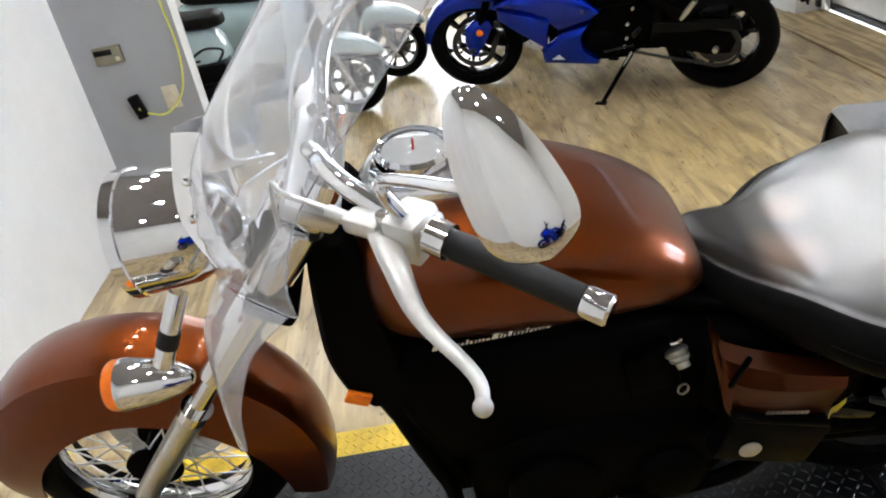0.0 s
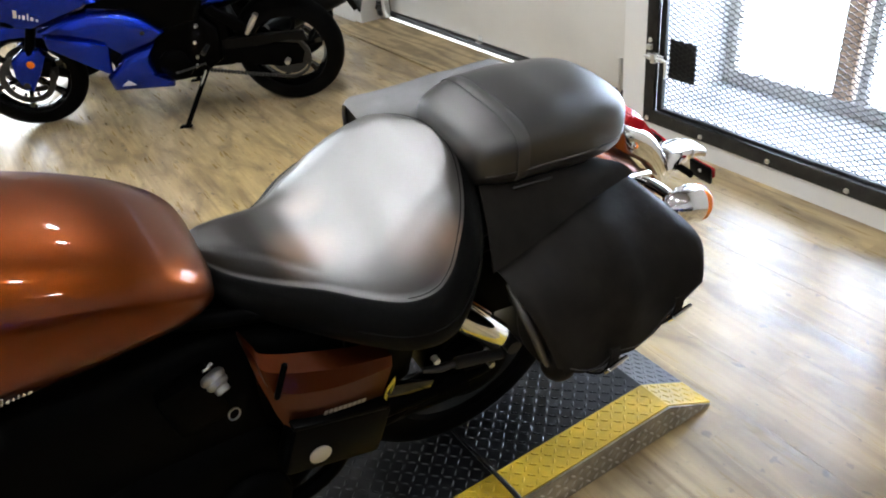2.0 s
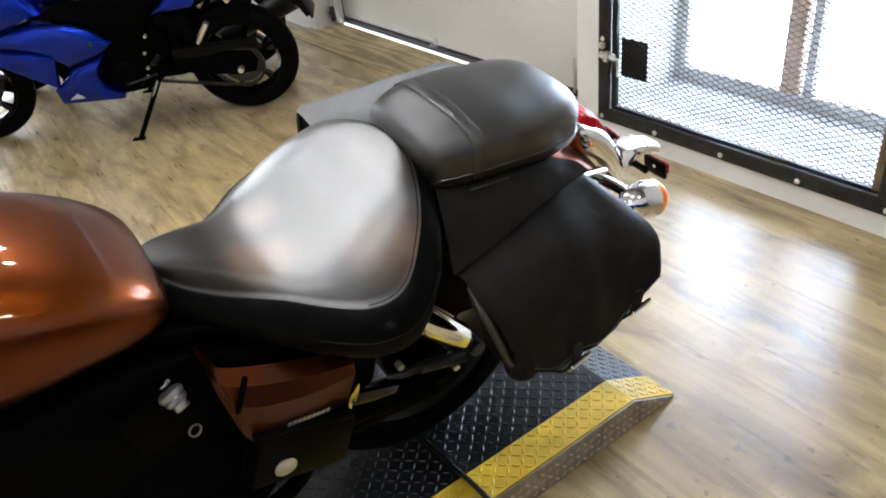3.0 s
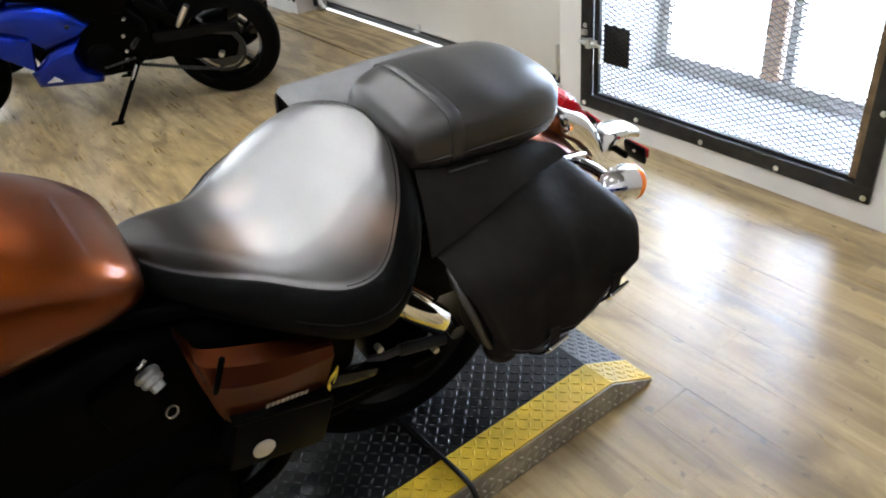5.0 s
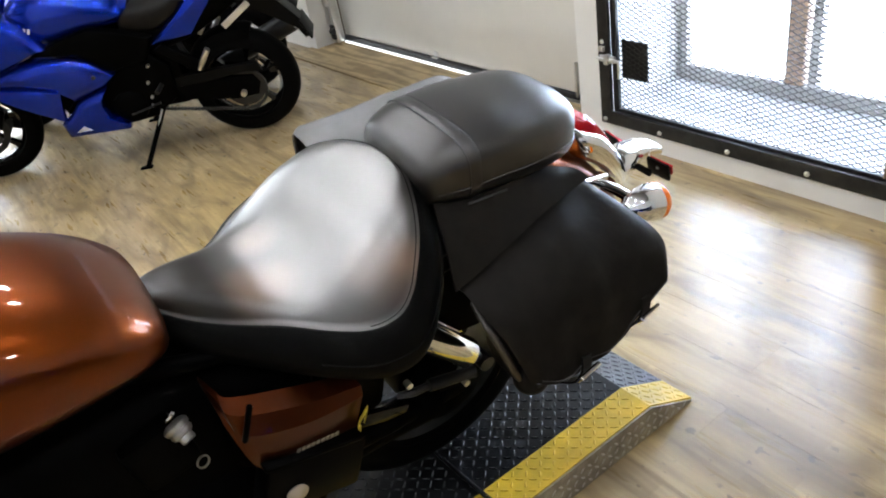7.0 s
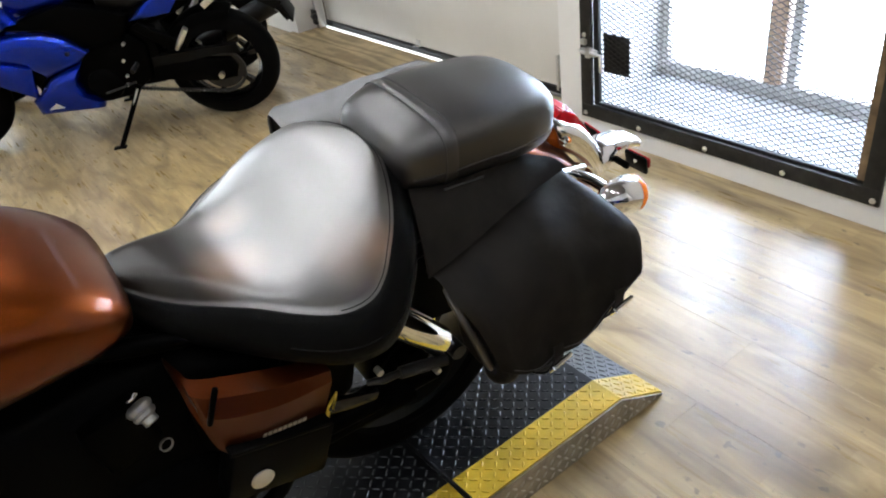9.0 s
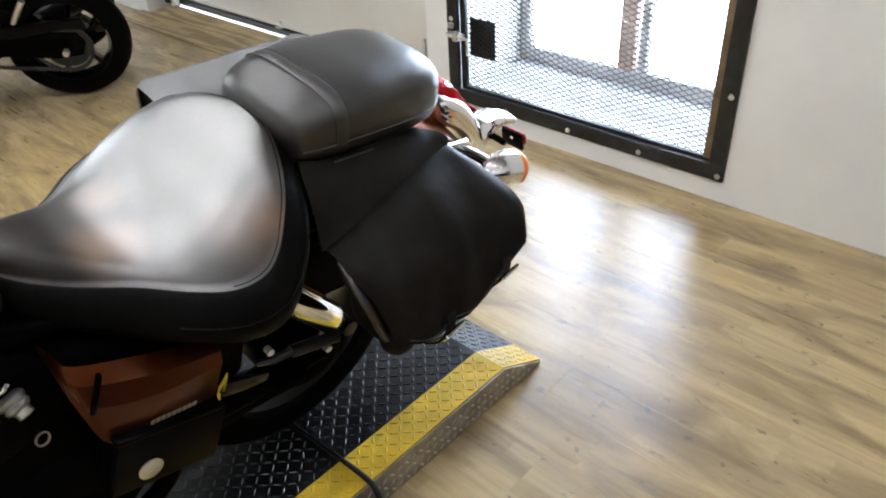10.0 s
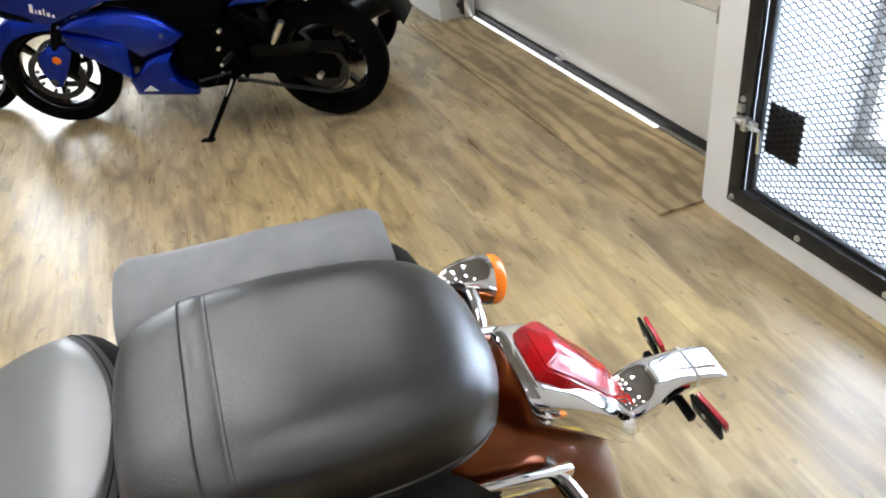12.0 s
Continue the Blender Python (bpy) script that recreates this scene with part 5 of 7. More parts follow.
    # throw-over saddlebags: a yoke under the pad, a flap folded over the body, an open front end
    shapes = {
        -1: {"yoke": ([(-0.128, 0.126, 0.815), (-0.02, 0.122, 0.806), (0.075, 0.118, 0.792), (0.160, 0.116, 0.764)], [(-0.168, 0.240, 0.708), (-0.045, 0.218, 0.720), (0.080, 0.194, 0.732), (0.215, 0.168, 0.736)]),
             "flap": [[(-0.156, 0.222, 0.700), (-0.154, 0.252, 0.698), (-0.149, 0.300, 0.674), (-0.130, 0.345, 0.625), (-0.108, 0.386, 0.532)],
                      [(-0.045, 0.200, 0.712), (-0.042, 0.230, 0.710), (-0.030, 0.290, 0.686), (-0.012, 0.346, 0.634), (0.004, 0.392, 0.512)],
                      [(0.078, 0.178, 0.724), (0.083, 0.207, 0.722), (0.098, 0.274, 0.696), (0.112, 0.342, 0.642), (0.120, 0.391, 0.540)],
                      [(0.215, 0.152, 0.726), (0.222, 0.182, 0.721), (0.254, 0.268, 0.688), (0.264, 0.334, 0.656), (0.244, 0.378, 0.612)]],
             "body": [(-0.092, 0.275, 0.48, 0.63, 0.050, 3.0), (-0.078, 0.275, 0.46, 0.648, 0.075, 3.4), (-0.02, 0.262, 0.43, 0.660, 0.092, 3.8), (0.14, 0.250, 0.44, 0.665, 0.092, 3.8), (0.225, 0.245, 0.47, 0.650, 0.080, 3.4), (0.262, 0.245, 0.50, 0.620, 0.055, 3.0)],
             "buckles": ((0.006, 0.394, 0.515), (0.165, 0.386, 0.560))},
        1: {"yoke": ([(-0.128, 0.100, 0.795), (-0.02, 0.100, 0.790), (0.075, 0.100, 0.782), (0.160, 0.100, 0.760)], [(-0.175, 0.230, 0.712), (-0.05, 0.218, 0.720), (0.080, 0.208, 0.728), (0.205, 0.198, 0.734)]),
            "flap": [[(-0.176, 0.224, 0.716), (-0.178, 0.250, 0.750), (-0.175, 0.330, 0.764), (-0.172, 0.382, 0.742), (-0.165, 0.402, 0.60)],
                     [(-0.050, 0.212, 0.724), (-0.048, 0.238, 0.759), (-0.045, 0.315, 0.772), (-0.042, 0.366, 0.750), (-0.036, 0.388, 0.61)],
                     [(0.080, 0.202, 0.732), (0.083, 0.227, 0.768), (0.086, 0.298, 0.782), (0.088, 0.346, 0.760), (0.094, 0.370, 0.62)],
                     [(0.205, 0.192, 0.738), (0.208, 0.216, 0.775), (0.210, 0.282, 0.790), (0.212, 0.328, 0.768), (0.218, 0.354, 0.63)]],
            "body": [(-0.150, 0.310, 0.48, 0.69, 0.060, 3.0), (-0.130, 0.310, 0.46, 0.715, 0.075, 3.6), (-0.02, 0.300, 0.45, 0.725, 0.080, 4.5), (0.16, 0.280, 0.46, 0.725, 0.076, 4.5), (0.235, 0.272, 0.48, 0.705, 0.066, 3.6), (0.262, 0.270, 0.52, 0.665, 0.045, 3.0)],
            "buckles": ((0.0, 0.405, 0.600), (0.15, 0.388, 0.61))},
    }
    for side, form in shapes.items():
        rows = [(x, side * y, zb, zt, w, e) for x, y, zb, zt, w, e in form["body"]]
        bag = part("saddlebag", body(BM(), rows, 3, 32), "leather_bag", bike, "black leather saddlebag")
        cols = [spline(q, 8) for q in form["flap"]]
        cols = [list(q) for q in zip(*[spline(list(r), 9) for r in zip(*cols)])]
        grid = []
        for k, col in enumerate(cols):
            u = 2 * k / (len(cols) - 1) - 1
            reach = (1 - 0.04 * abs(u) ** 6 + 0.018 * math.sin(9 * u + 0.6)) * (len(col) - 1)
            line = []
            for q in range(33):
                f = min(reach * q / 32, len(col) - 1.001)
                m = int(f)
                x, y, z = Vector(col[m]).lerp(Vector(col[m + 1]), f - m)
                v = q / 32
                curl = 0.012 * max(0, abs(u) - 0.86) / 0.14
                swell = (1 if side < 0 else 0.25) * 0.006 * math.sin(math.pi * v) * (1 + 0.5 * math.sin(4.2 * u + 0.4)) + (1 if side < 0 else 0.3) * (0.0035 * v * math.sin(7.5 * u + 1.0) + 0.0022 * math.sin(13 * u + 9 * v))
                edge = 0.004 * math.sin(11 * u) * max(0, 1 - 8 * v)
                line.append((x - 0.02 * u * max(0, v - 0.85), side * (y + 0.7 * swell - curl), z + 0.7 * swell + edge - 0.5 * curl))
            grid.append(line)
        # the far flap's base colour is set much lighter than the near one's
        flap = part("flap", sheet(BM(), grid, 0.0042), "leather_bag" if side < 0 else "leather_grey", bag, "draped black leather flap" if side < 0 else "pale grey leather flap", 60)
        hem = [tuple(Vector(line[-2]) + Vector((0, side * 0.003, 0.001))) for line in grid[2:-2]]
        part("stitch_line", tube(BM(), hem, 0.0009, 5), "thread", flap)
        for x, y, z in form["buckles"]:
            strap = [(x, side * y, z + 0.040), (x + 0.002, side * (y + 0.001), z), (x + 0.004, side * (y - 0.018), z - 0.05), (x + 0.004, side * (y - 0.055), z - 0.085)]
            bm = BM()
            sheet(bm, [[(px - 0.011, py, pz), (px + 0.011, py, pz)] for px, py, pz in spline(strap, 3)], 0.004)
            st = part("strap", bm, "leather_bag", bag)
            bk = BM()
            yb = y + 0.013
            loop = [(x - 0.020, side * yb, z + 0.004), (x + 0.020, side * yb, z + 0.016), (x + 0.020, side * (yb - 0.010), z - 0.002), (x - 0.020, side * (yb - 0.010), z - 0.014), (x - 0.020, side * yb, z + 0.004)]
            tube(bk, loop, 0.0040, 8)
            tube(bk, [(x, side * yb, z + 0.010), (x, side * (yb - 0.010), z - 0.008)], 0.002, 6)
            part("buckle", bk, "chrome", st, "chrome buckle")
        top, low = (spline(q, 4) for q in form["yoke"])
        grid = []
        for k in range(8):
            t = k / 7
            grid.append([(a[0] + (b[0] - a[0]) * t, side * (a[1] + (b[1] - a[1]) * t), a[2] + (b[2] - a[2]) * t + 0.010 * math.sin(math.pi * t) + 0.003 * math.sin(6 * t + 20 * a[0])) for a, b in zip(top, low)])
        # one leather: the far half takes a glossier copy to paint in its sheen
        yk = part("bag_yoke", sheet(BM(), grid, 0.004), "leather_bag" if side < 0 else "leather", bike, "flat leather yoke over the seat rail")
        if side < 0:
            part("yoke_slot", tube(BM(), [(-0.07, side * 0.152, 0.800), (0.02, side * 0.150, 0.7885)], 0.0022, 8), "thread", yk)
        # the open front end: a curved gusset set back inside the flap's edge
        lead = [Vector(q) for q in form["flap"][0]]
        bm = BM()
        outer = [Vector((q.x + 0.010, side * (q.y - 0.006), q.z - 0.004)) for q in lead[1:]]
        foot = lead[-1]
        outer += [Vector((foot.x + 0.004, side * (foot.y - 0.030), foot.z - 0.030)), Vector((foot.x + 0.006, side * (foot.y - 0.075), foot.z - 0.026))]
        inner = [Vector((foot.x + 0.004, side * (foot.y - 0.115), foot.z + 0.020)), Vector((lead[1].x + 0.03, side * (lead[1].y - 0.02), lead[1].z - 0.09)), Vector((lead[1].x + 0.012, side * (lead[1].y - 0.01), lead[1].z - 0.03))]
        rim = [tuple(q) for q in outer + inner]
        fr = [bm.verts.new(q) for q in rim]
        bk = [bm.verts.new((q[0] + 0.03, q[1], q[2])) for q in rim]
        mid = bm.verts.new(sum((Vector(q) for q in rim), Vector()) / len(rim) + Vector((0.022, 0, 0)))
        back = bm.verts.new(sum((Vector(q) for q in rim), Vector()) / len(rim) + Vector((0.040, 0, 0)))
        for k in range(len(rim)):
            j = (k + 1) % len(rim)
            bm.faces.new((fr[k], fr[j], mid))
            bm.faces.new((bk[j], bk[k], back))
            bm.faces.new((fr[k], bk[k], bk[j], fr[j]))
        part("gusset", bm, "leather_bag", bag, "curved leather end gusset", 50)
        if side < 0:
            edge = [(-0.150, -0.258, 0.684), (-0.150, -0.300, 0.655), (-0.138, -0.328, 0.610), (-0.124, -0.342, 0.560), (-0.116, -0.350, 0.538)]
            part("piping", tube(BM(), edge, [0.004, 0.007, 0.008, 0.008, 0.006], 10, 4), "leather", bag, "smooth rolled gusset edge")
            part("pouch_end", ball(BM(), (-0.086, -0.346, 0.522), (0.036, 0.034, 0.036), None, 20, 12), "leather_bag", bag, "rounded lower bag corner")

    # side covers
    for side in (-1, 1):
        top = [(-0.602, 0.118, 0.690), (-0.588, 0.135, 0.662), (-0.570, 0.150, 0.645), (-0.47, 0.160, 0.606), (-0.362, 0.160, 0.562)]
        shoulder = [(-0.600, 0.124, 0.684), (-0.588, 0.152, 0.650), (-0.572, 0.176, 0.626), (-0.47, 0.188, 0.584), (-0.356, 0.184, 0.546)]
        ridge = [(-0.598, 0.128, 0.676), (-0.586, 0.164, 0.620), (-0.568, 0.194, 0.590), (-0.47, 0.204, 0.556), (-0.360, 0.192, 0.530)]
        foot = [(-0.594, 0.128, 0.664), (-0.588, 0.178, 0.590), (-0.562, 0.192, 0.490), (-0.48, 0.196, 0.468), (-0.385, 0.186, 0.445)]
        base = [(-0.592, 0.116, 0.660), (-0.582, 0.150, 0.585), (-0.556, 0.160, 0.475), (-0.48, 0.165, 0.452), (-0.39, 0.155, 0.432)]
        bm = sheet(BM(), [[(x, side * y, z) for x, y, z in spline(r, 4)] for r in (top, shoulder, ridge, foot, base)], 0.004)
        sc = part("side_cover", bm, "brown_dark", bike, "brown painted side cover", 22)
        part("vent_slot", box(BM(), (-0.566, side * 0.203, 0.628), (0.010, 0.010, 0.080), 0.004, rot(0, 20, 0)), "black_satin", sc)
        script_bars("lettering", sc, (-0.505, side * 0.2025, 0.494) if side < 0 else (-0.415, 0.2025, 0.476), (-side, 0, side * 0.2), (0, 0, 1), (0, side, 0), [(0.0065, 1)] * 9, 0.0085, "gold_letter")
        low = box(BM(), (-0.487, side * 0.188, 0.412), (0.200, 0.055, 0.125), 0.010, rot(0, 18, 0))
        box(low, (-0.475, side * 0.186, 0.478), (0.196, 0.064, 0.012), 0.005, rot(0, 18, 0))
        lw = part("lower_cover", low, "cover_plastic", bike, "black plastic lower cover")
        part("cap_badge", lathe(BM(), [(0, 0), (0.020, 0), (0.022, 0.004), (0.016, 0.008), (0, 0.009)], 24, Matrix.Translation((-0.530, side * 0.218, 0.412)) @ rot(90 if side < 0 else -90, 0, 0).to_4x4()), "alloy_dull", lw, "round pale metal cap")

    # frame, engine, exhaust: mostly in shade
    fr = BM()
    for side in (-1, 1):
        tube(fr, [(-1.24, side * 0.03, 0.92), (-1.21, side * 0.09, 0.62), (-1.125, side * 0.12, 0.30), (-1.06, side * 0.14, 0.20), (-0.60, side * 0.15, 0.20), (-0.45, side * 0.15, 0.32), (-0.40, side * 0.13, 0.62)], 0.018, 12, 5)
        tube(fr, [(-1.22, side * 0.02, 0.95), (-0.9, side * 0.04, 0.80), (-0.6, side * 0.09, 0.70), (-0.3, side * 0.10, 0.64), (0.08, side * 0.11, 0.66)], 0.016, 12, 5)
        tube(fr, [(-0.45, side * 0.13, 0.34), (-0.28, side * 0.13, 0.32), RA + Vector((0.03, side * 0.12, 0))], 0.022, 12, 5)
    tube(fr, [(-1.245, 0, 0.86), (-1.20, 0, 1.0)], 0.036, 18)
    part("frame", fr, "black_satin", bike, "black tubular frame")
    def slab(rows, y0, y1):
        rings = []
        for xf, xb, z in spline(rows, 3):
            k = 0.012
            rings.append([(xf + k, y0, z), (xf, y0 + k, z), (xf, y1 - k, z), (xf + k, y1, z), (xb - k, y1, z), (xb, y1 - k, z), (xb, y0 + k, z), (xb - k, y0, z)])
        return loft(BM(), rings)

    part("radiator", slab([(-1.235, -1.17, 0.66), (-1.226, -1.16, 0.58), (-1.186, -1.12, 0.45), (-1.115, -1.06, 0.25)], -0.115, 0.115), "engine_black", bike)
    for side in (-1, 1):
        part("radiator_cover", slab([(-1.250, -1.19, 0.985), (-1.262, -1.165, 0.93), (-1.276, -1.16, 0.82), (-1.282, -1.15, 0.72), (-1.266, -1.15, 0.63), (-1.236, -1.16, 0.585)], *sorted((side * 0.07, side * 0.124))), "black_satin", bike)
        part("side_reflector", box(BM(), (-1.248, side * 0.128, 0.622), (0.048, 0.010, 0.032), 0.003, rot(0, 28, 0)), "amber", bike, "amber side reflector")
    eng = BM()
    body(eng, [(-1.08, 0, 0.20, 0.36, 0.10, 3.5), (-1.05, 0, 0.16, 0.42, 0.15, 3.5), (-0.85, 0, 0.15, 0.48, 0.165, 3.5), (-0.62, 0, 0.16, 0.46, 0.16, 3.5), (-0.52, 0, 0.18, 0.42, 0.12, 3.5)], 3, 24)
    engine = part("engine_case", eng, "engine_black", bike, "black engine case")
    for x, tilt in ((-1.02, -26), (-0.74, 26)):
        for k in range(9):
            c = Vector((x, 0, 0.42)) + rot(0, tilt, 0) @ Vector((0, 0, 0.028 * k))
            part("cooling_fin", box(BM(), c, (0.155, 0.19, 0.007), 0.003, rot(0, tilt, 0)), "engine_black", engine)
        cy = BM()
        c = Vector((x, 0, 0.42)) + rot(0, tilt, 0) @ Vector((0, 0, 0.15))
        box(cy, c, (0.12, 0.15, 0.34), 0.03, rot(0, tilt, 0))
        part("cylinder", cy, "engine_black", engine)
    for c, r, name in (((-0.90, -0.168, 0.30), 0.10, "clutch_cover"), ((-0.66, -0.165, 0.29), 0.075, "sprocket_cover")):
        part(name, lathe(BM(), [(0, 0), (r, 0), (r * 0.98, 0.012), (r * 0.8, 0.026), (r * 0.4, 0.033), (0, 0.034)], 36, Matrix.Translation(c) @ rot(90).to_4x4()), "engine_black", engine)
    knob = []
    for u, r in ((0, 0.012), (0.003, 0.019), (0.009, 0.0225), (0.015, 0.021), (0.017, 0.0185), (0.019, 0.0185), (0.021, 0.020), (0.027, 0.018), (0.030, 0.013), (0.032, 0.0125), (0.040, 0.0125), (0.042, 0.009)):
        knob.append((r, u))
    fit = part("hose_fitting", lathe(BM(), [(0, 0)] + knob + [(0, 0.042)], 20, Matrix.Translation((-0.664, -0.140, 0.648)) @ rot(128, 0, 22).to_4x4()), "fitting", bike, "ribbed silver hose fitting")
    part("clip", tube(BM(), [(-0.672, -0.150, 0.668), (-0.664, -0.156, 0.676), (-0.656, -0.152, 0.680)], 0.003, 8, 3), "chrome", fit)
    part("hose_clamp", lathe(BM(), [(0.010, -0.002), (0.012, -0.002), (0.012, 0.002), (0.010, 0.002)], 20, Matrix.Translation((-0.647, -0.16, 0.548)) @ rot(70, 48, 0).to_4x4(), closed=True), "fitting", bike)
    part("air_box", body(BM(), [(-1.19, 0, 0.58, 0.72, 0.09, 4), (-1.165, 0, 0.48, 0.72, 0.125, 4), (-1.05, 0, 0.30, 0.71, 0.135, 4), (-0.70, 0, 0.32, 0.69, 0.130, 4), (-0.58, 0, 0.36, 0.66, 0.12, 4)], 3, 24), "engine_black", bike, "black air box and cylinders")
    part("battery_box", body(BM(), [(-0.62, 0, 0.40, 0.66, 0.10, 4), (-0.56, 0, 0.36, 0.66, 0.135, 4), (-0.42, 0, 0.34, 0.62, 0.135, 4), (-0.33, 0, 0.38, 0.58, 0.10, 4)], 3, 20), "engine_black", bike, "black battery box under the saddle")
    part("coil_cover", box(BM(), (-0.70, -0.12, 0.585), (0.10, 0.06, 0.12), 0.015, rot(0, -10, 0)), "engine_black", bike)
    ex = BM()
    tube(ex, [(-1.08, 0.12, 0.50), (-1.16, 0.17, 0.40), (-1.10, 0.21, 0.22), (-0.8, 0.23, 0.17), (-0.4, 0.24, 0.17), (0.3, 0.26, 0.20)], [0.022, 0.022, 0.024, 0.03, 0.042, 0.046], 18, 5)
    tube(ex, [(-0.66, 0.13, 0.55), (-0.62, 0.19, 0.42), (-0.58, 0.23, 0.29), (-0.3, 0.24, 0.27), (0.34, 0.26, 0.31)], [0.022, 0.022, 0.026, 0.04, 0.046], 18, 5)
    part("exhaust", ex, "chrome", bike, "chrome twin exhaust")
    for side in (-1, 1):
        a, b = Vector((-0.232, side * 0.165, 0.598)), Vector((-0.065, side * 0.165, 0.395))
        d = b - a
        sh = part("shock_absorber", tube(BM(), [a, a + d * 0.05, a + d * 0.75, a + d * 0.78], [0.024, 0.036, 0.034, 0.030], 20), "chrome", bike, "chrome shock cover")
        part("shock_rod", tube(BM(), [a + d * 0.75, b], 0.011, 12), "steel_dark", sh)
        part("shock_eye", cyl(BM(), b + Vector((0, -0.02, 0)), b + Vector((0, 0.02, 0)), 0.018, 14), "steel_dark", sh)
        part("grab_bolt", tube(BM(), [(-0.196, side * 0.178, 0.610), (-0.130, side * 0.178, 0.528)], 0.0055, 8), "chrome", bike)
        peg = part("footpeg", tube(BM(), [(-0.27, side * 0.15, 0.415), (-0.24, side * 0.165, 0.417), (-0.205, side * 0.17, 0.417)], [0.006, 0.009, 0.008], 10), "steel_dark", bike, "folded passenger footpeg")
        part("peg_rubber", tube(BM(), [(-0.205, side * 0.17, 0.417), (-0.10, side * 0.185, 0.40)], 0.013, 12), "rubber", peg)
        for q in ((-0.114, 0.385), (-0.107, 0.345), (-0.245, 0.44)):
            part("bolt", cyl(BM(), (q[0], side * 0.150, q[1]), (q[0], side * 0.166, q[1]), 0.008, 8), "alloy_dull", bike)
        part("peg_bracket", box(BM(), (-0.30, side * 0.135, 0.365), (0.12, 0.016, 0.035), 0.005, rot(0, 24, 0)), "black_gloss", bike)
        board = part("floorboard", box(BM(), (-0.98, side * 0.30, 0.22), (0.28, 0.10, 0.02), 0.01), "rubber", bike)
        part("board_bracket", tube(BM(), [(-0.98, side * 0.15, 0.22), (-0.98, side * 0.26, 0.215)], 0.012, 10), "steel_dark", board)
    loop = [(-0.378, -0.198, 0.448), (-0.384, -0.206, 0.475), (-0.374, -0.212, 0.500), (-0.362, -0.208, 0.506), (-0.357, -0.198, 0.484), (-0.364, -0.192, 0.456)]
    part("tag", sheet(BM(), [[(x - 0.003, y - 0.004, z), (x + 0.005, y + 0.007, z)] for x, y, z in spline(loop, 4)], 0.0012), "tag_yellow", bike, "folded yellow tag on the side cover")
    part("side_stand", tube(BM(), [(-0.78, -0.15, 0.20), (-0.74, -0.25, 0.09), (-0.71, -0.33, 0.035)], [0.014, 0.013, 0.013], 12, 3), "black_gloss", bike)
    return bike


cruiser()
# a black strap laid across the deck
strap_pts = [(1.105, 1.80, 0.104), (1.108, 1.60, 0.103), (1.112, 1.46, 0.104), (1.113, 1.36, 0.106), (1.114, 1.325, 0.085), (1.116, 1.315, 0.02), (1.14, 1.29, 0.008), (1.2, 1.22, 0.008)]
solid("tie_cord", tube(BM(), strap_pts, [0.003, 0.0045, 0.006, 0.0075, 0.0075, 0.0075, 0.0075, 0.0075], 8, 5), "rubber", "black rubber cord lying across the lift deck", "cord")


# ---- motorcycles and scooters further off ----
def bulge(bm, outline, y, side, rings=((0.985, 0.010), (0.93, 0.020), (0.7, 0.028), (0.3, 0.031)), back=0.02):
    """A moulded panel facing sideways: an outline in xz, domed outwards."""
    n = len(outline)
    cx, cz = sum(p[0] for p in outline) / n, sum(p[1] for p in outline) / n
    prev = [bm.verts.new((x, side * (y - back), z)) for x, z in outline]
    bm.faces.new(prev)
    for s, dy in ((1.0, 0.0), *rings):
        cur = [bm.verts.new((cx + (x - cx) * s, side * (y + dy), cz + (z - cz) * s)) for x, z in outline]
        for k in range(n):
            bm.faces.new((prev[k], prev[(k + 1) % n], cur[(k + 1) % n], cur[k]))
        prev = cur
    bm.faces.new(prev)
    return bm


def cast_wheel(owner, name, c, r_tyre, r_rim, half, spokes, mat="black_gloss", lip=None):
    w = part(name, rim_ring(BM(), c, r_rim, half * 0.7, 0.016), lip or mat, owner)
    part("tyre", ring_tyre(BM(), c, r_tyre, half, r_rim), "tyre", w)
    part("hub", lathe(BM(), [(0, -0.05), (0.035, -0.05), (0.045, -0.03), (0.045, 0.03), (0.035, 0.05), (0, 0.05)], 24, Matrix.Translation(c) @ AXIS_Y), mat, w)
    for k in range(spokes):
        a = 2 * math.pi * (k + 0.2) / spokes
        d = Vector((math.cos(a), 0, math.sin(a)))
        t = Vector((-d.z, 0, d.x))
        rings = []
        for r, wd, th in ((0.035, 0.014, 0.018), (r_rim * 0.6, 0.009, 0.014), (r_rim - 0.012, 0.015, 0.020)):
            rings.append([c + d * r + t * (wd * q) + Vector((0, th * s, 0)) for q, s in ((-1, -1), (1, -1), (1, 1), (-1, 1))])
        part("spoke", loft(BM(), rings), mat, w)
    return w


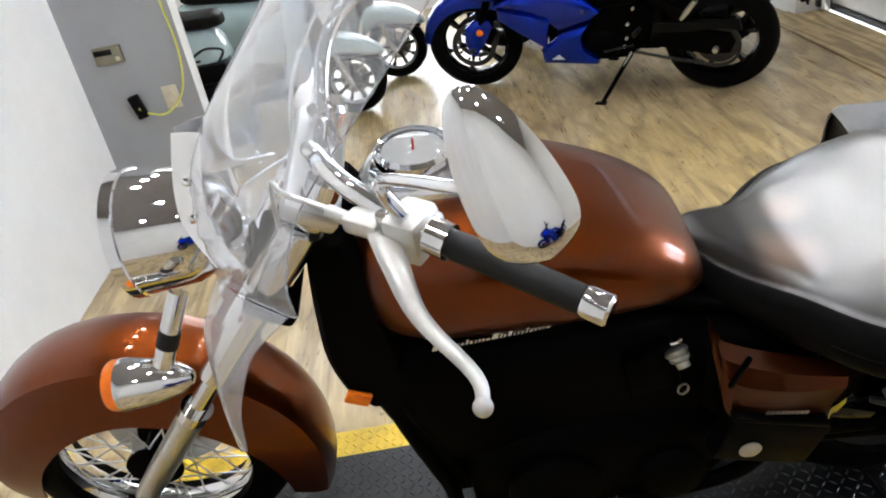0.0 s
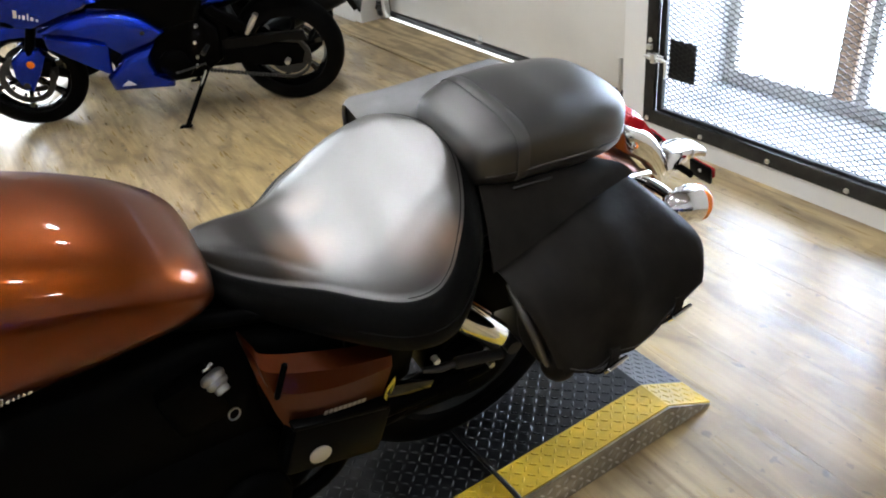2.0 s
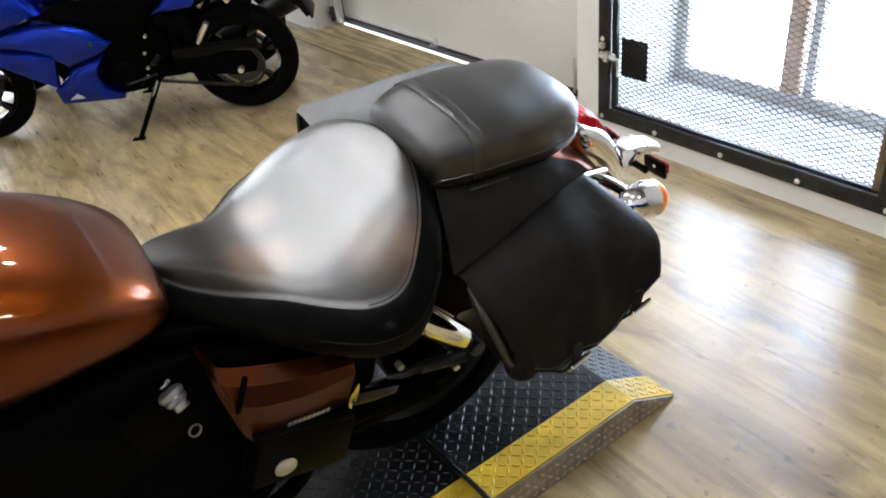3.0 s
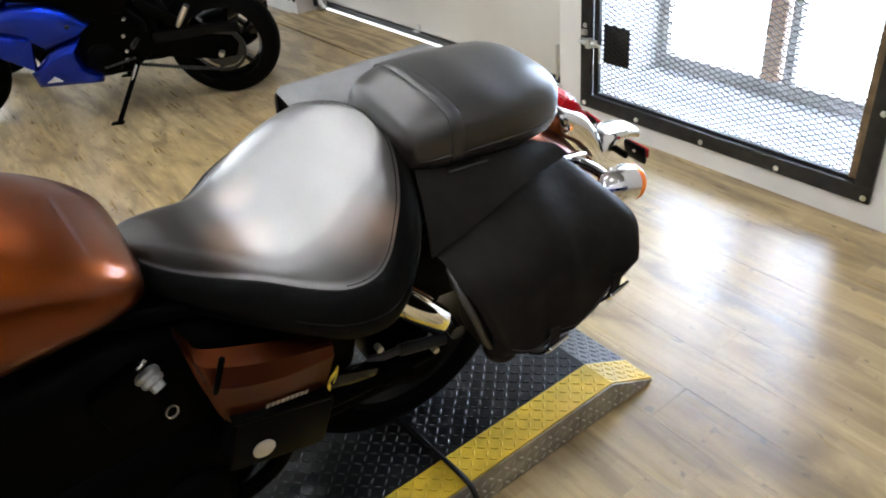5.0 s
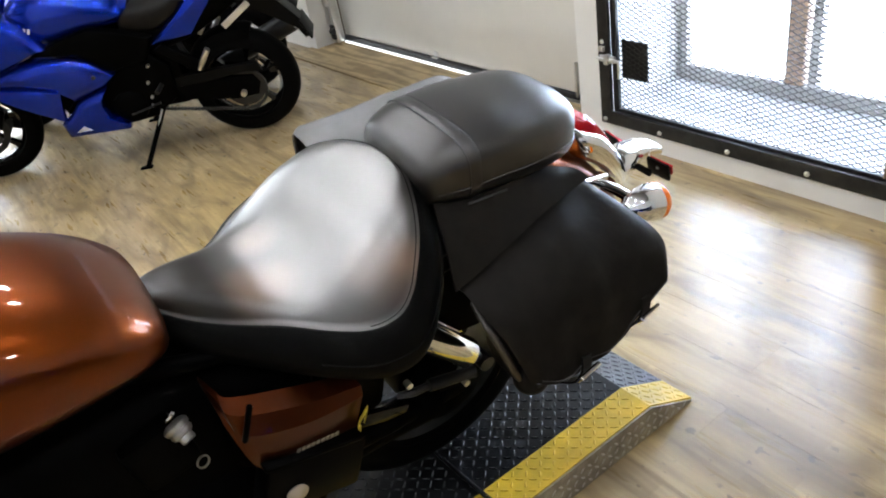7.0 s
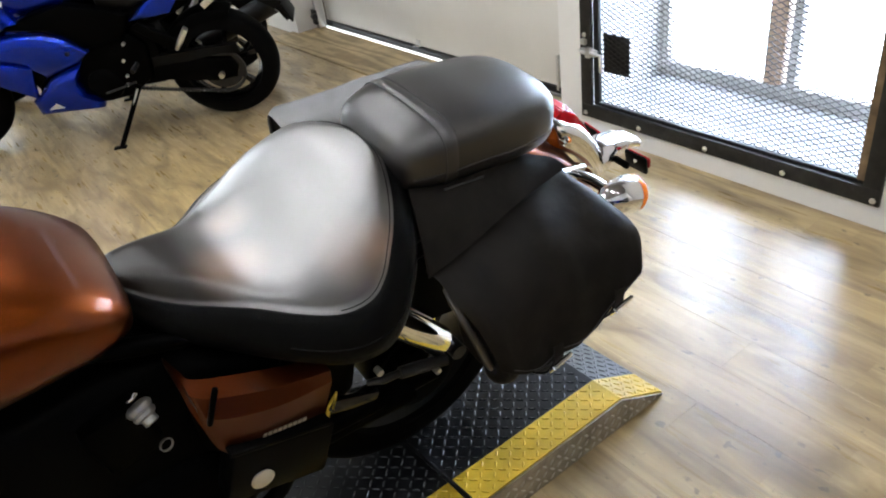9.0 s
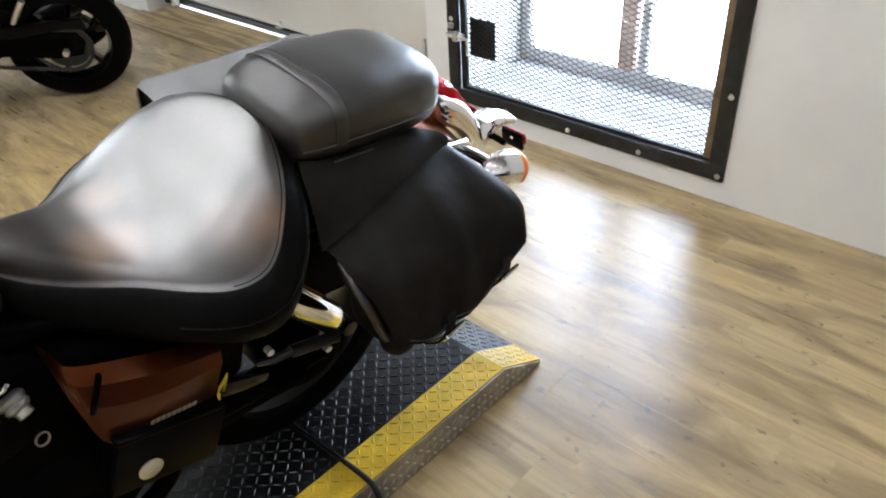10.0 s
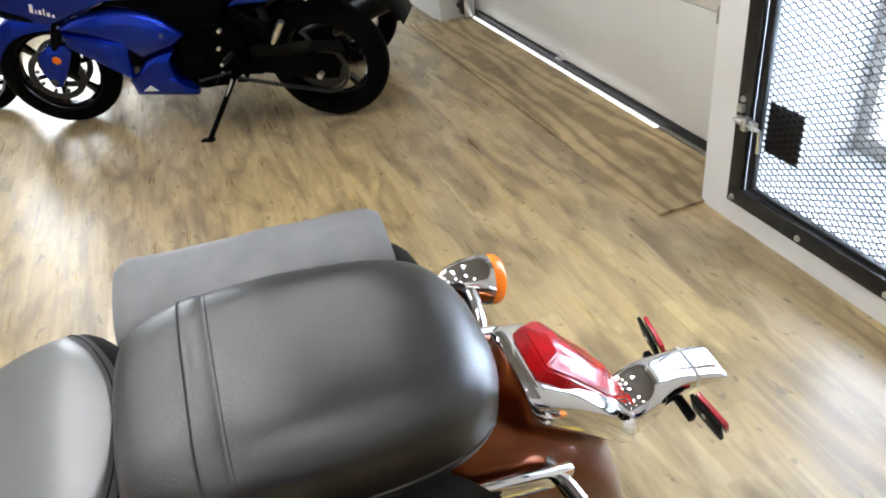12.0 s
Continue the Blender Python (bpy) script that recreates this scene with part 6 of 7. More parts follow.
def sport_bike(m, paint, label):
    b = thing("sport_motorcycle", m, label, "motorcycle", "parked sport motorcycles")
    ra, fa = Vector((0, 0, 0.276)), Vector((-1.375, 0, 0.280))
    steer = Matrix.Translation(fa) @ rot(0, 0, 15).to_4x4() @ Matrix.Translation(-fa)
    rear = cast_wheel(b, "rear_wheel", ra, 0.276, 0.192, 0.066, 6)
    front = cast_wheel(b, "front_wheel", fa, 0.280, 0.200, 0.052, 6)
    part("sprocket", lathe(BM(), [(0.05, -0.003), (0.104, -0.003), (0.104, 0.003), (0.05, 0.003)], 44, Matrix.Translation(ra + Vector((0, -0.075, 0))) @ AXIS_Y, closed=True), "steel_dark", rear)
    part("sprocket_hub", lathe(BM(), [(0, -0.03), (0.058, -0.03), (0.062, 0.0), (0, 0.01)], 24, Matrix.Translation(ra + Vector((0, -0.06, 0))) @ rot(90).to_4x4()), "engine_black", rear)
    part("axle_nut", cyl(BM(), ra + Vector((0, -0.150, -0.010)), ra + Vector((0, -0.118, -0.010)), 0.014, 6), "brushed", rear)
    for side in (-1, 1):
        disc = part("brake_disc", lathe(BM(), [(0.100, -0.002), (0.130, -0.002), (0.130, 0.002), (0.100, 0.002)], 40, Matrix.Translation(fa + Vector((0, side * 0.062, 0))) @ AXIS_Y, closed=True), "steel_dark", front)
        for k in range(9):
            q = 2 * math.pi * k / 9
            part("disc_pin", cyl(BM(), fa + Vector((0.088 * math.cos(q), side * 0.058, 0.088 * math.sin(q))), fa + Vector((0.088 * math.cos(q), side * 0.067, 0.088 * math.sin(q))), 0.009, 8), "steel_dark", disc)
    part("caliper", box(BM(), fa + Vector((0.105, -0.075, 0.05)), (0.06, 0.05, 0.10), 0.014, rot(0, 30, 0)), "engine_black", front)
    part("axle_nut", cyl(BM(), fa + Vector((0, -0.125, -0.01)), fa + Vector((0, -0.09, -0.01)), 0.016, 10), "steel_dark", front)
    front.matrix_basis = steer
    rows = [(8, 0.302, 0.046, 0.03), (28, 0.310, 0.062, 0.055), (62, 0.314, 0.068, 0.075), (98, 0.316, 0.068, 0.085), (128, 0.312, 0.062, 0.06), (148, 0.306, 0.05, 0.03)]
    fender = part("front_fender", arc_fender(BM(), fa, rows, 0.07, 4, 0.004), paint, b)
    fender.matrix_basis = steer
    for side in (-1, 1):
        leg = part("fork_leg", tube(BM(), [fa + Vector((0, side * 0.095, -0.03)), fa + Vector((0.03, side * 0.095, 0.05)), fa + Vector((0.24, side * 0.085, 0.50))], [0.022, 0.026, 0.020], 14), "engine_black", b)
        g = bulge(BM(), [(-1.395, 0.235), (-1.36, 0.23), (-1.285, 0.315), (-1.235, 0.395), (-1.25, 0.435), (-1.33, 0.445), (-1.40, 0.40), (-1.415, 0.32)], 0.100, side, ((0.95, 0.010), (0.6, 0.022)))
        part("fork_guard", g, paint, leg)
        part("reflector", lathe(BM(), [(0, 0), (0.020, 0), (0.019, 0.006), (0, 0.008)], 16, Matrix.Translation((-1.315, side * 0.118, 0.372)) @ rot(90 if side < 0 else -90).to_4x4()), "amber", leg)
        leg.matrix_basis = steer
        # side fairing in three mouldings, parted by shadow gaps
        soft = ((0.985, 0.010), (0.94, 0.020), (0.78, 0.030), (0.45, 0.035))
        part("side_fairing", bulge(BM(), [(-1.136, 0.562), (-1.05, 0.595), (-0.967, 0.614), (-0.853, 0.626), (-0.708, 0.610), (-0.632, 0.576), (-0.546, 0.497), (-0.594, 0.461), (-0.768, 0.408), (-0.808, 0.440), (-0.817, 0.462), (-0.912, 0.507), (-1.064, 0.548)], 0.172, side, soft), paint, b)
        part("lower_fairing", bulge(BM(), [(-0.822, 0.350), (-0.776, 0.396), (-0.70, 0.422), (-0.603, 0.449), (-0.640, 0.40), (-0.661, 0.356), (-0.648, 0.293), (-0.579, 0.240), (-0.585, 0.212), (-0.888, 0.222), (-0.897, 0.297)], 0.165, side, soft), paint, b)
        part("side_strip", bulge(BM(), [(-1.110, 0.548), (-0.902, 0.504), (-0.812, 0.474), (-0.838, 0.40), (-0.857, 0.318), (-0.962, 0.384), (-1.112, 0.486)], 0.196, side, ((0.97, 0.006), (0.88, 0.014), (0.5, 0.020))), paint, b)
        part("intake", bulge(BM(), [(-0.822, 0.465), (-0.772, 0.445), (-0.785, 0.40), (-0.838, 0.36), (-0.848, 0.40)], 0.180, side, ((0.9, 0.004), (0.5, 0.005))), "black_satin", b)
        part("vent", bulge(BM(), [(-0.835, 0.252), (-0.786, 0.284), (-0.757, 0.252)], 0.196, side, ((0.9, 0.004),)), "scooter_grey", b, "pale triangular vent")
        part("fairing_bolt", cyl(BM(), (-0.632, side * 0.195, 0.515), (-0.632, side * 0.213, 0.515), 0.009, 10), "steel_dark", b)
        part("upper_fairing", bulge(BM(), [(-1.50, 0.76), (-1.46, 0.66), (-1.36, 0.60), (-1.14, 0.572), (-1.02, 0.608), (-0.90, 0.640), (-0.80, 0.668), (-0.86, 0.80), (-1.06, 0.88), (-1.26, 0.97), (-1.41, 0.94)], 0.150, side, ((0.985, 0.018), (0.9, 0.042), (0.6, 0.056), (0.3, 0.06))), paint, b)
        part("mouth", bulge(BM(), [(-1.44, 0.70), (-1.42, 0.665), (-1.22, 0.60), (-1.24, 0.63)], 0.196, side, ((0.9, 0.008),)), "black_satin", b)
        strokes = [(0.016, 1.5), (0.006, 0.7), (0.012, 0.8), (0.006, 1.2), (0.014, 0.7), (0.010, 0.5)]
        script_bars("lettering", b, (-1.19 if side < 0 else -1.02, side * 0.2135, 0.655), (-side, 0, side * 0.30), (0, 0, 1), (0, side, 0), strokes, 0.026, "letter")
        script_bars("lettering", b, (-0.93 if side < 0 else -0.80, side * 0.1615, 0.775), (-side, 0, side * 0.25), (0, -0.25 * side, 1), (0, side, 0.25), [(0.010, 1.0)] * 6, 0.024, "letter")
        part("frame_cover", bulge(BM(), [(-0.90, 0.648), (-0.74, 0.695), (-0.585, 0.725), (-0.465, 0.692), (-0.32, 0.633), (-0.38, 0.53), (-0.564, 0.501), (-0.631, 0.575), (-0.72, 0.622), (-0.80, 0.632)], 0.145, side), "black_satin", b)
        part("engine_cover", bulge(BM(), [(-0.80, 0.50), (-0.56, 0.56), (-0.38, 0.56), (-0.30, 0.47), (-0.32, 0.31), (-0.44, 0.23), (-0.66, 0.21), (-0.80, 0.28)], 0.118, side), "black_satin", b)
        part("clutch_cover", lathe(BM(), [(0, 0), (0.082, 0), (0.080, 0.012), (0.064, 0.024), (0.03, 0.030), (0, 0.030)], 32, Matrix.Translation((-0.545, side * 0.146, 0.315)) @ rot(90 if side < 0 else -90).to_4x4()), "engine_black", b)
        for q in ((-0.43, 0.345), (-0.445, 0.30), (-0.42, 0.42), (-0.39, 0.50), (-0.56, 0.52)):
            part("bolt", cyl(BM(), (q[0], side * 0.140, q[1]), (q[0], side * 0.162, q[1]), 0.0075, 8), "alloy_dull", b)
        part("swing_arm", bulge(BM(), [(-0.42, 0.37), (-0.28, 0.385), (0.06, 0.330), (0.085, 0.285), (0.06, 0.225), (-0.04, 0.220), (-0.36, 0.280)], 0.088, side, ((0.95, 0.006), (0.6, 0.014))), "engine_black", b)
        hanger = part("peg_hanger", bulge(BM(), [(-0.34, 0.56), (-0.30, 0.58), (-0.13, 0.46), (-0.15, 0.42), (-0.20, 0.43)], 0.13, side, ((0.8, 0.006),)), "engine_black", b)
        part("peg", tube(BM(), [(-0.153, side * 0.175, 0.445), (-0.12, side * 0.188, 0.49), (-0.078, side * 0.20, 0.546)], [0.010, 0.015, 0.013], 12), "brushed", hanger, "silver folded footpeg")
        part("peg", tube(BM(), [(-0.36, side * 0.16, 0.40), (-0.37, side * 0.235, 0.395)], [0.010, 0.012], 10), "steel_dark", hanger)
        part("heel_plate", box(BM(), (0.085, side * 0.135, 0.655), (0.17, 0.012, 0.030), 0.005, rot(0, -32, 0)), "brushed", hanger, "silver heel plate")
        part("tail_side", bulge(BM(), [(-0.361, 0.574), (-0.154, 0.589), (-0.024, 0.722), (0.12, 0.83), (0.33, 0.93), (0.34, 0.96), (0.10, 0.895), (-0.122, 0.764), (-0.218, 0.682)], 0.095, side, ((0.96, 0.012), (0.8, 0.022), (0.4, 0.026))), paint, b)
        bar = part("handle", tube(BM(), [(-1.13, side * 0.14, 0.90), (-1.07, side * 0.26, 0.905), (-1.00, side * 0.34, 0.895)], [0.012, 0.012, 0.017], 12, 3), "rubber", b)
        part("mirror", box(BM(), (-1.28, side * 0.33, 1.06), (0.03, 0.13, 0.075), 0.014), "plastic_black", bar)
        part("lever", tube(BM(), [(-1.10, side * 0.24, 0.905), (-1.10, side * 0.32, 0.90), (-1.04, side * 0.385, 0.89)], 0.006, 8, 3), "steel_dark", bar)
    body_rows = [(-1.54, 0, 0.74, 0.78, 0.04, 2.4), (-1.49, 0, 0.68, 0.85, 0.12, 2.6), (-1.36, 0, 0.64, 0.93, 0.16, 2.8), (-1.15, 0, 0.60, 0.87, 0.16, 2.8), (-0.97, 0, 0.56, 0.80, 0.15, 2.8)]
    part("nose_cowl", body(BM(), body_rows, 4, 24), paint, b)
    part("head_lamp", box(BM(), (-1.515, 0, 0.785), (0.03, 0.18, 0.07), 0.012, rot(0, 24, 0)), "headlens", b)
    grid = [[(x + 0.10 * t * t, w * t, z) for t in (-1, -0.66, -0.33, 0, 0.33, 0.66, 1)] for x, w, z in ((-1.38, 0.15, 0.92), (-1.32, 0.14, 1.00), (-1.22, 0.12, 1.07), (-1.14, 0.09, 1.095))]
    part("wind_screen", sheet(BM(), grid, 0.003), "smoked", b)
    part("fuel_tank", body(BM(), [(-0.95, 0, 0.70, 0.82, 0.07, 2.3), (-0.91, 0, 0.66, 0.89, 0.13, 2.5), (-0.78, 0, 0.66, 0.925, 0.158, 2.5), (-0.61, 0, 0.68, 0.89, 0.150, 2.5), (-0.47, 0, 0.69, 0.82, 0.115, 2.4), (-0.41, 0, 0.71, 0.77, 0.06, 2.2)], 5, 30), paint, b)
    part("tank_cap", lathe(BM(), [(0, 0), (0.035, 0), (0.032, 0.010), (0, 0.012)], 24, Matrix.Translation((-0.72, 0, 0.915)) @ rot(0, 10, 0).to_4x4()), "brushed", b)
    part("rider_seat", body(BM(), [(-0.475, 0, 0.65, 0.715, 0.06, 2.6), (-0.44, 0, 0.62, 0.752, 0.10, 2.8), (-0.30, 0, 0.63, 0.765, 0.125, 3.0), (-0.20, 0, 0.68, 0.785, 0.125, 3.0), (-0.14, 0, 0.72, 0.81, 0.10, 2.8), (-0.115, 0, 0.75, 0.79, 0.05, 2.4)], 4, 26), "leather_bag", b)
    part("pillion_seat", body(BM(), [(-0.13, 0, 0.76, 0.84, 0.05, 2.6), (-0.09, 0, 0.77, 0.875, 0.10, 2.8), (0.05, 0, 0.81, 0.91, 0.10, 2.8), (0.18, 0, 0.87, 0.94, 0.08, 2.6), (0.22, 0, 0.90, 0.93, 0.04, 2.4)], 4, 26), "leather_bag", b)
    part("tail_lamp", box(BM(), (0.355, 0, 0.935), (0.04, 0.15, 0.05), 0.012, rot(0, -25, 0)), "red", b)
    hang = part("rear_hanger", bulge(BM(), [(0.10, 0.80), (0.24, 0.70), (0.36, 0.545), (0.385, 0.46), (0.362, 0.452), (0.33, 0.51), (0.208, 0.60), (0.05, 0.70)], 0.05, 1, ((0.9, 0.01),), 0.10), "plastic_black", b)
    part("plate_holder", box(BM(), (0.375, 0.0, 0.50), (0.01, 0.17, 0.10), 0.004, rot(0, -22, 0)), "plastic_black", hang)
    part("reflector", box(BM(), (0.384, -0.035, 0.470), (0.012, 0.05, 0.028), 0.003, rot(0, -22, 0)), "reflector_red", hang)
    for side in (-1, 1):
        part("signal", box(BM(), (0.36, side * 0.13, 0.80), (0.045, 0.07, 0.03), 0.010), "amber", hang)
    part("engine", box(BM(), (-0.66, 0, 0.40), (0.44, 0.27, 0.36), 0.05), "engine_black", b)
    part("linkage_cover", box(BM(), (-0.36, 0, 0.40), (0.20, 0.20, 0.30), 0.03), "engine_black", b)
    part("under_tail", body(BM(), [(-0.46, 0, 0.50, 0.66, 0.09, 3), (-0.20, 0, 0.55, 0.70, 0.10, 3), (0.05, 0, 0.66, 0.80, 0.09, 3), (0.30, 0, 0.82, 0.92, 0.07, 3)], 3, 20), "engine_black", b)
    part("hugger", arc_fender(BM(), ra, [(35, 0.292, 0.06, 0.04), (60, 0.296, 0.070, 0.05), (90, 0.298, 0.072, 0.05), (112, 0.298, 0.066, 0.04)], 0.07, 3, 0.004), "engine_black", b, "black rear hugger")
    part("chain_guard", bulge(BM(), [(-0.371, 0.398), (-0.1, 0.402), (0.102, 0.400), (0.113, 0.350), (0.04, 0.362), (-0.148, 0.345), (-0.37, 0.345)], 0.098, -1, ((0.9, 0.006),)), "plastic_black", b)
    loop = []
    for k in range(41):
        q = radians(-100 + 200 * k / 40)
        loop.append((0.106 * math.cos(q), -0.080, 0.262 + 0.104 * math.sin(q)))
    loop = [(-0.46, -0.085, 0.250), (-0.2, -0.082, 0.192), *loop, (-0.42, -0.085, 0.375)]
    chain = part("chain", tube(BM(), loop, 0.0055, 6), "steel_dark", b, "oiled steel drive chain")
    links = BM()
    for k in range(len(loop) - 1):
        p, q = Vector(loop[k]), Vector(loop[k + 1])
        n = max(1, int((q - p).length / 0.016))
        for i in range(n):
            c = p + (q - p) * ((i + 0.5) / n)
            box(links, c, (0.0105, 0.016, 0.0145), 0.0, rot(0, math.degrees(-math.atan2((q - p).z, (q - p).x)), 0))
    part("chain_pattern", links, "steel_dark", chain)["kind"] = "stuff"
    part("shock_spring", tube(BM(), [(-0.24, 0, 0.40), (-0.30, 0, 0.60)], 0.03, 14), "steel_dark", b)
    part("exhaust", tube(BM(), [(-0.72, 0.10, 0.20), (-0.45, 0.13, 0.22), (-0.12, 0.16, 0.32), (0.28, 0.19, 0.46)], [0.024, 0.028, 0.05, 0.055], 18, 5), "steel_dark", b, "dark muffler")
    part("side_stand", tube(BM(), [(-0.40, -0.135, 0.285), (-0.45, -0.175, 0.20), (-0.548, -0.285, 0.040)], [0.014, 0.012, 0.012], 12, 3), "engine_black", b)
    part("stand_foot", box(BM(), (-0.552, -0.287, 0.044), (0.06, 0.035, 0.012), 0.004, rot(-8)), "engine_black", b)
    part("shift_lever", tube(BM(), [(-0.40, -0.16, 0.31), (-0.52, -0.18, 0.29), (-0.54, -0.20, 0.295)], 0.006, 8, 3), "steel_dark", b)
    part("stand_spring", tube(BM(), [(-0.41, -0.15, 0.27), (-0.47, -0.195, 0.17)], 0.006, 8), "alloy_dull", b)
    return b


GROW = Matrix.Scale(1.124, 4)  # a full-size machine: the numbers above are for a smaller frame
SPORT = Matrix.Translation((1.93, 4.54, 0.0)) @ rot(0, 0, -31.8).to_4x4() @ rot(8).to_4x4() @ GROW
blue_bike = sport_bike(SPORT, "blue", "glossy blue sport motorcycle parked on its side stand")
sport_bike(Matrix.Translation((2.22, 5.30, 0.0)) @ rot(0, 0, -34).to_4x4() @ rot(8).to_4x4() @ GROW, "black_gloss", "black sport motorcycle parked behind the blue one")
copy_thing(blue_bike, Matrix.Translation((1.95, -0.95, 0.0)) @ rot(0, 0, 4).to_4x4() @ rot(8).to_4x4())


def scooter(m, label):
    s = thing("scooter", m, label, "scooter", "parked scooters")
    fa, ra = Vector((0, 0, 0.225)), Vector((1.28, 0, 0.225))
    for name, c in (("front_wheel", fa), ("rear_wheel", ra)):
        w = cast_wheel(s, name, c, 0.225, 0.158, 0.052, 9, "black_gloss", "brushed")
        if c is fa:
            part("brake_disc", lathe(BM(), [(0.05, -0.002), (0.10, -0.002), (0.10, 0.002), (0.05, 0.002)], 36, Matrix.Translation(c + Vector((0, -0.055, 0))) @ AXIS_Y, closed=True), "brushed", w)
    for side in (-1, 1):
        part("fork_leg", tube(BM(), [fa + Vector((0, side * 0.075, -0.015)), fa + Vector((0.02, side * 0.075, 0.03)), fa + Vector((0.10, side * 0.075, 0.27))], [0.017, 0.021, 0.019], 14), "alloy_dull", s, "silver fork leg")
    fender = [(-0.235, 0, 0.375, 0.395, 0.02, 2.4), (-0.22, 0, 0.37, 0.42, 0.05, 2.6), (-0.12, 0, 0.38, 0.495, 0.085, 2.8), (0.0, 0, 0.40, 0.545, 0.10, 2.8), (0.12, 0, 0.41, 0.56, 0.105, 2.8), (0.20, 0, 0.36, 0.53, 0.10, 2.8), (0.23, 0, 0.33, 0.46, 0.07, 2.6)]
    part("front_fender", body(BM(), fender, 4, 24), "mint", s)
    part("fender_lip", body(BM(), [(-0.20, 0, 0.352, 0.385, 0.05, 3), (0.0, 0, 0.375, 0.41, 0.088, 3), (0.16, 0, 0.37, 0.42, 0.09, 3)], 4, 16), "plastic_black", s)
    shield = []
    for z, x, w in spline([(0.30, 0.30, 0.15), (0.45, 0.24, 0.20), (0.65, 0.21, 0.215), (0.85, 0.24, 0.20), (0.98, 0.28, 0.14)], 4):
        shield.append([(x + 0.16 * t * t, w * t, z) for t in (-1, -0.75, -0.5, -0.25, 0, 0.25, 0.5, 0.75, 1)])
    part("leg_shield", sheet(BM(), shield, 0.03), "mint", s)
    part("grille", body(BM(), [(0.17, 0, 0.52, 0.66, 0.02, 3), (0.19, 0, 0.47, 0.78, 0.07, 3), (0.24, 0, 0.46, 0.82, 0.08, 3)], 3, 18), "plastic_black", s)
    part("front_badge", ball(BM(), (0.185, 0, 0.62), (0.012, 0.03, 0.03)), "chrome", s)
    part("steering_head", tube(BM(), [(0.12, 0, 0.45), (0.30, 0, 0.92)], 0.045, 16), "plastic_black", s)
    part("inner_shield", body(BM(), [(0.30, 0, 0.30, 0.88, 0.14, 3), (0.36, 0, 0.28, 0.90, 0.16, 3), (0.42, 0, 0.27, 0.80, 0.13, 3)], 3, 20), "scooter_grey", s)
    part("floor_board", box(BM(), (0.60, 0, 0.27), (0.42, 0.34, 0.06), 0.02), "plastic_black", s)
    part("sill", box(BM(), (0.60, -0.175, 0.26), (0.46, 0.02, 0.07), 0.008), "scooter_grey", s)
    part("rear_body", body(BM(), [(0.76, 0, 0.28, 0.60, 0.10, 2.8), (0.82, 0, 0.26, 0.70, 0.165, 2.8), (1.05, 0, 0.33, 0.74, 0.19, 2.8), (1.30, 0, 0.42, 0.76, 0.17, 2.8), (1.48, 0, 0.54, 0.76, 0.12, 2.6), (1.54, 0, 0.60, 0.72, 0.06, 2.4)], 5, 28), "mint", s)
    part("seat", body(BM(), [(0.74, 0, 0.72, 0.78, 0.06, 2.6), (0.79, 0, 0.71, 0.81, 0.12, 2.8), (1.0, 0, 0.72, 0.815, 0.15, 3), (1.14, 0, 0.73, 0.85, 0.15, 3), (1.38, 0, 0.75, 0.865, 0.13, 3), (1.46, 0, 0.77, 0.84, 0.08, 2.6)], 4, 24), "leather_bag", s, "dark grey seat")
    part("headset", body(BM(), [(0.20, 0, 0.95, 1.02, 0.06, 2.6), (0.24, 0, 0.92, 1.07, 0.11, 2.8), (0.34, 0, 0.93, 1.08, 0.12, 2.8), (0.42, 0, 0.98, 1.04, 0.07, 2.6)], 4, 22), "mint", s)
    part("head_lamp", lathe(BM(), [(0, -0.01), (0.07, -0.01), (0.068, 0.012), (0.04, 0.025), (0, 0.03)], 28, Matrix.Translation((0.215, 0, 1.0)) @ rot(0, -90, 0).to_4x4()), "headlens", s)
    for side in (-1, 1):
        part("grip", tube(BM(), [(0.36, side * 0.10, 1.03), (0.38, side * 0.24, 1.05), (0.42, side * 0.36, 1.04)], [0.014, 0.014, 0.018], 12, 3), "rubber", s)
        st = part("mirror_stem", tube(BM(), [(0.36, side * 0.22, 1.06), (0.34, side * 0.27, 1.22)], 0.006, 8), "chrome", s)
        part("mirror", lathe(BM(), [(0, -0.01), (0.05, -0.01), (0.052, 0.0), (0.04, 0.012), (0, 0.016)], 24, Matrix.Translation((0.34, side * 0.28, 1.26)) @ rot(0, -90, 0).to_4x4()), "chrome", st)
        part("signal", ball(BM(), (0.225, side * 0.13, 0.88), (0.02, 0.035, 0.022)), "amber", s)
    part("engine", box(BM(), (1.05, 0, 0.25), (0.42, 0.22, 0.18), 0.04), "engine_black", s)
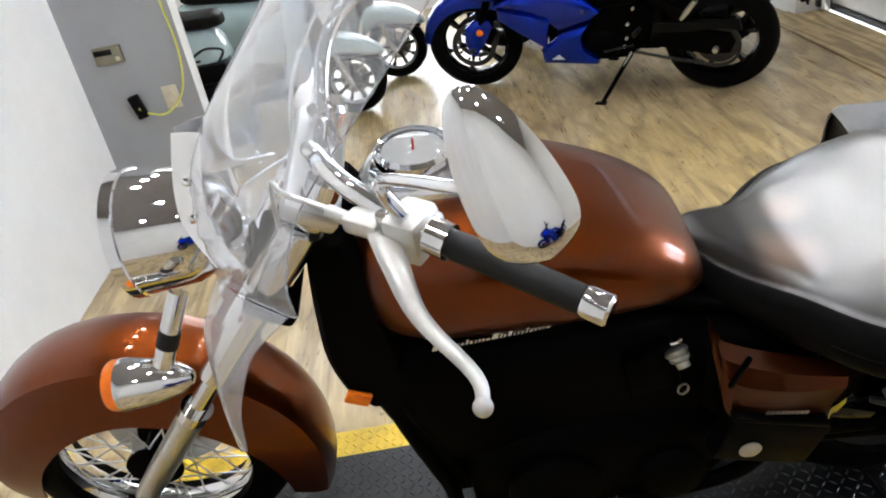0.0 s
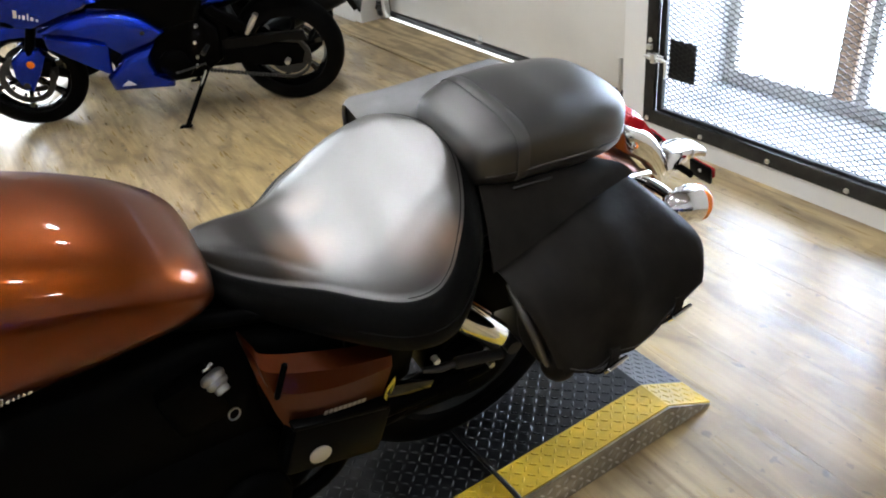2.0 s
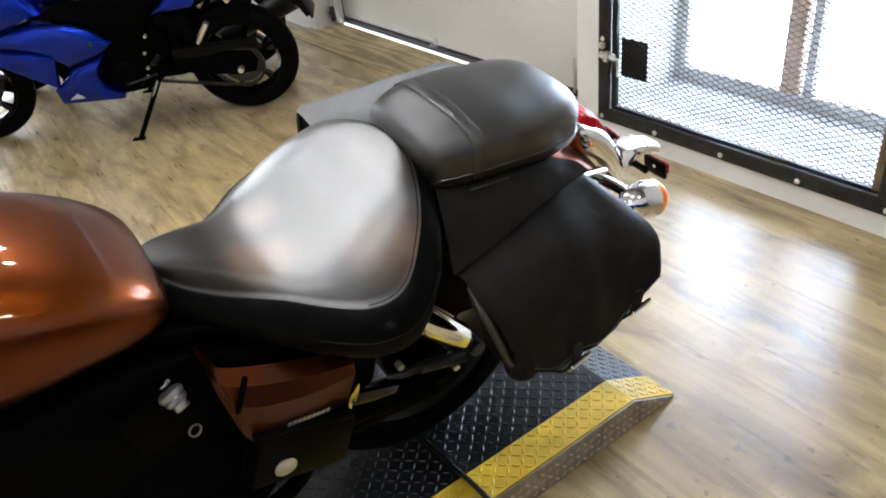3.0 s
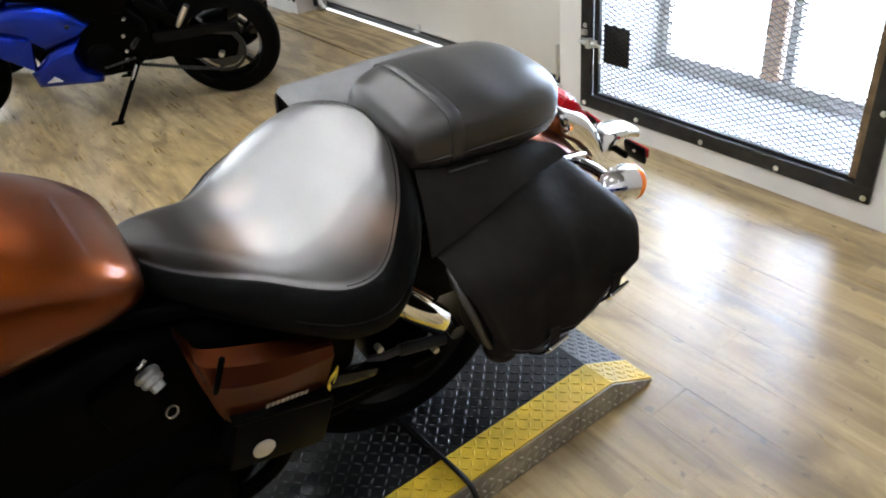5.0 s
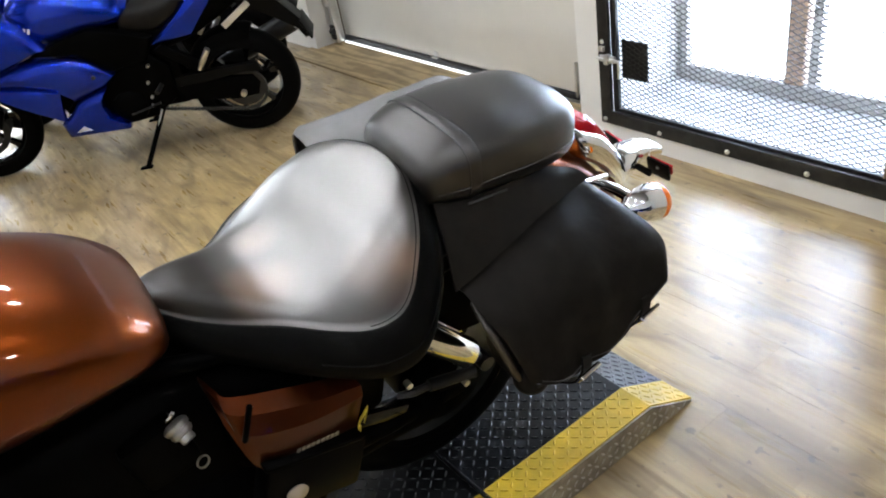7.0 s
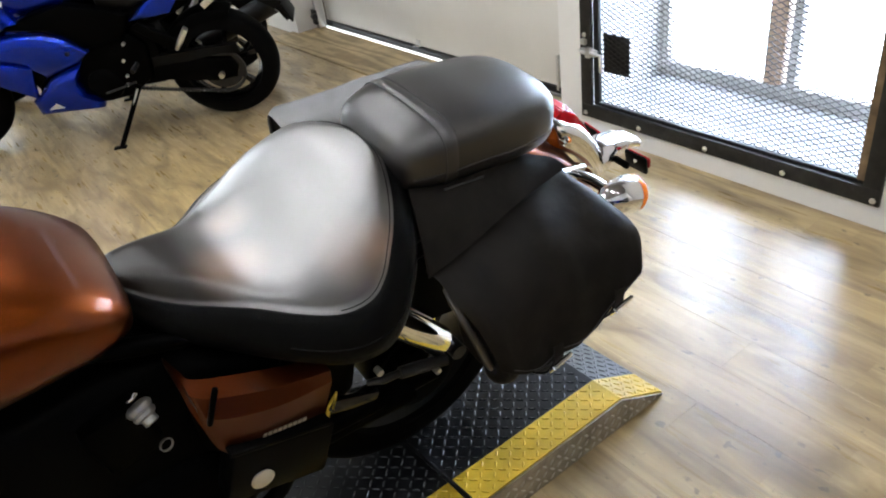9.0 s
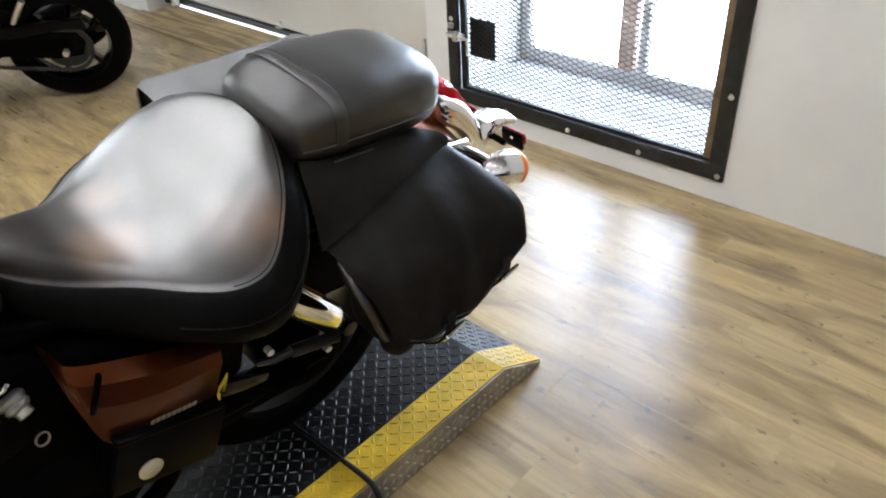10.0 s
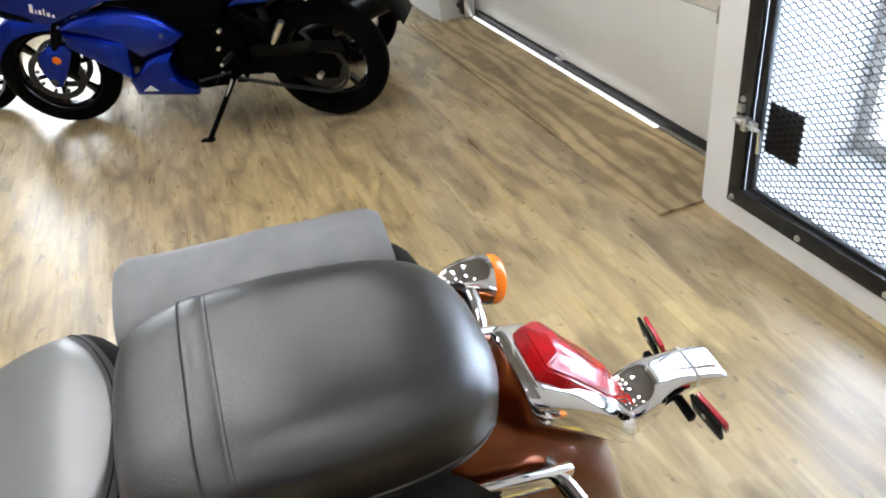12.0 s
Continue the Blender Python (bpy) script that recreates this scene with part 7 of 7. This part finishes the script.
    part("muffler", tube(BM(), [(1.0, 0.15, 0.20), (1.2, 0.17, 0.24), (1.5, 0.17, 0.30)], [0.03, 0.05, 0.05], 16, 3), "steel_dark", s)
    part("stand", tube(BM(), [(0.92, 0.10, 0.20), (0.95, 0.13, 0.012)], 0.012, 8), "black_gloss", s)
    part("stand", tube(BM(), [(0.92, -0.10, 0.20), (0.95, -0.13, 0.012)], 0.012, 8), "black_gloss", s)
    return s


first_scooter = scooter(pose(-0.25, 5.245, 0, 0, 0, 176), "pale mint scooter with a dark seat")
copy_thing(first_scooter, pose(0.055, 5.885, 0, 0, 0, 174))


def clutter_box():
    """Dark gear on the floor beside the partition."""
    c = thing("battery_charger", pose(-1.15, 5.2, 0), "black charger with tangled leads on a low stand", "charger")
    part("stand", box(BM(), (0, 0, 0.20), (0.34, 0.30, 0.40), 0.02), "plastic_black", c)
    part("case", box(BM(), (0.02, 0, 0.46), (0.26, 0.22, 0.12), 0.02), "plastic_black", c)
    part("lead", tube(BM(), [(0.10, -0.05, 0.52), (0.16, -0.12, 0.60), (0.06, -0.16, 0.63), (-0.06, -0.12, 0.56), (0.02, -0.04, 0.54)], 0.008, 8, 6), "rubber", c)


clutter_box()


# ---- floor planks ----
def floor():
    slab = solid("floor", span(BM(), (-2.75, -3.4, -0.12), (3.16, 8.2, -0.006)), "subfloor", "wood-look plank floor in straw and smoky brown", "floor", kind="structure")
    w, length, gap = 0.152, 1.22, 0.0004
    bm = BM()
    span(bm, (0, 0, -0.006), (w - gap, length - gap, 0.0))
    me = finish(bm, "plank", "plank", 20)
    rng = random.Random(4)
    x, col = -2.6, 0
    while x < 2.9 - 0.01:
        y = -3.0 - rng.random() * length
        while y < 8.05:
            near = y + length > -0.4 and x > -1.7
            if near or (y > 3.0):
                ob = new("plank", me)
                ob.location = (x, y, 0)
                ob.parent = slab
            y += length
        x += w
        col += 1
    bm = BM()
    for k in range(38):
        xx = -2.6 + k * w
        if xx < 2.9:
            span(bm, (xx, -3.25, -0.006), (xx + w - gap, -0.4, -0.0005))
    rest = part("plank_field", bm, "plank", slab)
    rest["kind"] = "stuff"


floor()
